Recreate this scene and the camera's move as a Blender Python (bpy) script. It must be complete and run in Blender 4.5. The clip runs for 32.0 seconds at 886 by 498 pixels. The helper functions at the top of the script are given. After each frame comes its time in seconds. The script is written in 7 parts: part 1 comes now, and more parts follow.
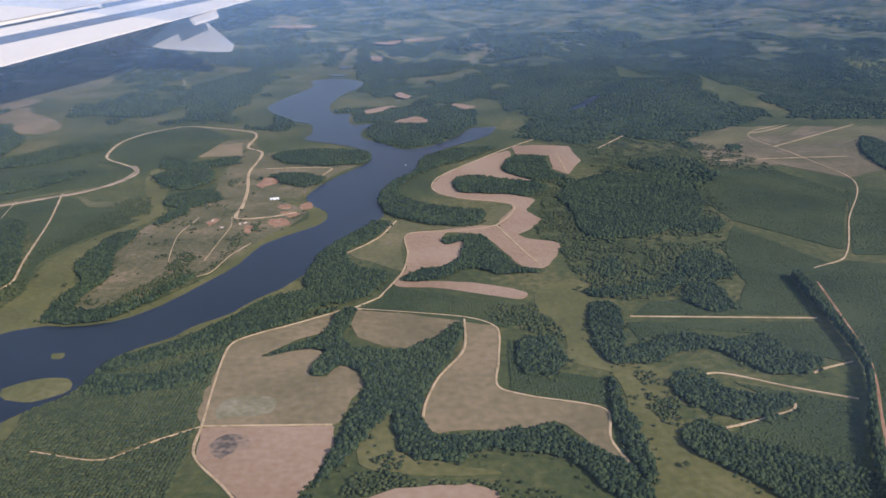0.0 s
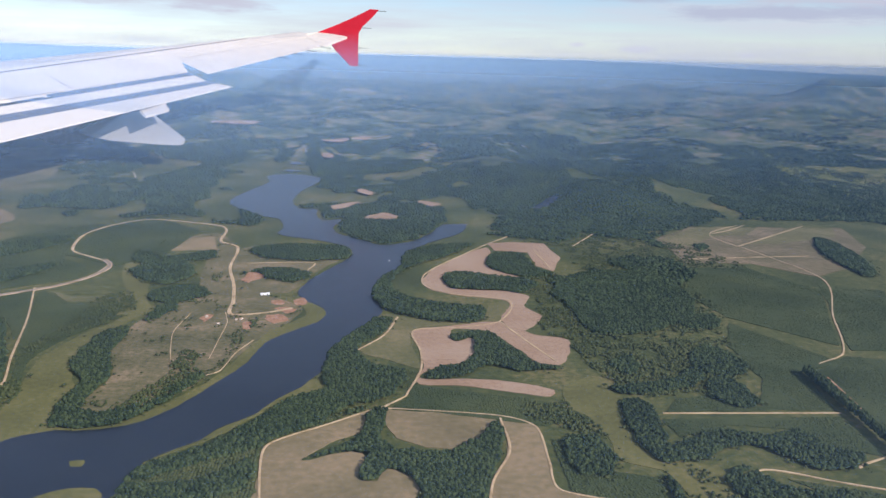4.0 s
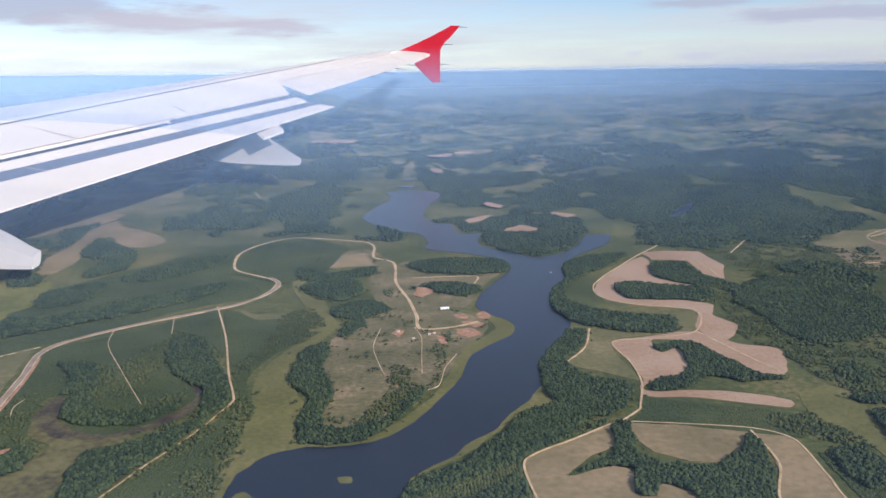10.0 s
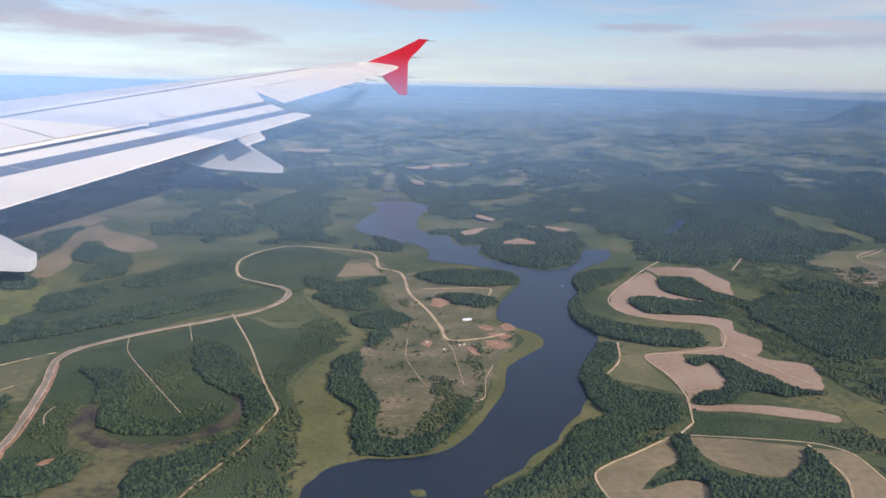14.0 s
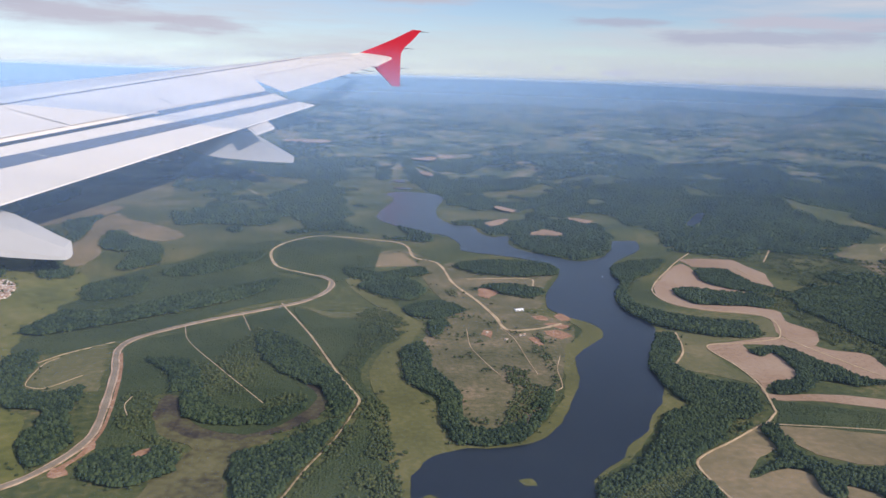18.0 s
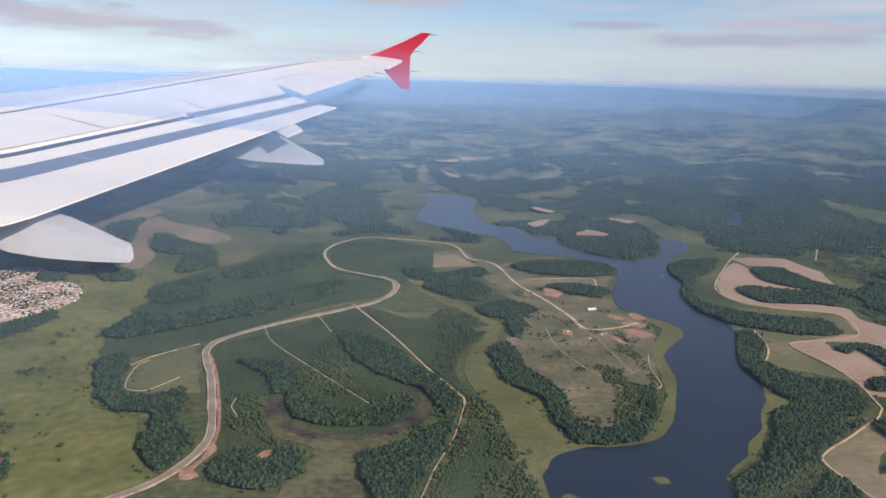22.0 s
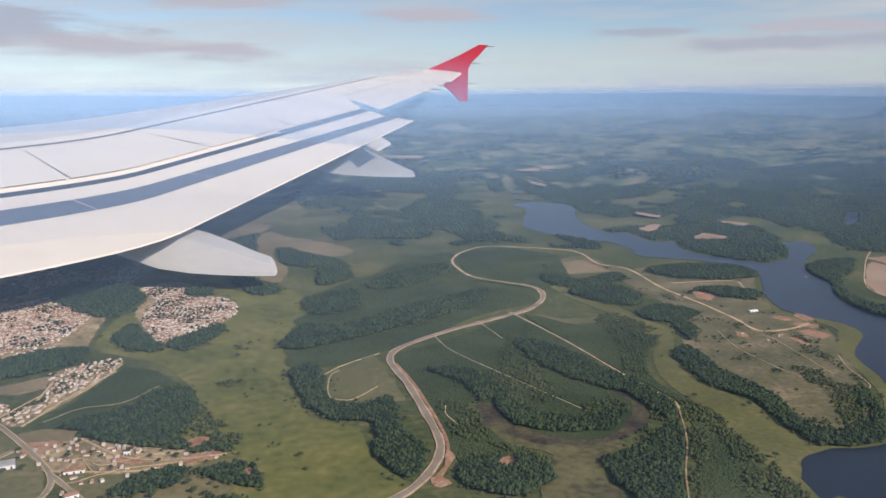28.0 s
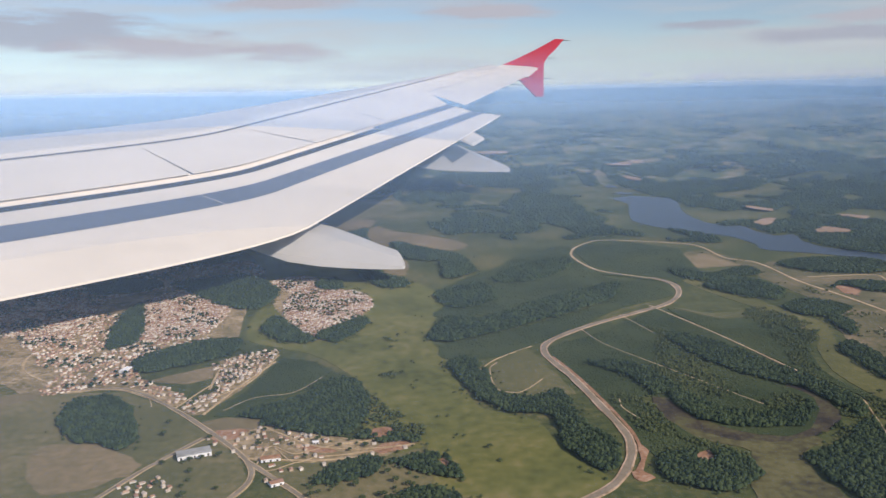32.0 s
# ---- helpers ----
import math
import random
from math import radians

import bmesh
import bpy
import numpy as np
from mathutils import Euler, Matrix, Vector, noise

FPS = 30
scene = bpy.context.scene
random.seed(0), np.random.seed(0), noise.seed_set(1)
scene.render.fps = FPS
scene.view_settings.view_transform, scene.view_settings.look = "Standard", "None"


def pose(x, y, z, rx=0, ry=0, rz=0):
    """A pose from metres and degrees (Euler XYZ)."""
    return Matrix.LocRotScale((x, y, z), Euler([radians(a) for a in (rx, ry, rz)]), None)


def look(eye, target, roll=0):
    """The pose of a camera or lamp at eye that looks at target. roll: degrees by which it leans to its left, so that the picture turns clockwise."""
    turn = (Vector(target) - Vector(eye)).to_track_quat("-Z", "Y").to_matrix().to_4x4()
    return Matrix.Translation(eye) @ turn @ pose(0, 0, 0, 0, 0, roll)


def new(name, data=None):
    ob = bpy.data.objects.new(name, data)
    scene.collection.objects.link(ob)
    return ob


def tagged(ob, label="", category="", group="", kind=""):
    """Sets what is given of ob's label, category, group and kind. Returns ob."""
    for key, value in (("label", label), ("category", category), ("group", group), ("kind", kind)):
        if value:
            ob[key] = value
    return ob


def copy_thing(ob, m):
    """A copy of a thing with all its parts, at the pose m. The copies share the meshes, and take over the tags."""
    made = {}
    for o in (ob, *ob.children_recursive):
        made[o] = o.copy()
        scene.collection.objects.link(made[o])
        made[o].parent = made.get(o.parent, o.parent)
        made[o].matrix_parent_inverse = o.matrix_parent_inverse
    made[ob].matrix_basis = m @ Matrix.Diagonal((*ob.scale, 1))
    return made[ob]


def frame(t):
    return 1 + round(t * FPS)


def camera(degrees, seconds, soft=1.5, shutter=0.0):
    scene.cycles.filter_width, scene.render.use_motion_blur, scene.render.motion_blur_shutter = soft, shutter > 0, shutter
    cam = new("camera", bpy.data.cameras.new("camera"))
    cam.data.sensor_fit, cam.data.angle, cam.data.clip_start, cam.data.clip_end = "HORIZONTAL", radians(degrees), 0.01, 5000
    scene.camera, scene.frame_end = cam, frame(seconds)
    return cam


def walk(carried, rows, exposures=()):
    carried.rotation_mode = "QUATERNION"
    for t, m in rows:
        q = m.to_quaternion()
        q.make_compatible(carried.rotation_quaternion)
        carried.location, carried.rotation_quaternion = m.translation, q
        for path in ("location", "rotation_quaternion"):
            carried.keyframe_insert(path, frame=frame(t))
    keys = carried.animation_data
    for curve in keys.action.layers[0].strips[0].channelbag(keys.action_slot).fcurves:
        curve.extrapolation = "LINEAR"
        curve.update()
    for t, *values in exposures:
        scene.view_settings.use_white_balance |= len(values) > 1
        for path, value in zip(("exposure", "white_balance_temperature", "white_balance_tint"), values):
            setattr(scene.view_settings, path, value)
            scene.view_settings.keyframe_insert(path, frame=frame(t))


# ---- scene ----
cam = camera(56.6, 32.0)
# The land is laid out at about one eighth of its true size, so that its far ranges lie inside the camera's reach.
# Rows: seconds, the eye's place, and its turn in degrees.
ROWS = [
    (0, -0.02, 0.02, 114.52, 70.278, 0.378, -0.004),
    (0.5, -5.12, 0.55, 114.37, 71.1, 1.159, -1.084),
    (1, -10.18, 1.11, 114.22, 70.336, -0.606, -3.418),
    (1.5, -15.2, 1.67, 114.06, 70.823, -0.494, -5.278),
    (2, -20.18, 2.25, 113.89, 72.227, -0.756, -5.953),
    (2.5, -25.12, 2.85, 113.71, 74.251, -1.106, -6.566),
    (3, -30.03, 3.45, 113.52, 75.532, -1.285, -6.874),
    (3.5, -34.9, 4.07, 113.33, 76.357, -1.245, -6.77),
    (4, -39.75, 4.71, 113.12, 77.045, -1.557, -5.667),
    (4.5, -44.56, 5.35, 112.91, 77.7, -1.699, -3.737),
    (6.5, -63.56, 8.02, 111.97, 77.433, 0.801, -3.442),
    (7, -68.25, 8.71, 111.71, 77.228, 1.258, -3.449),
    (7.5, -72.92, 9.41, 111.45, 76.823, 0.864, -3.947),
    (8, -77.57, 10.12, 111.18, 77.288, 0.622, -2.414),
    (8.5, -82.2, 10.83, 110.9, 77.341, 0.744, -1.46),
    (9, -86.82, 11.55, 110.62, 77.656, 0.529, -2.716),
    (9.5, -91.42, 12.27, 110.33, 78.094, 0.851, -2.232),
    (10, -96.01, 13.01, 110.03, 78.071, 0.819, -1.845),
    (10.5, -100.59, 13.74, 109.72, 77.608, -0.406, -2.852),
    (11, -105.16, 14.48, 109.41, 77.319, -0.433, -2.746),
    (11.5, -109.71, 15.23, 109.09, 77.445, -0.359, -3.109),
    (12, -114.26, 15.97, 108.76, 77.657, -0.567, -3.877),
    (12.5, -118.8, 16.72, 108.43, 78.054, -0.821, -4.078),
    (13, -123.33, 17.48, 108.09, 78.527, -1.14, -4.488),
    (13.5, -127.85, 18.23, 107.75, 79.041, -1.244, -4.838),
    (14, -132.37, 18.99, 107.4, 79.055, -1.179, -5.223),
    (14.5, -136.89, 19.75, 107.05, 78.965, -1.241, -5.293),
    (15, -141.4, 20.51, 106.7, 78.571, -1.374, -5.729),
    (15.5, -145.9, 21.27, 106.34, 78.52, -1.866, -5.857),
    (17.5, -163.91, 24.3, 104.86, 78.502, -1.976, -7.125),
    (18, -168.41, 25.05, 104.49, 78.598, -1.79, -6.842),
    (18.5, -172.91, 25.8, 104.11, 78.703, -1.66, -6.952),
    (19, -177.41, 26.55, 103.74, 78.462, -1.538, -7.175),
    (19.5, -181.91, 27.3, 103.36, 77.716, -1.658, -7.157),
    (20, -186.41, 28.04, 102.98, 77.65, -1.617, -7.213),
    (20.5, -190.91, 28.78, 102.6, 78.153, -1.549, -7.108),
    (21, -195.41, 29.52, 102.22, 78.82, -1.526, -6.98),
    (21.5, -199.92, 30.25, 101.85, 79.079, -1.096, -7.341),
    (22, -204.42, 30.98, 101.47, 78.848, -1.51, -7.315),
    (22.5, -208.93, 31.7, 101.1, 78.331, -0.86, -7.16),
    (23, -213.44, 32.41, 100.73, 78.55, -0.037, -6.654),
    (23.5, -217.95, 33.12, 100.36, 79.031, -0.013, -5.358),
    (24, -222.46, 33.82, 99.99, 79.525, 0.302, -4.32),
    (24.5, -226.97, 34.52, 99.63, 79.15, 0.521, -4.29),
    (25, -231.49, 35.21, 99.28, 78.675, 0.749, -4.341),
    (25.5, -236, 35.89, 98.93, 78.575, 0.555, -4.485),
    (27.5, -254.06, 38.55, 97.6, 80.119, 0.354, -4.875),
    (28, -258.57, 39.19, 97.28, 79.749, 0.451, -5.007),
    (28.5, -263.08, 39.82, 96.98, 79.347, 0.363, -5.033),
    (29, -267.59, 40.45, 96.68, 79.005, 0.896, -4.918),
    (29.5, -272.1, 41.06, 96.4, 79.1, 1.013, -4.131),
    (30, -276.6, 41.67, 96.13, 79.167, 0.56, -3.302),
    (30.5, -281.1, 42.26, 95.87, 79.549, 0.374, -2.195),
    (31, -285.59, 42.85, 95.62, 79.538, 0.738, -0.972),
    (31.5, -290.08, 43.42, 95.38, 80.048, 0.611, -1.186),
    (32, -294.56, 43.98, 95.16, 79.617, 1.258, -0.991),
]
walk(cam, [(t, pose(x, y, z, rx, ry, rz)) for t, x, y, z, rx, ry, rz in ROWS],
     exposures=[(0.0, 0.0, 6450, 16), (4.0, 0.1, 6400, 15), (6.5, 0.18, 6450, 15), (7.5, 0.25, 6450, 15), (8.2, 0.27, 6450, 15), (9.0, 0.17, 6450, 15), (10.0, 0.1, 6500, 15), (13.0, 0.03, 6500, 15), (18.0, -0.03, 6550, 15), (25.0, -0.09, 6700, 14), (28.0, -0.15, 6900, 13), (32.0, -0.2, 6950, 13)])

# ---- light ----
SUN_DIR = Vector((0.72, -0.62, 0.62)).normalized()
world = bpy.data.worlds.new("sky")
scene.world = world
world.use_nodes = True


def sky_nodes():
    nt = world.node_tree
    nt.nodes.clear()
    N, L = nt.nodes.new, nt.links.new
    out, bg = N("ShaderNodeOutputWorld"), N("ShaderNodeBackground")
    sky = N("ShaderNodeTexSky")
    sky.sky_type, sky.sun_disc = "NISHITA", False
    sky.sun_elevation = math.asin(SUN_DIR.z)
    sky.sun_rotation = math.atan2(SUN_DIR.x, SUN_DIR.y)
    sky.air_density, sky.dust_density, sky.altitude = 1.0, 0.0, 900
    co = N("ShaderNodeTexCoord")
    # long thin cloud streaks, flattened towards the horizon
    mp = N("ShaderNodeMapping")
    mp.inputs["Scale"].default_value = (2.2, 2.2, 22.0)
    L(co.outputs["Generated"], mp.inputs["Vector"])
    n1 = N("ShaderNodeTexNoise")
    n1.inputs["Scale"].default_value, n1.inputs["Detail"].default_value, n1.inputs["Roughness"].default_value = 1.6, 6, 0.55
    L(mp.outputs[0], n1.inputs["Vector"])
    r1 = N("ShaderNodeValToRGB")
    r1.color_ramp.elements[0].position, r1.color_ramp.elements[1].position = 0.40, 0.72
    L(n1.outputs["Fac"], r1.inputs[0])
    mix = N("ShaderNodeMixRGB")
    mix.inputs[2].default_value = (5.6, 6.0, 6.6, 1)
    L(r1.outputs[0], mix.inputs[0])
    tint = N("ShaderNodeMixRGB")
    tint.blend_type = "MULTIPLY"
    tint.inputs[0].default_value, tint.inputs[2].default_value = 1.0, (0.86, 0.94, 1.10, 1)
    L(sky.outputs[0], tint.inputs[1])
    L(tint.outputs[0], mix.inputs[1])
    # grey and mauve cloud banks low over the horizon: azimuth, height, half width, half height (degrees), colour
    sep = N("ShaderNodeSeparateXYZ")
    L(co.outputs["Generated"], sep.inputs[0])

    def op(kind, a, b=None):
        node = N("ShaderNodeMath")
        node.operation = kind
        for k, v in enumerate((a, b)):
            if v is None:
                continue
            if isinstance(v, (int, float)):
                node.inputs[k].default_value = v
            else:
                L(v, node.inputs[k])
        return node.outputs[0]
    azimuth = op("MULTIPLY", op("ARCTAN2", sep.outputs["X"], sep.outputs["Y"]), 57.2958)
    height = op("MULTIPLY", op("ARCSINE", sep.outputs["Z"]), 57.2958)
    mp2 = N("ShaderNodeMapping")
    mp2.inputs["Scale"].default_value = (9.0, 9.0, 60.0)
    L(co.outputs["Generated"], mp2.inputs["Vector"])
    n2 = N("ShaderNodeTexNoise")
    n2.inputs["Scale"].default_value, n2.inputs["Detail"].default_value, n2.inputs["Roughness"].default_value = 1.3, 6, 0.6
    L(mp2.outputs[0], n2.inputs["Vector"])
    wisp = op("MULTIPLY", op("SUBTRACT", n2.outputs["Fac"], 0.5), 2.6)
    last = mix.outputs[0]
    GREY, MAUVE, PALE = (4.1, 4.55, 5.7, 1), (5.0, 5.1, 6.0, 1), (5.8, 6.1, 6.8, 1)
    for a0, h0, wa, wh, colour in ((28.0, 3.4, 8.0, 0.55, GREY), (31.0, 4.3, 7.0, 0.5, MAUVE), (18.5, 4.3, 4.5, 0.28, GREY), (-24.0, 4.6, 9.0, 1.2, GREY), (-17.0, 3.6, 6.0, 0.8, MAUVE), (-9.5, 3.2, 3.4, 0.55, MAUVE),
                                   (3.5, 5.6, 4.5, 0.6, MAUVE), (18.6, 1.0, 1.0, 0.22, PALE), (14.6, 1.2, 0.6, 0.16, PALE), (-9.0, 6.4, 5.0, 0.5, MAUVE), (25.5, 0.8, 0.7, 0.14, PALE), (45.0, 4.0, 9.0, 0.8, GREY), (-42.0, 4.5, 9.0, 0.9, MAUVE)):
        du = op("DIVIDE", op("SUBTRACT", azimuth, a0), wa)
        dv = op("DIVIDE", op("SUBTRACT", height, h0), wh)
        reach = op("SQRT", op("ADD", op("MULTIPLY", du, du), op("MULTIPLY", dv, dv)))
        rng = N("ShaderNodeMapRange")
        rng.interpolation_type = "SMOOTHSTEP"
        L(op("ADD", reach, wisp), rng.inputs["Value"])
        rng.inputs["From Min"].default_value, rng.inputs["From Max"].default_value = 0.35, 1.25
        rng.inputs["To Min"].default_value, rng.inputs["To Max"].default_value = 0.85, 0.0
        mx = N("ShaderNodeMixRGB")
        mx.inputs[2].default_value = colour
        L(rng.outputs[0], mx.inputs[0])
        L(last, mx.inputs[1])
        last = mx.outputs[0]
    L(last, bg.inputs[0])
    bg.inputs[1].default_value = 0.108
    L(bg.outputs[0], out.inputs[0])


sky_nodes()
sun = new("sun", bpy.data.lights.new("sun", "SUN"))
sun.data.energy, sun.data.angle, sun.data.color = 4.75, radians(0.53), (1.0, 0.905, 0.825)
sun.matrix_world = look(SUN_DIR * 3000, (0, 0, 0))


# ---- materials ----
def material(name, colours, scale=0.05, detail_scale=0.6, rough=0.9, bump=0.0, bump_scale=1.0, furrow=None, island=0.0, metal=0.0, spread=(0.35, 0.65)):
    """Colours: dark, middle, light; scale: broad patches, detail_scale: grain (both per metre); furrow: (turn, per metre, strength)."""
    m = bpy.data.materials.new(name)
    m.use_nodes = True
    nt = m.node_tree
    N, L = nt.nodes.new, nt.links.new
    bsdf = nt.nodes["Principled BSDF"]
    bsdf.inputs["Roughness"].default_value, bsdf.inputs["Metallic"].default_value = rough, metal
    bsdf.inputs["Specular IOR Level"].default_value = 0.25
    co = N("ShaderNodeTexCoord")
    big, fine = N("ShaderNodeTexNoise"), N("ShaderNodeTexNoise")
    for node, s, d in ((big, scale, 4), (fine, detail_scale, 5)):
        node.inputs["Scale"].default_value, node.inputs["Detail"].default_value = s, d
        L(co.outputs["Object"], node.inputs["Vector"])
    add = N("ShaderNodeMath")
    add.operation = "MULTIPLY_ADD"
    add.inputs[1].default_value, add.inputs[2].default_value = 0.45, 0.0
    L(fine.outputs["Fac"], add.inputs[0])
    half = N("ShaderNodeMath")
    half.operation = "MULTIPLY_ADD"
    half.inputs[1].default_value = 0.55
    L(big.outputs["Fac"], half.inputs[0])
    L(add.outputs[0], half.inputs[2])
    value = half
    if island:
        geo = N("ShaderNodeNewGeometry")
        isl = N("ShaderNodeMath")
        isl.operation = "MULTIPLY_ADD"
        isl.inputs[1].default_value = island
        L(geo.outputs["Random Per Island"], isl.inputs[0])
        sub = N("ShaderNodeMath")
        sub.operation = "SUBTRACT"
        sub.inputs[1].default_value = island / 2
        L(half.outputs[0], sub.inputs[0])
        L(sub.outputs[0], isl.inputs[2])
        value = isl
    if furrow:
        turn, per, strength = furrow
        mp = N("ShaderNodeMapping")
        mp.inputs["Rotation"].default_value = (0, 0, radians(turn))
        L(co.outputs["Object"], mp.inputs["Vector"])
        wave = N("ShaderNodeTexWave")
        wave.inputs["Scale"].default_value, wave.inputs["Distortion"].default_value = per, 2.5
        wave.inputs["Detail"].default_value, wave.inputs["Detail Scale"].default_value = 3, 0.4
        L(mp.outputs[0], wave.inputs["Vector"])
        fu = N("ShaderNodeMath")
        fu.operation = "MULTIPLY_ADD"
        fu.inputs[1].default_value = strength
        L(wave.outputs["Fac"], fu.inputs[0])
        L(value.outputs[0], fu.inputs[2])
        value = fu
    ramp = N("ShaderNodeValToRGB")
    e = ramp.color_ramp.elements
    e[0].position, e[1].position = spread
    e[0].color, e[1].color = (*colours[0], 1), (*colours[-1], 1)
    for k, c in enumerate(colours[1:-1], 1):
        mid = e.new(spread[0] + (spread[1] - spread[0]) * k / (len(colours) - 1))
        mid.color = (*c, 1)
    L(value.outputs[0], ramp.inputs[0])
    L(ramp.outputs[0], bsdf.inputs["Base Color"])
    if bump:
        bn, bt = N("ShaderNodeBump"), N("ShaderNodeTexNoise")
        bt.inputs["Scale"].default_value, bt.inputs["Detail"].default_value = bump_scale, 4
        L(co.outputs["Object"], bt.inputs["Vector"])
        bn.inputs["Strength"].default_value, bn.inputs["Distance"].default_value = bump, 0.5
        L(bt.outputs["Fac"], bn.inputs["Height"])
        L(bn.outputs[0], bsdf.inputs["Normal"])
    return m


M_LAND = material("land", [(0.027, 0.046, 0.020), (0.036, 0.058, 0.025), (0.058, 0.082, 0.034), (0.078, 0.100, 0.041), (0.112, 0.124, 0.054), (0.130, 0.132, 0.063), (0.190, 0.165, 0.098)], 0.014, 0.06, bump=0.6, bump_scale=0.5, spread=(0.41, 0.58))
M_GRASS = material("rough_grass", [(0.040, 0.055, 0.018), (0.060, 0.077, 0.024), (0.088, 0.098, 0.032), (0.150, 0.133, 0.054)], 0.02, 0.35, bump=0.8, bump_scale=0.7, spread=(0.38, 0.62))
M_MUD = material("wet_mud", [(0.030, 0.024, 0.018), (0.055, 0.042, 0.028), (0.085, 0.075, 0.036), (0.105, 0.10, 0.04)], 0.12, 0.7, rough=0.7, spread=(0.38, 0.62))
M_MEADOW = material("wet_meadow", [(0.078, 0.090, 0.022), (0.116, 0.124, 0.031), (0.150, 0.148, 0.040), (0.205, 0.178, 0.066)], 0.03, 0.25, bump=0.1, bump_scale=0.6, spread=(0.38, 0.62))
M_PENIN = material("worn_dry_grass", [(0.070, 0.076, 0.032), (0.115, 0.110, 0.052), (0.155, 0.135, 0.070), (0.25, 0.19, 0.115)], 0.05, 0.5, bump=0.6, bump_scale=0.9, spread=(0.37, 0.63))
M_WORN = material("bare_worn_pasture", [(0.080, 0.082, 0.038), (0.130, 0.116, 0.060), (0.17, 0.14, 0.08), (0.23, 0.178, 0.108)], 0.03, 0.3, bump=0.4, bump_scale=0.8, spread=(0.37, 0.63))
M_MARSH = material("reed_marsh", [(0.088, 0.092, 0.030), (0.12, 0.120, 0.040), (0.17, 0.155, 0.062)], 0.04, 0.5, bump=0.3, spread=(0.38, 0.64))
M_BOG = material("peat_bog", [(0.05, 0.042, 0.026), (0.085, 0.078, 0.034), (0.12, 0.112, 0.046), (0.15, 0.135, 0.06)], 0.06, 0.4, bump=0.4, spread=(0.38, 0.62))
M_TAN = material("dry_stubble", [(0.145, 0.124, 0.064), (0.195, 0.158, 0.085), (0.28, 0.213, 0.125)], 0.035, 0.4, furrow=(62, 0.9, 0.08), bump=0.15)
M_YOUNG = material("young_plantation_leaves", [(0.028, 0.045, 0.017), (0.042, 0.063, 0.023), (0.066, 0.085, 0.032)], 0.03, 0.7, furrow=(35, 0.8, 0.08), bump=1.0, bump_scale=1.4)
M_BURNT = material("burnt_ground", [(0.10, 0.085, 0.07), (0.19, 0.145, 0.11), (0.30, 0.215, 0.15)], 0.15, 0.6, spread=(0.42, 0.58))
M_PALE = material("straw", [(0.15, 0.135, 0.075), (0.22, 0.2, 0.12), (0.3, 0.27, 0.18)], 0.1, 0.6)
M_PINK = material("bare_ploughed_soil", [(0.26, 0.17, 0.105), (0.33, 0.225, 0.15), (0.38, 0.28, 0.20)], 0.03, 0.5, furrow=(20, 0.7, 0.06), bump=0.15)
M_OLIVE = material("dry_pasture", [(0.088, 0.096, 0.038), (0.136, 0.130, 0.056), (0.215, 0.178, 0.092)], 0.028, 0.4, bump=0.3)
M_DIRT = material("pale_dirt", [(0.28, 0.21, 0.115), (0.47, 0.35, 0.21), (0.60, 0.465, 0.30)], 0.15, 1.2)
M_DUST = material("dusty_ground", [(0.13, 0.115, 0.05), (0.28, 0.215, 0.12), (0.46, 0.355, 0.22)], 0.08, 0.5, spread=(0.38, 0.62))
M_BANK = material("clay_bank", [(0.20, 0.155, 0.085), (0.42, 0.29, 0.195), (0.56, 0.41, 0.30)], 0.10, 0.7, spread=(0.36, 0.58))
M_CLAY = material("red_clay", [(0.23, 0.12, 0.065), (0.34, 0.19, 0.115), (0.43, 0.29, 0.20)], 0.25, 1.0)
M_ASPHALT = material("worn_asphalt", [(0.19, 0.158, 0.115), (0.25, 0.207, 0.152), (0.31, 0.26, 0.195)], 0.1, 1.5)
M_WOOD = material("native_forest_leaves", [(0.015, 0.030, 0.015), (0.025, 0.045, 0.020), (0.047, 0.070, 0.029)], 0.03, 0.5, island=0.5)
M_CANOPY = material("plantation_leaves", [(0.034, 0.049, 0.019), (0.047, 0.065, 0.024), (0.073, 0.087, 0.033)], 0.03, 0.3, island=0.3)
M_TRUNK = material("bark", [(0.06, 0.045, 0.03), (0.1, 0.08, 0.06)], 0.5, 3)
M_WHITE = material("painted_metal_white", [(0.74, 0.67, 0.565), (0.80, 0.725, 0.615), (0.84, 0.765, 0.655)], 0.012, 0.09, rough=0.4)
# Wing white greyed: the leading edge's shading is put into the colour.
M_SHADED_WHITE = material("painted_metal_white_shaded", [(0.56, 0.525, 0.475), (0.62, 0.585, 0.53), (0.66, 0.625, 0.57)], 0.012, 0.09, rough=0.45)
M_GREY = material("painted_metal_grey", [(0.44, 0.435, 0.42), (0.50, 0.495, 0.48)], 0.01, 0.08, rough=0.45)
M_STRIPE = material("bare_metal_strip", [(0.085, 0.095, 0.125), (0.12, 0.13, 0.165)], 0.008, 0.1, rough=0.35)
M_SEAM = material("grey_seam", [(0.12, 0.115, 0.11), (0.20, 0.19, 0.18)], 0.02, 0.1)
# Near-black: painted shade for the flap slot, own colour of the static wicks.
M_SLOT_SHADE_WICK = material("slot_shade_and_wick_black", [(0.02, 0.02, 0.022), (0.04, 0.04, 0.042)], 0.02, 0.1)
M_RED = material("red_paint", [(0.52, 0.012, 0.03), (0.62, 0.018, 0.04)], 0.01, 0.05, rough=0.35)
M_WATER = material("lake_water", [(0.003, 0.006, 0.013), (0.005, 0.009, 0.018), (0.009, 0.014, 0.022)], 0.01, 0.08, rough=0.30, bump=0.04, bump_scale=1.2)
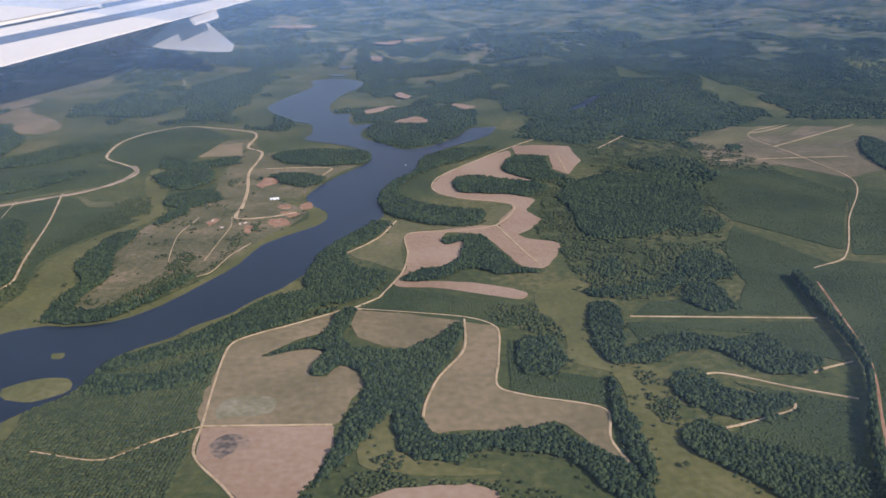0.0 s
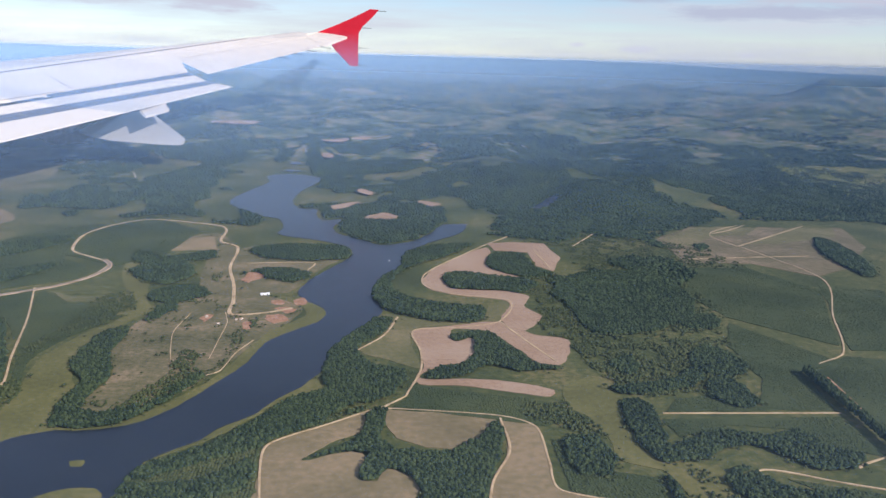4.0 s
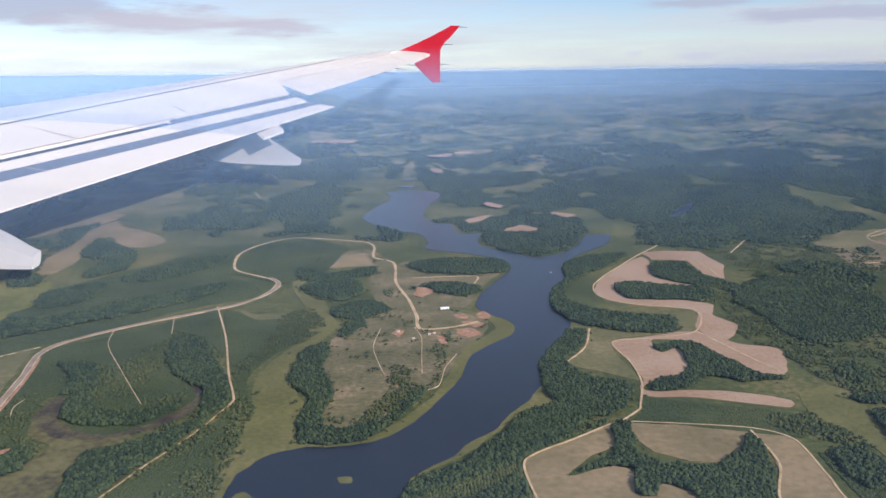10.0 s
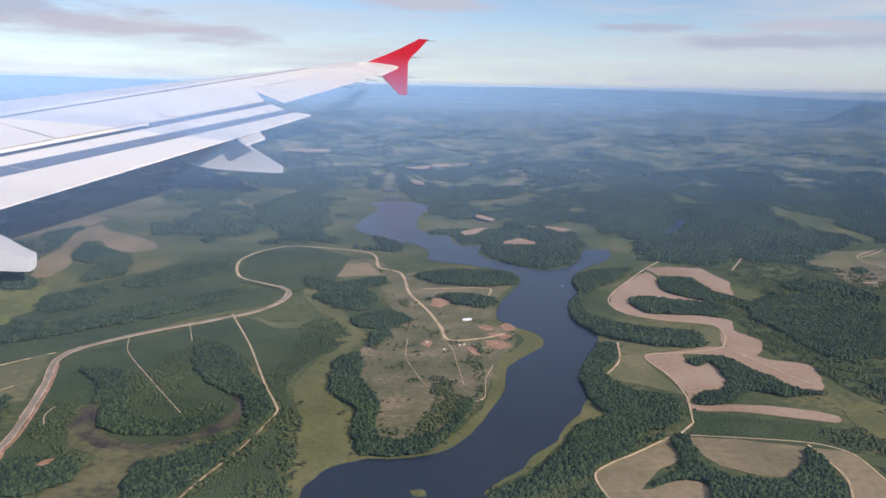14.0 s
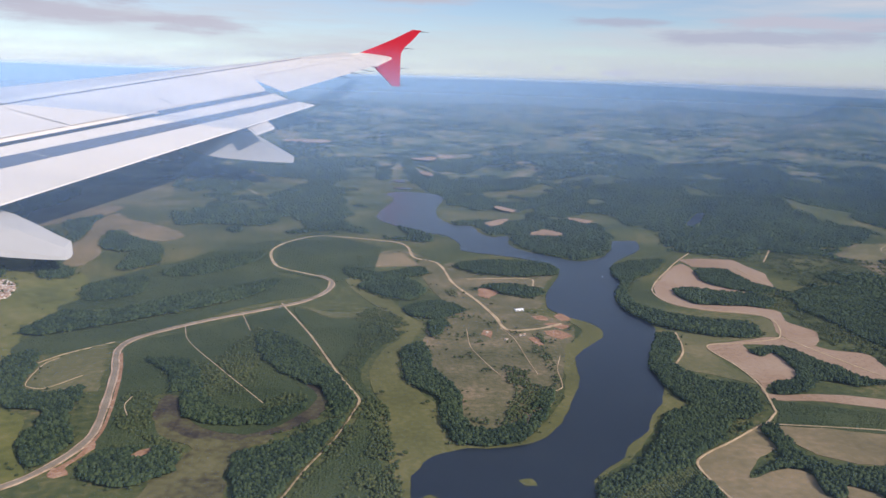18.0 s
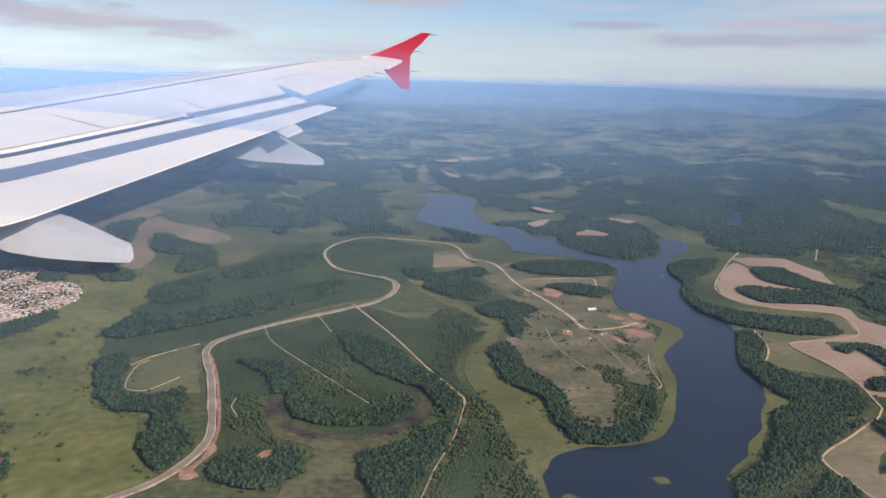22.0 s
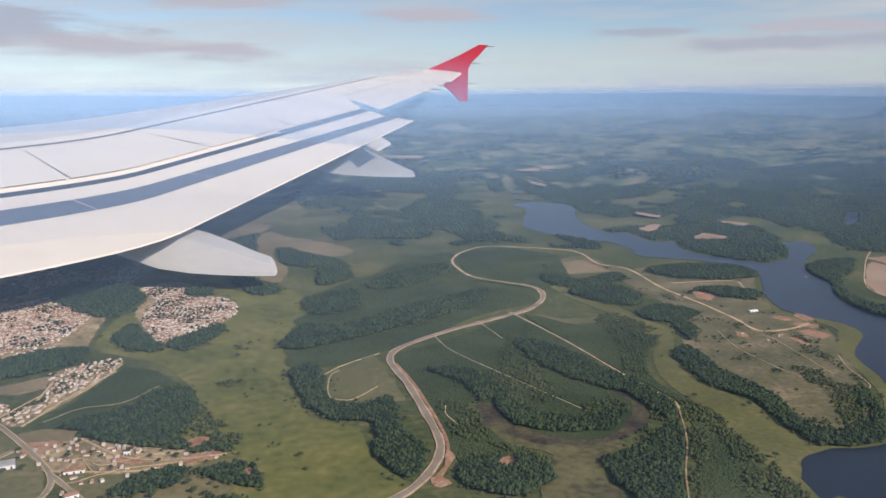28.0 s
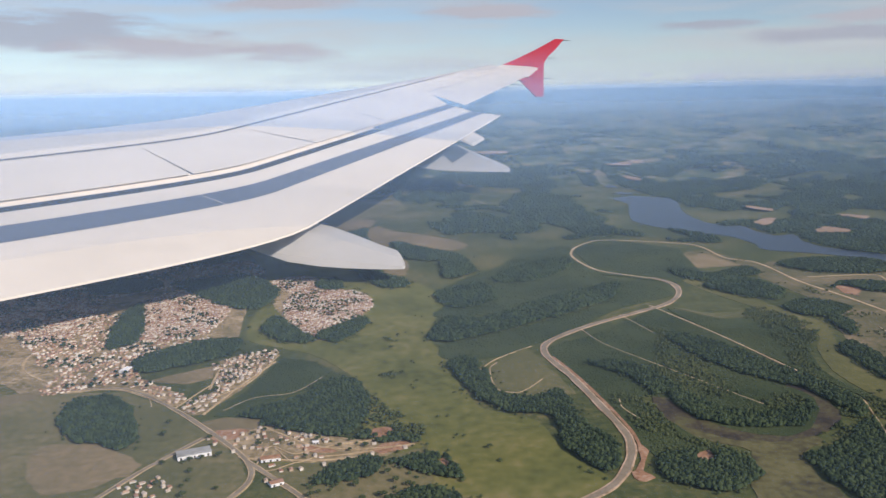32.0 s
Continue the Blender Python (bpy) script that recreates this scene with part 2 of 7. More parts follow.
M_WATER.node_tree.nodes["Principled BSDF"].inputs["Specular IOR Level"].default_value = 0.30
M_WALLS = material("house_walls", [(0.36, 0.25, 0.17), (0.48, 0.38, 0.29), (0.66, 0.59, 0.50)], 0.05, 0.4, island=0.9)
M_ROOFS = material("clay_roof_tiles", [(0.20, 0.10, 0.065), (0.31, 0.175, 0.12), (0.38, 0.26, 0.19), (0.46, 0.39, 0.32), (0.66, 0.62, 0.56)], 0.05, 0.4, island=0.9, spread=(0.12, 0.9))
M_SHEET = material("grey_sheet_roof", [(0.19, 0.20, 0.20), (0.27, 0.28, 0.28), (0.36, 0.36, 0.35)], 0.3, 0.9, furrow=(0, 2.0, 0.1), rough=0.6)


# ---- building helpers ----
def part(name, bm, mat, parent=None, label=""):
    me = bpy.data.meshes.new(name)
    bm.to_mesh(me)
    bm.free()
    me.materials.append(mat)
    ob = new(name, me)
    if parent:
        ob.parent = parent
    if label:
        ob["label"] = label
    return ob


def raw(name, verts, tris, mat, smooth=False):
    """A mesh object from numpy arrays of corners and triangles."""
    me = bpy.data.meshes.new(name)
    n, k = len(verts), len(tris)
    me.vertices.add(n)
    me.vertices.foreach_set("co", np.asarray(verts, dtype=np.float32).ravel())
    me.loops.add(3 * k)
    me.loops.foreach_set("vertex_index", np.asarray(tris, dtype=np.int32).ravel())
    me.polygons.add(k)
    me.polygons.foreach_set("loop_start", np.arange(0, 3 * k, 3, dtype=np.int32))
    me.polygons.foreach_set("loop_total", np.full(k, 3, dtype=np.int32))
    if smooth:
        me.polygons.foreach_set("use_smooth", np.ones(k, dtype=bool))
    me.update(calc_edges=True)
    me.materials.append(mat)
    return new(name, me)


def spline(pts, closed=True, step=2.5):
    """A smooth curve through the points, about step metres from corner to corner."""
    p = [np.array(q, float) for q in pts]
    n = len(p)
    out = []
    for i in range(n if closed else n - 1):
        a = p[i - 1] if closed or i > 0 else p[i]
        b, c = p[i], p[(i + 1) % n]
        d = p[(i + 2) % n] if closed or i + 2 < n else c
        ab, bc, cd = (np.linalg.norm(v) + 1e-6 for v in (b - a, c - b, d - c))
        m1, m2 = (c - a) / (ab + bc) * bc * 0.9, (d - b) / (bc + cd) * bc * 0.9
        k = max(2, min(40, int(bc / step)))
        for j in range(k):
            t = j / k
            out.append((2 * t ** 3 - 3 * t * t + 1) * b + (t ** 3 - 2 * t * t + t) * m1 + (3 * t * t - 2 * t ** 3) * c + (t ** 3 - t * t) * m2)
    if not closed:
        out.append(p[-1])
    return np.array(out)


def ragged(curve, size):
    """Pushes the corners of an outline in and out a little, as field and wood edges are."""
    return np.array([q + size * np.array((noise.noise((q[0] * 0.15, q[1] * 0.15, 3.1)) + 0.6 * noise.noise((q[0] * 0.5, q[1] * 0.5, 1.1)),
                                          noise.noise((q[0] * 0.15, q[1] * 0.15, 9.7)) + 0.6 * noise.noise((q[0] * 0.5, q[1] * 0.5, 5.2)))) for q in curve])


def patch(name, pts, mat, z, label, category, rough_edge=0.8, kind="structure", drape=False):
    """A thin sheet of ground cover, with a turned-down rim; draped, it follows the hills."""
    c = ragged(spline(pts), rough_edge)
    if category in ("water", "clearing", "field", "bog", "mud"):
        CLEARINGS.append(c)
    bm = bmesh.new()
    top = [bm.verts.new((x, y, z)) for x, y in c]
    low = [bm.verts.new((x, y, z - 0.3)) for x, y in c]
    n = len(c)
    edges = []
    for i in range(n):
        bm.faces.new((top[i], low[i], low[(i + 1) % n], top[(i + 1) % n]))
        edges.append(bm.edges.get((top[i], top[(i + 1) % n])))
    bmesh.ops.triangle_fill(bm, use_beauty=True, use_dissolve=False, edges=edges, normal=(0, 0, 1))
    if drape:
        bmesh.ops.subdivide_edges(bm, edges=[e for e in bm.edges if e.calc_length() > 8], cuts=4, use_grid_fill=True)
        for v in bm.verts:
            v.co.z += land_height(v.co.x, v.co.y)
    bmesh.ops.recalc_face_normals(bm, faces=bm.faces)
    for f in bm.faces:
        if abs(f.normal.z) > 0.9 and f.normal.z < 0:
            f.normal_flip()
    return tagged(part(name, bm, mat), label, category, kind=kind)


def ribbon(name, pts, width, mat, z, label, category="road", shoulder=None):
    """A road: a strip along a smooth line, with a rounded back and, if wanted, pale shoulders."""
    c = spline(pts, closed=False, step=1.5)
    KEEP_CLEAR.append((c, width * (shoulder[0] if shoulder else 1) * 0.5 + 0.8))
    tang = np.gradient(c, axis=0)
    tang /= np.linalg.norm(tang, axis=1)[:, None] + 1e-9
    side = np.c_[-tang[:, 1], tang[:, 0]]
    wob = np.array([1 + 0.22 * noise.noise((x * 0.12, y * 0.12, 0.5)) for x, y in c])[:, None]

    def strip(w, zz, nm, m):
        bm = bmesh.new()
        rows = []
        for k, h in ((-0.5, -0.25), (-0.5, 0.0), (0.0, 0.03), (0.5, 0.0), (0.5, -0.25)):
            q = c + side * w * k * wob
            rows.append([bm.verts.new((x, y, zz + h)) for x, y in q])
        for a, b in zip(rows, rows[1:]):
            for i in range(len(c) - 1):
                bm.faces.new((a[i], a[i + 1], b[i + 1], b[i]))
        bmesh.ops.recalc_face_normals(bm, faces=bm.faces)
        return part(nm, bm, m)
    ob = tagged(strip(width, z, name, mat), label, category, kind="structure")
    if shoulder:
        sh = strip(width * shoulder[0], z - 0.02, "shoulder", shoulder[1])
        sh.parent = ob
    return ob


def inside(pts, poly):
    """Which of the points (n, 2) lie inside the outline."""
    x, y = pts[:, 0], pts[:, 1]
    hit = np.zeros(len(pts), bool)
    a = poly[-1]
    for b in poly:
        cross = ((a[1] > y) != (b[1] > y))
        with np.errstate(divide="ignore", invalid="ignore"):
            hit ^= cross & (x < (b[0] - a[0]) * (y - a[1]) / (b[1] - a[1]) + a[0])
        a = b
    return hit


def scatter(poly, spacing, rng, rows=None):
    lo, hi = poly.min(0), poly.max(0)
    gx, gy = np.meshgrid(np.arange(lo[0], hi[0], spacing), np.arange(lo[1], hi[1], spacing))
    p = np.c_[gx.ravel(), gy.ravel()]
    p += rng.uniform(-0.5, 0.5, p.shape) * spacing * (0.9 if rows is None else rows)
    return p[inside(p, poly)]


def crown_shape(sides):
    """A lumpy crown of unit size: a top, a shoulder ring and a skirt ring."""
    a = np.arange(sides) * 2 * math.pi / sides
    v = [(0, 0, 1.0)]
    v += [(0.68 * math.cos(t), 0.68 * math.sin(t), 0.86) for t in a]
    v += [(1.0 * math.cos(t + math.pi / sides), 1.0 * math.sin(t + math.pi / sides), 0.45) for t in a]
    f = []
    for i in range(sides):
        j = (i + 1) % sides
        f += [(0, 1 + i, 1 + j), (1 + i, 1 + sides + i, 1 + j), (1 + j, 1 + sides + i, 1 + sides + j)]
    return np.array(v), np.array(f)


def crowns(name, p, radius, height, rng, mat, sides=5, base=0.0, even=0.3):
    """Many tree crowns in one mesh, each of its own size, turn and lean."""
    v, f = crown_shape(sides)
    n = len(p)
    r = radius * rng.uniform(0.65, 1.35, n)
    h = height * rng.uniform(1 - even, 1 + even, n)
    t = rng.uniform(0, 6.28, n)
    c, s = np.cos(t)[:, None], np.sin(t)[:, None]
    jit = rng.uniform(0.75, 1.25, (n, len(v)))
    x = v[None, :, 0] * jit
    y = v[None, :, 1] * jit
    V = np.empty((n, len(v), 3))
    V[:, :, 0] = p[:, 0:1] + r[:, None] * (c * x - s * y)
    V[:, :, 1] = p[:, 1:2] + r[:, None] * (s * x + c * y)
    V[:, :, 2] = np.asarray(base).reshape(-1, 1) + h[:, None] * (v[None, :, 2] + rng.uniform(-0.08, 0.08, (n, len(v))))
    F = f[None] + (np.arange(n) * len(v))[:, None, None]
    return raw(name, V.reshape(-1, 3), F.reshape(-1, 3), mat, smooth=True)


RNG = np.random.default_rng(7)
KEEP_CLEAR = []  # road lines with the half width that no tree may grow on
CLEARINGS = []   # outlines of waters and bare places


def clear_of(p, ease=0.0, bare=True):
    """Drops the points on roads, and on waters and bare places too if those are to stay bare."""
    ok = np.ones(len(p), bool)
    for line_pts, half in KEEP_CLEAR:
        half = half - ease
        lo, hi = line_pts.min(0) - half, line_pts.max(0) + half
        near = np.where(ok & (p[:, 0] > lo[0]) & (p[:, 0] < hi[0]) & (p[:, 1] > lo[1]) & (p[:, 1] < hi[1]))[0]
        if len(near):
            d = np.full(len(near), 1e9)
            for q in line_pts:
                d = np.minimum(d, (p[near, 0] - q[0]) ** 2 + (p[near, 1] - q[1]) ** 2)
            ok[near[d < half * half]] = False
    for outline in CLEARINGS if bare else ():
        lo, hi = outline.min(0), outline.max(0)
        near = np.where(ok & (p[:, 0] > lo[0]) & (p[:, 0] < hi[0]) & (p[:, 1] > lo[1]) & (p[:, 1] < hi[1]))[0]
        if len(near):
            ok[near[inside(p[near], outline)]] = False
    return p[ok]


def wood(pts, label="dense dark green native forest with rounded crowns", spacing=0.82, radius=0.70, height=1.5, mat=None, name="forest", category="forest", edge=1.6):
    poly = ragged(spline(pts), edge)
    cy = poly[:, 1].mean()
    k = 1.0 if cy < 400 else 1.4 if cy < 600 else 2.0
    p = clear_of(scatter(poly, spacing * k, RNG))
    if len(p) < 3:
        return None
    if edge > 1:
        rim = poly[RNG.integers(0, len(poly), int(len(poly) * 1.6))] + RNG.normal(0, 1.7, (int(len(poly) * 1.6), 2))
        rim = clear_of(rim)
        if len(rim):
            tagged(crowns("edge_shrubs", rim, 0.5 * k, 0.75, RNG, M_CANOPY, even=0.5), "shrubs and young trees along a forest edge", "shrubs", kind="stuff")
    ob = crowns(name, p, radius * k, height * (1 + 0.25 * (k - 1)), RNG, mat or M_WOOD)
    return tagged(ob, label, category, kind="stuff")


def plantation(pts, label="even green eucalyptus plantation in fine rows", spacing=0.95):
    poly = ragged(spline(pts), 0.8)
    cy = poly[:, 1].mean()
    k = 1.0 if cy < 330 else 1.3 if cy < 450 else 1.8
    p = clear_of(scatter(poly, spacing * k, RNG, rows=0.5))
    ob = crowns("plantation", p, 0.66 * k, 0.6, RNG, M_CANOPY, sides=4, even=0.12)
    return tagged(ob, label, "plantation", kind="stuff")


def saplings(pts):
    """The low leaf tufts of a young plantation, in rows."""
    poly = ragged(spline(pts), 0.5)
    k = 1.0 if poly[:, 1].mean() < 330 else 1.5
    p = clear_of(scatter(poly, 0.95 * k, RNG, rows=0.6))
    thin = np.array([noise.noise((x / 16, y / 16, 5.0)) for x, y in p]) + RNG.uniform(-0.3, 0.3, len(p))
    p = p[thin > -0.2]
    return tagged(crowns("saplings", p, 0.5 * k, 0.3, RNG, M_YOUNG, sides=4, even=0.4), "low leafy saplings of a young plantation", "plantation", kind="stuff")


def shrubs(pts, share=0.34, label="loose green shrubs and small trees", spacing=1.0):
    poly = ragged(spline(pts), 2.0)
    p = clear_of(scatter(poly, spacing, RNG))
    n = np.array([noise.noise((x / 9, y / 9, 8.0)) for x, y in p]) + RNG.uniform(-0.5, 0.5, len(p))
    p = p[n > 0.35 - share]
    return tagged(crowns("shrubs", p, 0.55 * spacing, 0.8, RNG, M_CANOPY, sides=5, even=0.5), label, "shrubs", kind="stuff")


def far_wood(pts, label, density, spacing=2.0, radius=1.38, height=1.8):
    """Woods on the far hills, with gaps where pastures lie."""
    poly = ragged(spline(pts), 6)
    p = clear_of(scatter(poly, spacing, RNG))
    gap = np.array([noise.noise((x / 55, y / 90, 6.0)) + 0.5 * noise.noise((x / 18, y / 30, 2.0)) for x, y in p])
    p = p[gap > density]
    base = np.array([land_height(x, y) for x, y in p]) - 0.4
    return tagged(crowns("far_forest", p, radius, height, RNG, M_WOOD, sides=4, base=base), label, "forest", kind="stuff")


# ---- ground, hills and far ranges ----
def smooth(a, b, x):
    t = np.clip((x - a) / (b - a), 0, 1)
    return t * t * (3 - 2 * t)


def fbm(x, y, scale, octaves=3, seed=0.0):
    return sum(noise.noise((x / scale * 2 ** o, y / scale * 2 ** o, seed + o * 7.3)) / 2 ** o for o in range(octaves))


def land_height(x, y):
    r = math.hypot(x + 120, y)
    h = 0.0
    right = smooth(-70, 30, x) * smooth(560, 720, y)
    beyond = smooth(860, 1080, r)
    hills = max(right, beyond)
    if hills > 0:
        n = 0.5 + 0.75 * fbm(x, y, 150, 3, 2.0)
        h += hills * max(0.0, n) * (15 + 6 * smooth(900, 2200, r)) + hills * 4.5 * max(0.0, 0.5 + fbm(x, y, 55, 2, 8.0))
    if r > 1500:
        # single peaks and the mountain mass on the flank
        for px, py, w, top in ((-480, 1600, 90, 68), (-760, 1900, 200, 52), (-420, 2300, 280, 56), (-650, 2450, 220, 54), (930, 1760, 140, 50), (1120, 1900, 150, 46), (1470, 2570, 140, 66), (1640, 2680, 170, 62), (1920, 2720, 280, 70), (900, 2500, 260, 52), (300, 2700, 300, 34), (-100, 2500, 220, 30)):
            d = ((x - px) ** 2 + (y - py) ** 2) / (w * w)
            if d < 6:
                h += top * math.exp(-d * 1.6) * (0.66 + 0.5 * abs(fbm(x, y, 140, 3, 5.0)))
        far = smooth(2500, 4300, r)
        if far > 0:
            ridge = 0.8 + 0.2 * (1 - abs(fbm(x, y, 500, 4, 11.0))) ** 1.6
            az = math.degrees(math.atan2(x + 200, y))
            rim = 108 + 5 * fbm(az * 10, 0, 60, 3, 1.0) + 12 * math.exp(-((az + 22) / 9) ** 2)
            h += far * (0.35 + 0.25 * smooth(3600, 4500, r)) * ridge * rim
    return h


def ground():
    rings = [0.0] + [40 * 1.0235 ** k for k in range(208)]
    rings = [r for r in rings if r < 4900]
    spokes = 420
    verts = [(-120.0, 0.0, -0.1)]
    for r in rings[1:]:
        for k in range(spokes):
            a = 2 * math.pi * k / spokes
            x, y = -120 + r * math.sin(a), r * math.cos(a)
            front = y > -200
            verts.append((x, y, -0.1 + (land_height(x, y) if front else 0.0)))
    tris = [(0, 1 + (k + 1) % spokes, 1 + k) for k in range(spokes)]
    for i in range(len(rings) - 2):
        a, b = 1 + i * spokes, 1 + (i + 1) * spokes
        for k in range(spokes):
            j = (k + 1) % spokes
            tris += [(a + k, a + j, b + k), (a + j, b + j, b + k)]
    ob = raw("ground", verts, tris, M_LAND, smooth=True)
    ob.data.materials.append(M_GRASS)
    near = [1 if math.hypot(verts[t[0]][0] + 120, verts[t[0]][1]) + 160 * noise.noise((verts[t[0]][0] / 60, verts[t[0]][1] / 60, 1.0)) < 900 else 0 for t in tris]
    ob.data.polygons.foreach_set("material_index", np.array(near, dtype=np.int32))
    return tagged(ob, "rolling green farmland with woods, pastures and far blue ranges", "ground", kind="structure")


ground()


def far_range():
    """The long blue table range that closes the plain, with buttresses and a finely notched crest."""
    columns, rows = 640, 9
    verts = []
    for k in range(columns):
        az = -42 + 92 * k / (columns - 1)
        crest = 127 + 9 * smooth(-9, -24, az) - 34 * smooth(17, 37, az) + 3.2 * fbm(az, 0, 6, 4, 3.0) + 1.4 * abs(fbm(az, 5, 0.8, 3, 6.0))
        for i in range(rows):
            u = i / (rows - 1)
            spur = fbm(az, u * 2, 2.2, 3, 9.0)
            r = 4080 + 480 * u + 130 * spur * (1 - u)
            z = -2 + (crest + 2) * min(1.0, (u ** 0.75) * (1 + 0.16 * spur * (1 - u)))
            a = radians(az)
            verts.append((-200 + r * math.sin(a), r * math.cos(a), z))
    tris = []
    for k in range(columns - 1):
        for i in range(rows - 1):
            p = k * rows + i
            tris += [(p, p + rows, p + 1), (p + rows, p + rows + 1, p + 1)]
    return tagged(raw("far_range", verts, tris, M_WOOD, smooth=True), "long blue wooded table range on the horizon", "mountains", kind="structure")


far_range()

# ---- haze: see-through sheets whose bluish colour stands in for hazy air ----
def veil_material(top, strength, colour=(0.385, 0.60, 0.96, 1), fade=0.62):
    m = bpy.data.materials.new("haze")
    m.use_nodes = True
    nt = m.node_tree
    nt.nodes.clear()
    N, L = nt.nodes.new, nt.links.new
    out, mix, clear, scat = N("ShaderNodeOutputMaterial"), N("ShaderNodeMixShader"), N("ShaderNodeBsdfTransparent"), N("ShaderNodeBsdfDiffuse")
    # the haze is put in as this pale blue diffuse colour
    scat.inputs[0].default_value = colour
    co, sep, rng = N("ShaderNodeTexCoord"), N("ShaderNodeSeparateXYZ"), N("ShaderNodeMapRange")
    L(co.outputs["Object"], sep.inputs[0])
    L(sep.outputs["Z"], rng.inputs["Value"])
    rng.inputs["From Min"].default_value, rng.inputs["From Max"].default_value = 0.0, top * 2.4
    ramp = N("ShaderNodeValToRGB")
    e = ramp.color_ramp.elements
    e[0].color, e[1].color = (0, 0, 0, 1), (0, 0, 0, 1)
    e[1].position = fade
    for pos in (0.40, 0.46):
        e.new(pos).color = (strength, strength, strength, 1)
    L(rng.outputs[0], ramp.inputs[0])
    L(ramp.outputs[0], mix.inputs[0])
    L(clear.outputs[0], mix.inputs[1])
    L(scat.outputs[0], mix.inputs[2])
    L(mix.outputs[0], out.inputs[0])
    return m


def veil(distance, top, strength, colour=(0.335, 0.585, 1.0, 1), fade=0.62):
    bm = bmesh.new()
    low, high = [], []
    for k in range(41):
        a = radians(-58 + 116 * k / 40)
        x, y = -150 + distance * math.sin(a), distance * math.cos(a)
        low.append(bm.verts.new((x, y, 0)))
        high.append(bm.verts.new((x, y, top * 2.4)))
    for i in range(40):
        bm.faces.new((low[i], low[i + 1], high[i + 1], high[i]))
    return tagged(part("haze", bm, veil_material(top, strength, colour, fade)), "see-through bluish sheet standing in for haze over the distant land", "haze", kind="stuff")


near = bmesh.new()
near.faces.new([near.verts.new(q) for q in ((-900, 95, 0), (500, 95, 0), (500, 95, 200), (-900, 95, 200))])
tagged(part("haze", near, veil_material(60, 0.03)), "see-through bluish sheet standing in for haze over the distant land", "haze", kind="stuff")
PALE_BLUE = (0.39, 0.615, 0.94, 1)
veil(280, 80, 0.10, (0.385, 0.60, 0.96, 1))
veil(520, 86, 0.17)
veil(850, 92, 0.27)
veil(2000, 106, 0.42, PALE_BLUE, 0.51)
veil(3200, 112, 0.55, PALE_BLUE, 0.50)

# ---- ground cover, waters, fields and roads ----
patch("water", [(-152.4, 192.1), (-150.1, 213), (-149.5, 227.8), (-142.2, 241.6), (-133.7, 245.6), (-118.4, 246.6), (-105, 253.8), (-93, 274.9), (-82, 301), (-75, 328), (-56, 355), (-55, 370), (-66, 386), (-69, 400), (-64, 423), (-55, 446), (-44, 475), (-50, 502), (-65, 517), (-91, 534), (-90, 556), (-97, 588), (-116, 602), (-140, 654), (-137, 691), (-121, 764), (-126, 802), (-105, 817), (-75, 789), (-89, 708), (-92, 666), (-84, 628), (-72, 626), (-70, 599), (-64, 581), (-52, 586), (-57, 558), (-52, 535), (-36, 517), (-25, 504), (-7, 514), (7, 538), (20, 571), (40, 605), (63, 621), (42, 588), (28, 542), (-1, 503), (-14, 473), (-16, 448), (-30, 418), (-33, 394), (-29, 366), (-50, 316), (-52.4, 296.3), (-58.4, 280.4), (-67.1, 267.6), (-71.7, 257.5), (-83.2, 245), (-86.5, 238.5), (-99.5, 224.9), (-102.7, 207.4), (-104.8, 201.1), (-116.3, 186.6), (-126.3, 166.7), (-146.5, 202.9)], M_WATER, 0.1040, "dark blue winding lake with smooth water", "water")
patch("marsh", [(-160.6, 192.7), (-156.1, 213.3), (-154.8, 248.2), (-154.4, 272), (-158, 310), (-152, 336), (-143, 354), (-143, 362), (-144, 383), (-152, 402), (-162, 434), (-167, 463), (-161, 459), (-147, 425), (-137, 383), (-132, 370), (-139, 350), (-144, 322), (-142, 295.5), (-136.4, 277.6), (-136.6, 257.6), (-131.2, 248.2), (-115.8, 249.4), (-103.7, 264.6), (-92, 285.8), (-84, 314), (-76, 341), (-64, 359), (-65, 373), (-74, 386), (-50, 382), (-77, 285.2), (-117.8, 222.5), (-130.5, 190.8)], M_MARSH, 0.0460, "pale olive reed marsh along the water", "marsh")
patch("marsh", [(-53.3, 299.8), (-44.4, 294.9), (-41.7, 281.3), (-46.4, 272.9), (-59.8, 271.5), (-75.1, 250.6), (-81.9, 241.1), (-94, 229.3), (-101.5, 220), (-79.9, 228.4), (-94.6, 207.3), (-97.6, 194.9), (-112.2, 178.6), (-117.7, 189.4), (-102.7, 228.7), (-97, 241.9), (-73.6, 265.6)], M_MARSH, 0.0472, "pale olive reed marsh along the water", "marsh")
patch("marsh", [(-125, 204.5), (-118.5, 210.3), (-108.7, 210.2), (-105.3, 204.2), (-112.5, 197.5), (-120.9, 198.8)], M_MARSH, 0.1124, "pale olive reed marsh along the water", "marsh")
patch("marsh", [(35.7, 279.5), (50.6, 282.1), (50.1, 266.2), (47.5, 234.6), (54.1, 219.2), (64.4, 213.8), (62.2, 199.2), (61.7, 186.1), (59.5, 175.6), (64.7, 171.9), (70.9, 162.1), (76, 152), (74.4, 139.1), (38.4, 139.4), (45.3, 153.9), (49.9, 165), (47.7, 182.2), (49.9, 199.3), (47.7, 212.3), (37.3, 219.5), (37.7, 234.8), (30.2, 247.6)], M_MARSH, 0.0496, "pale olive reed marsh along the water", "marsh")
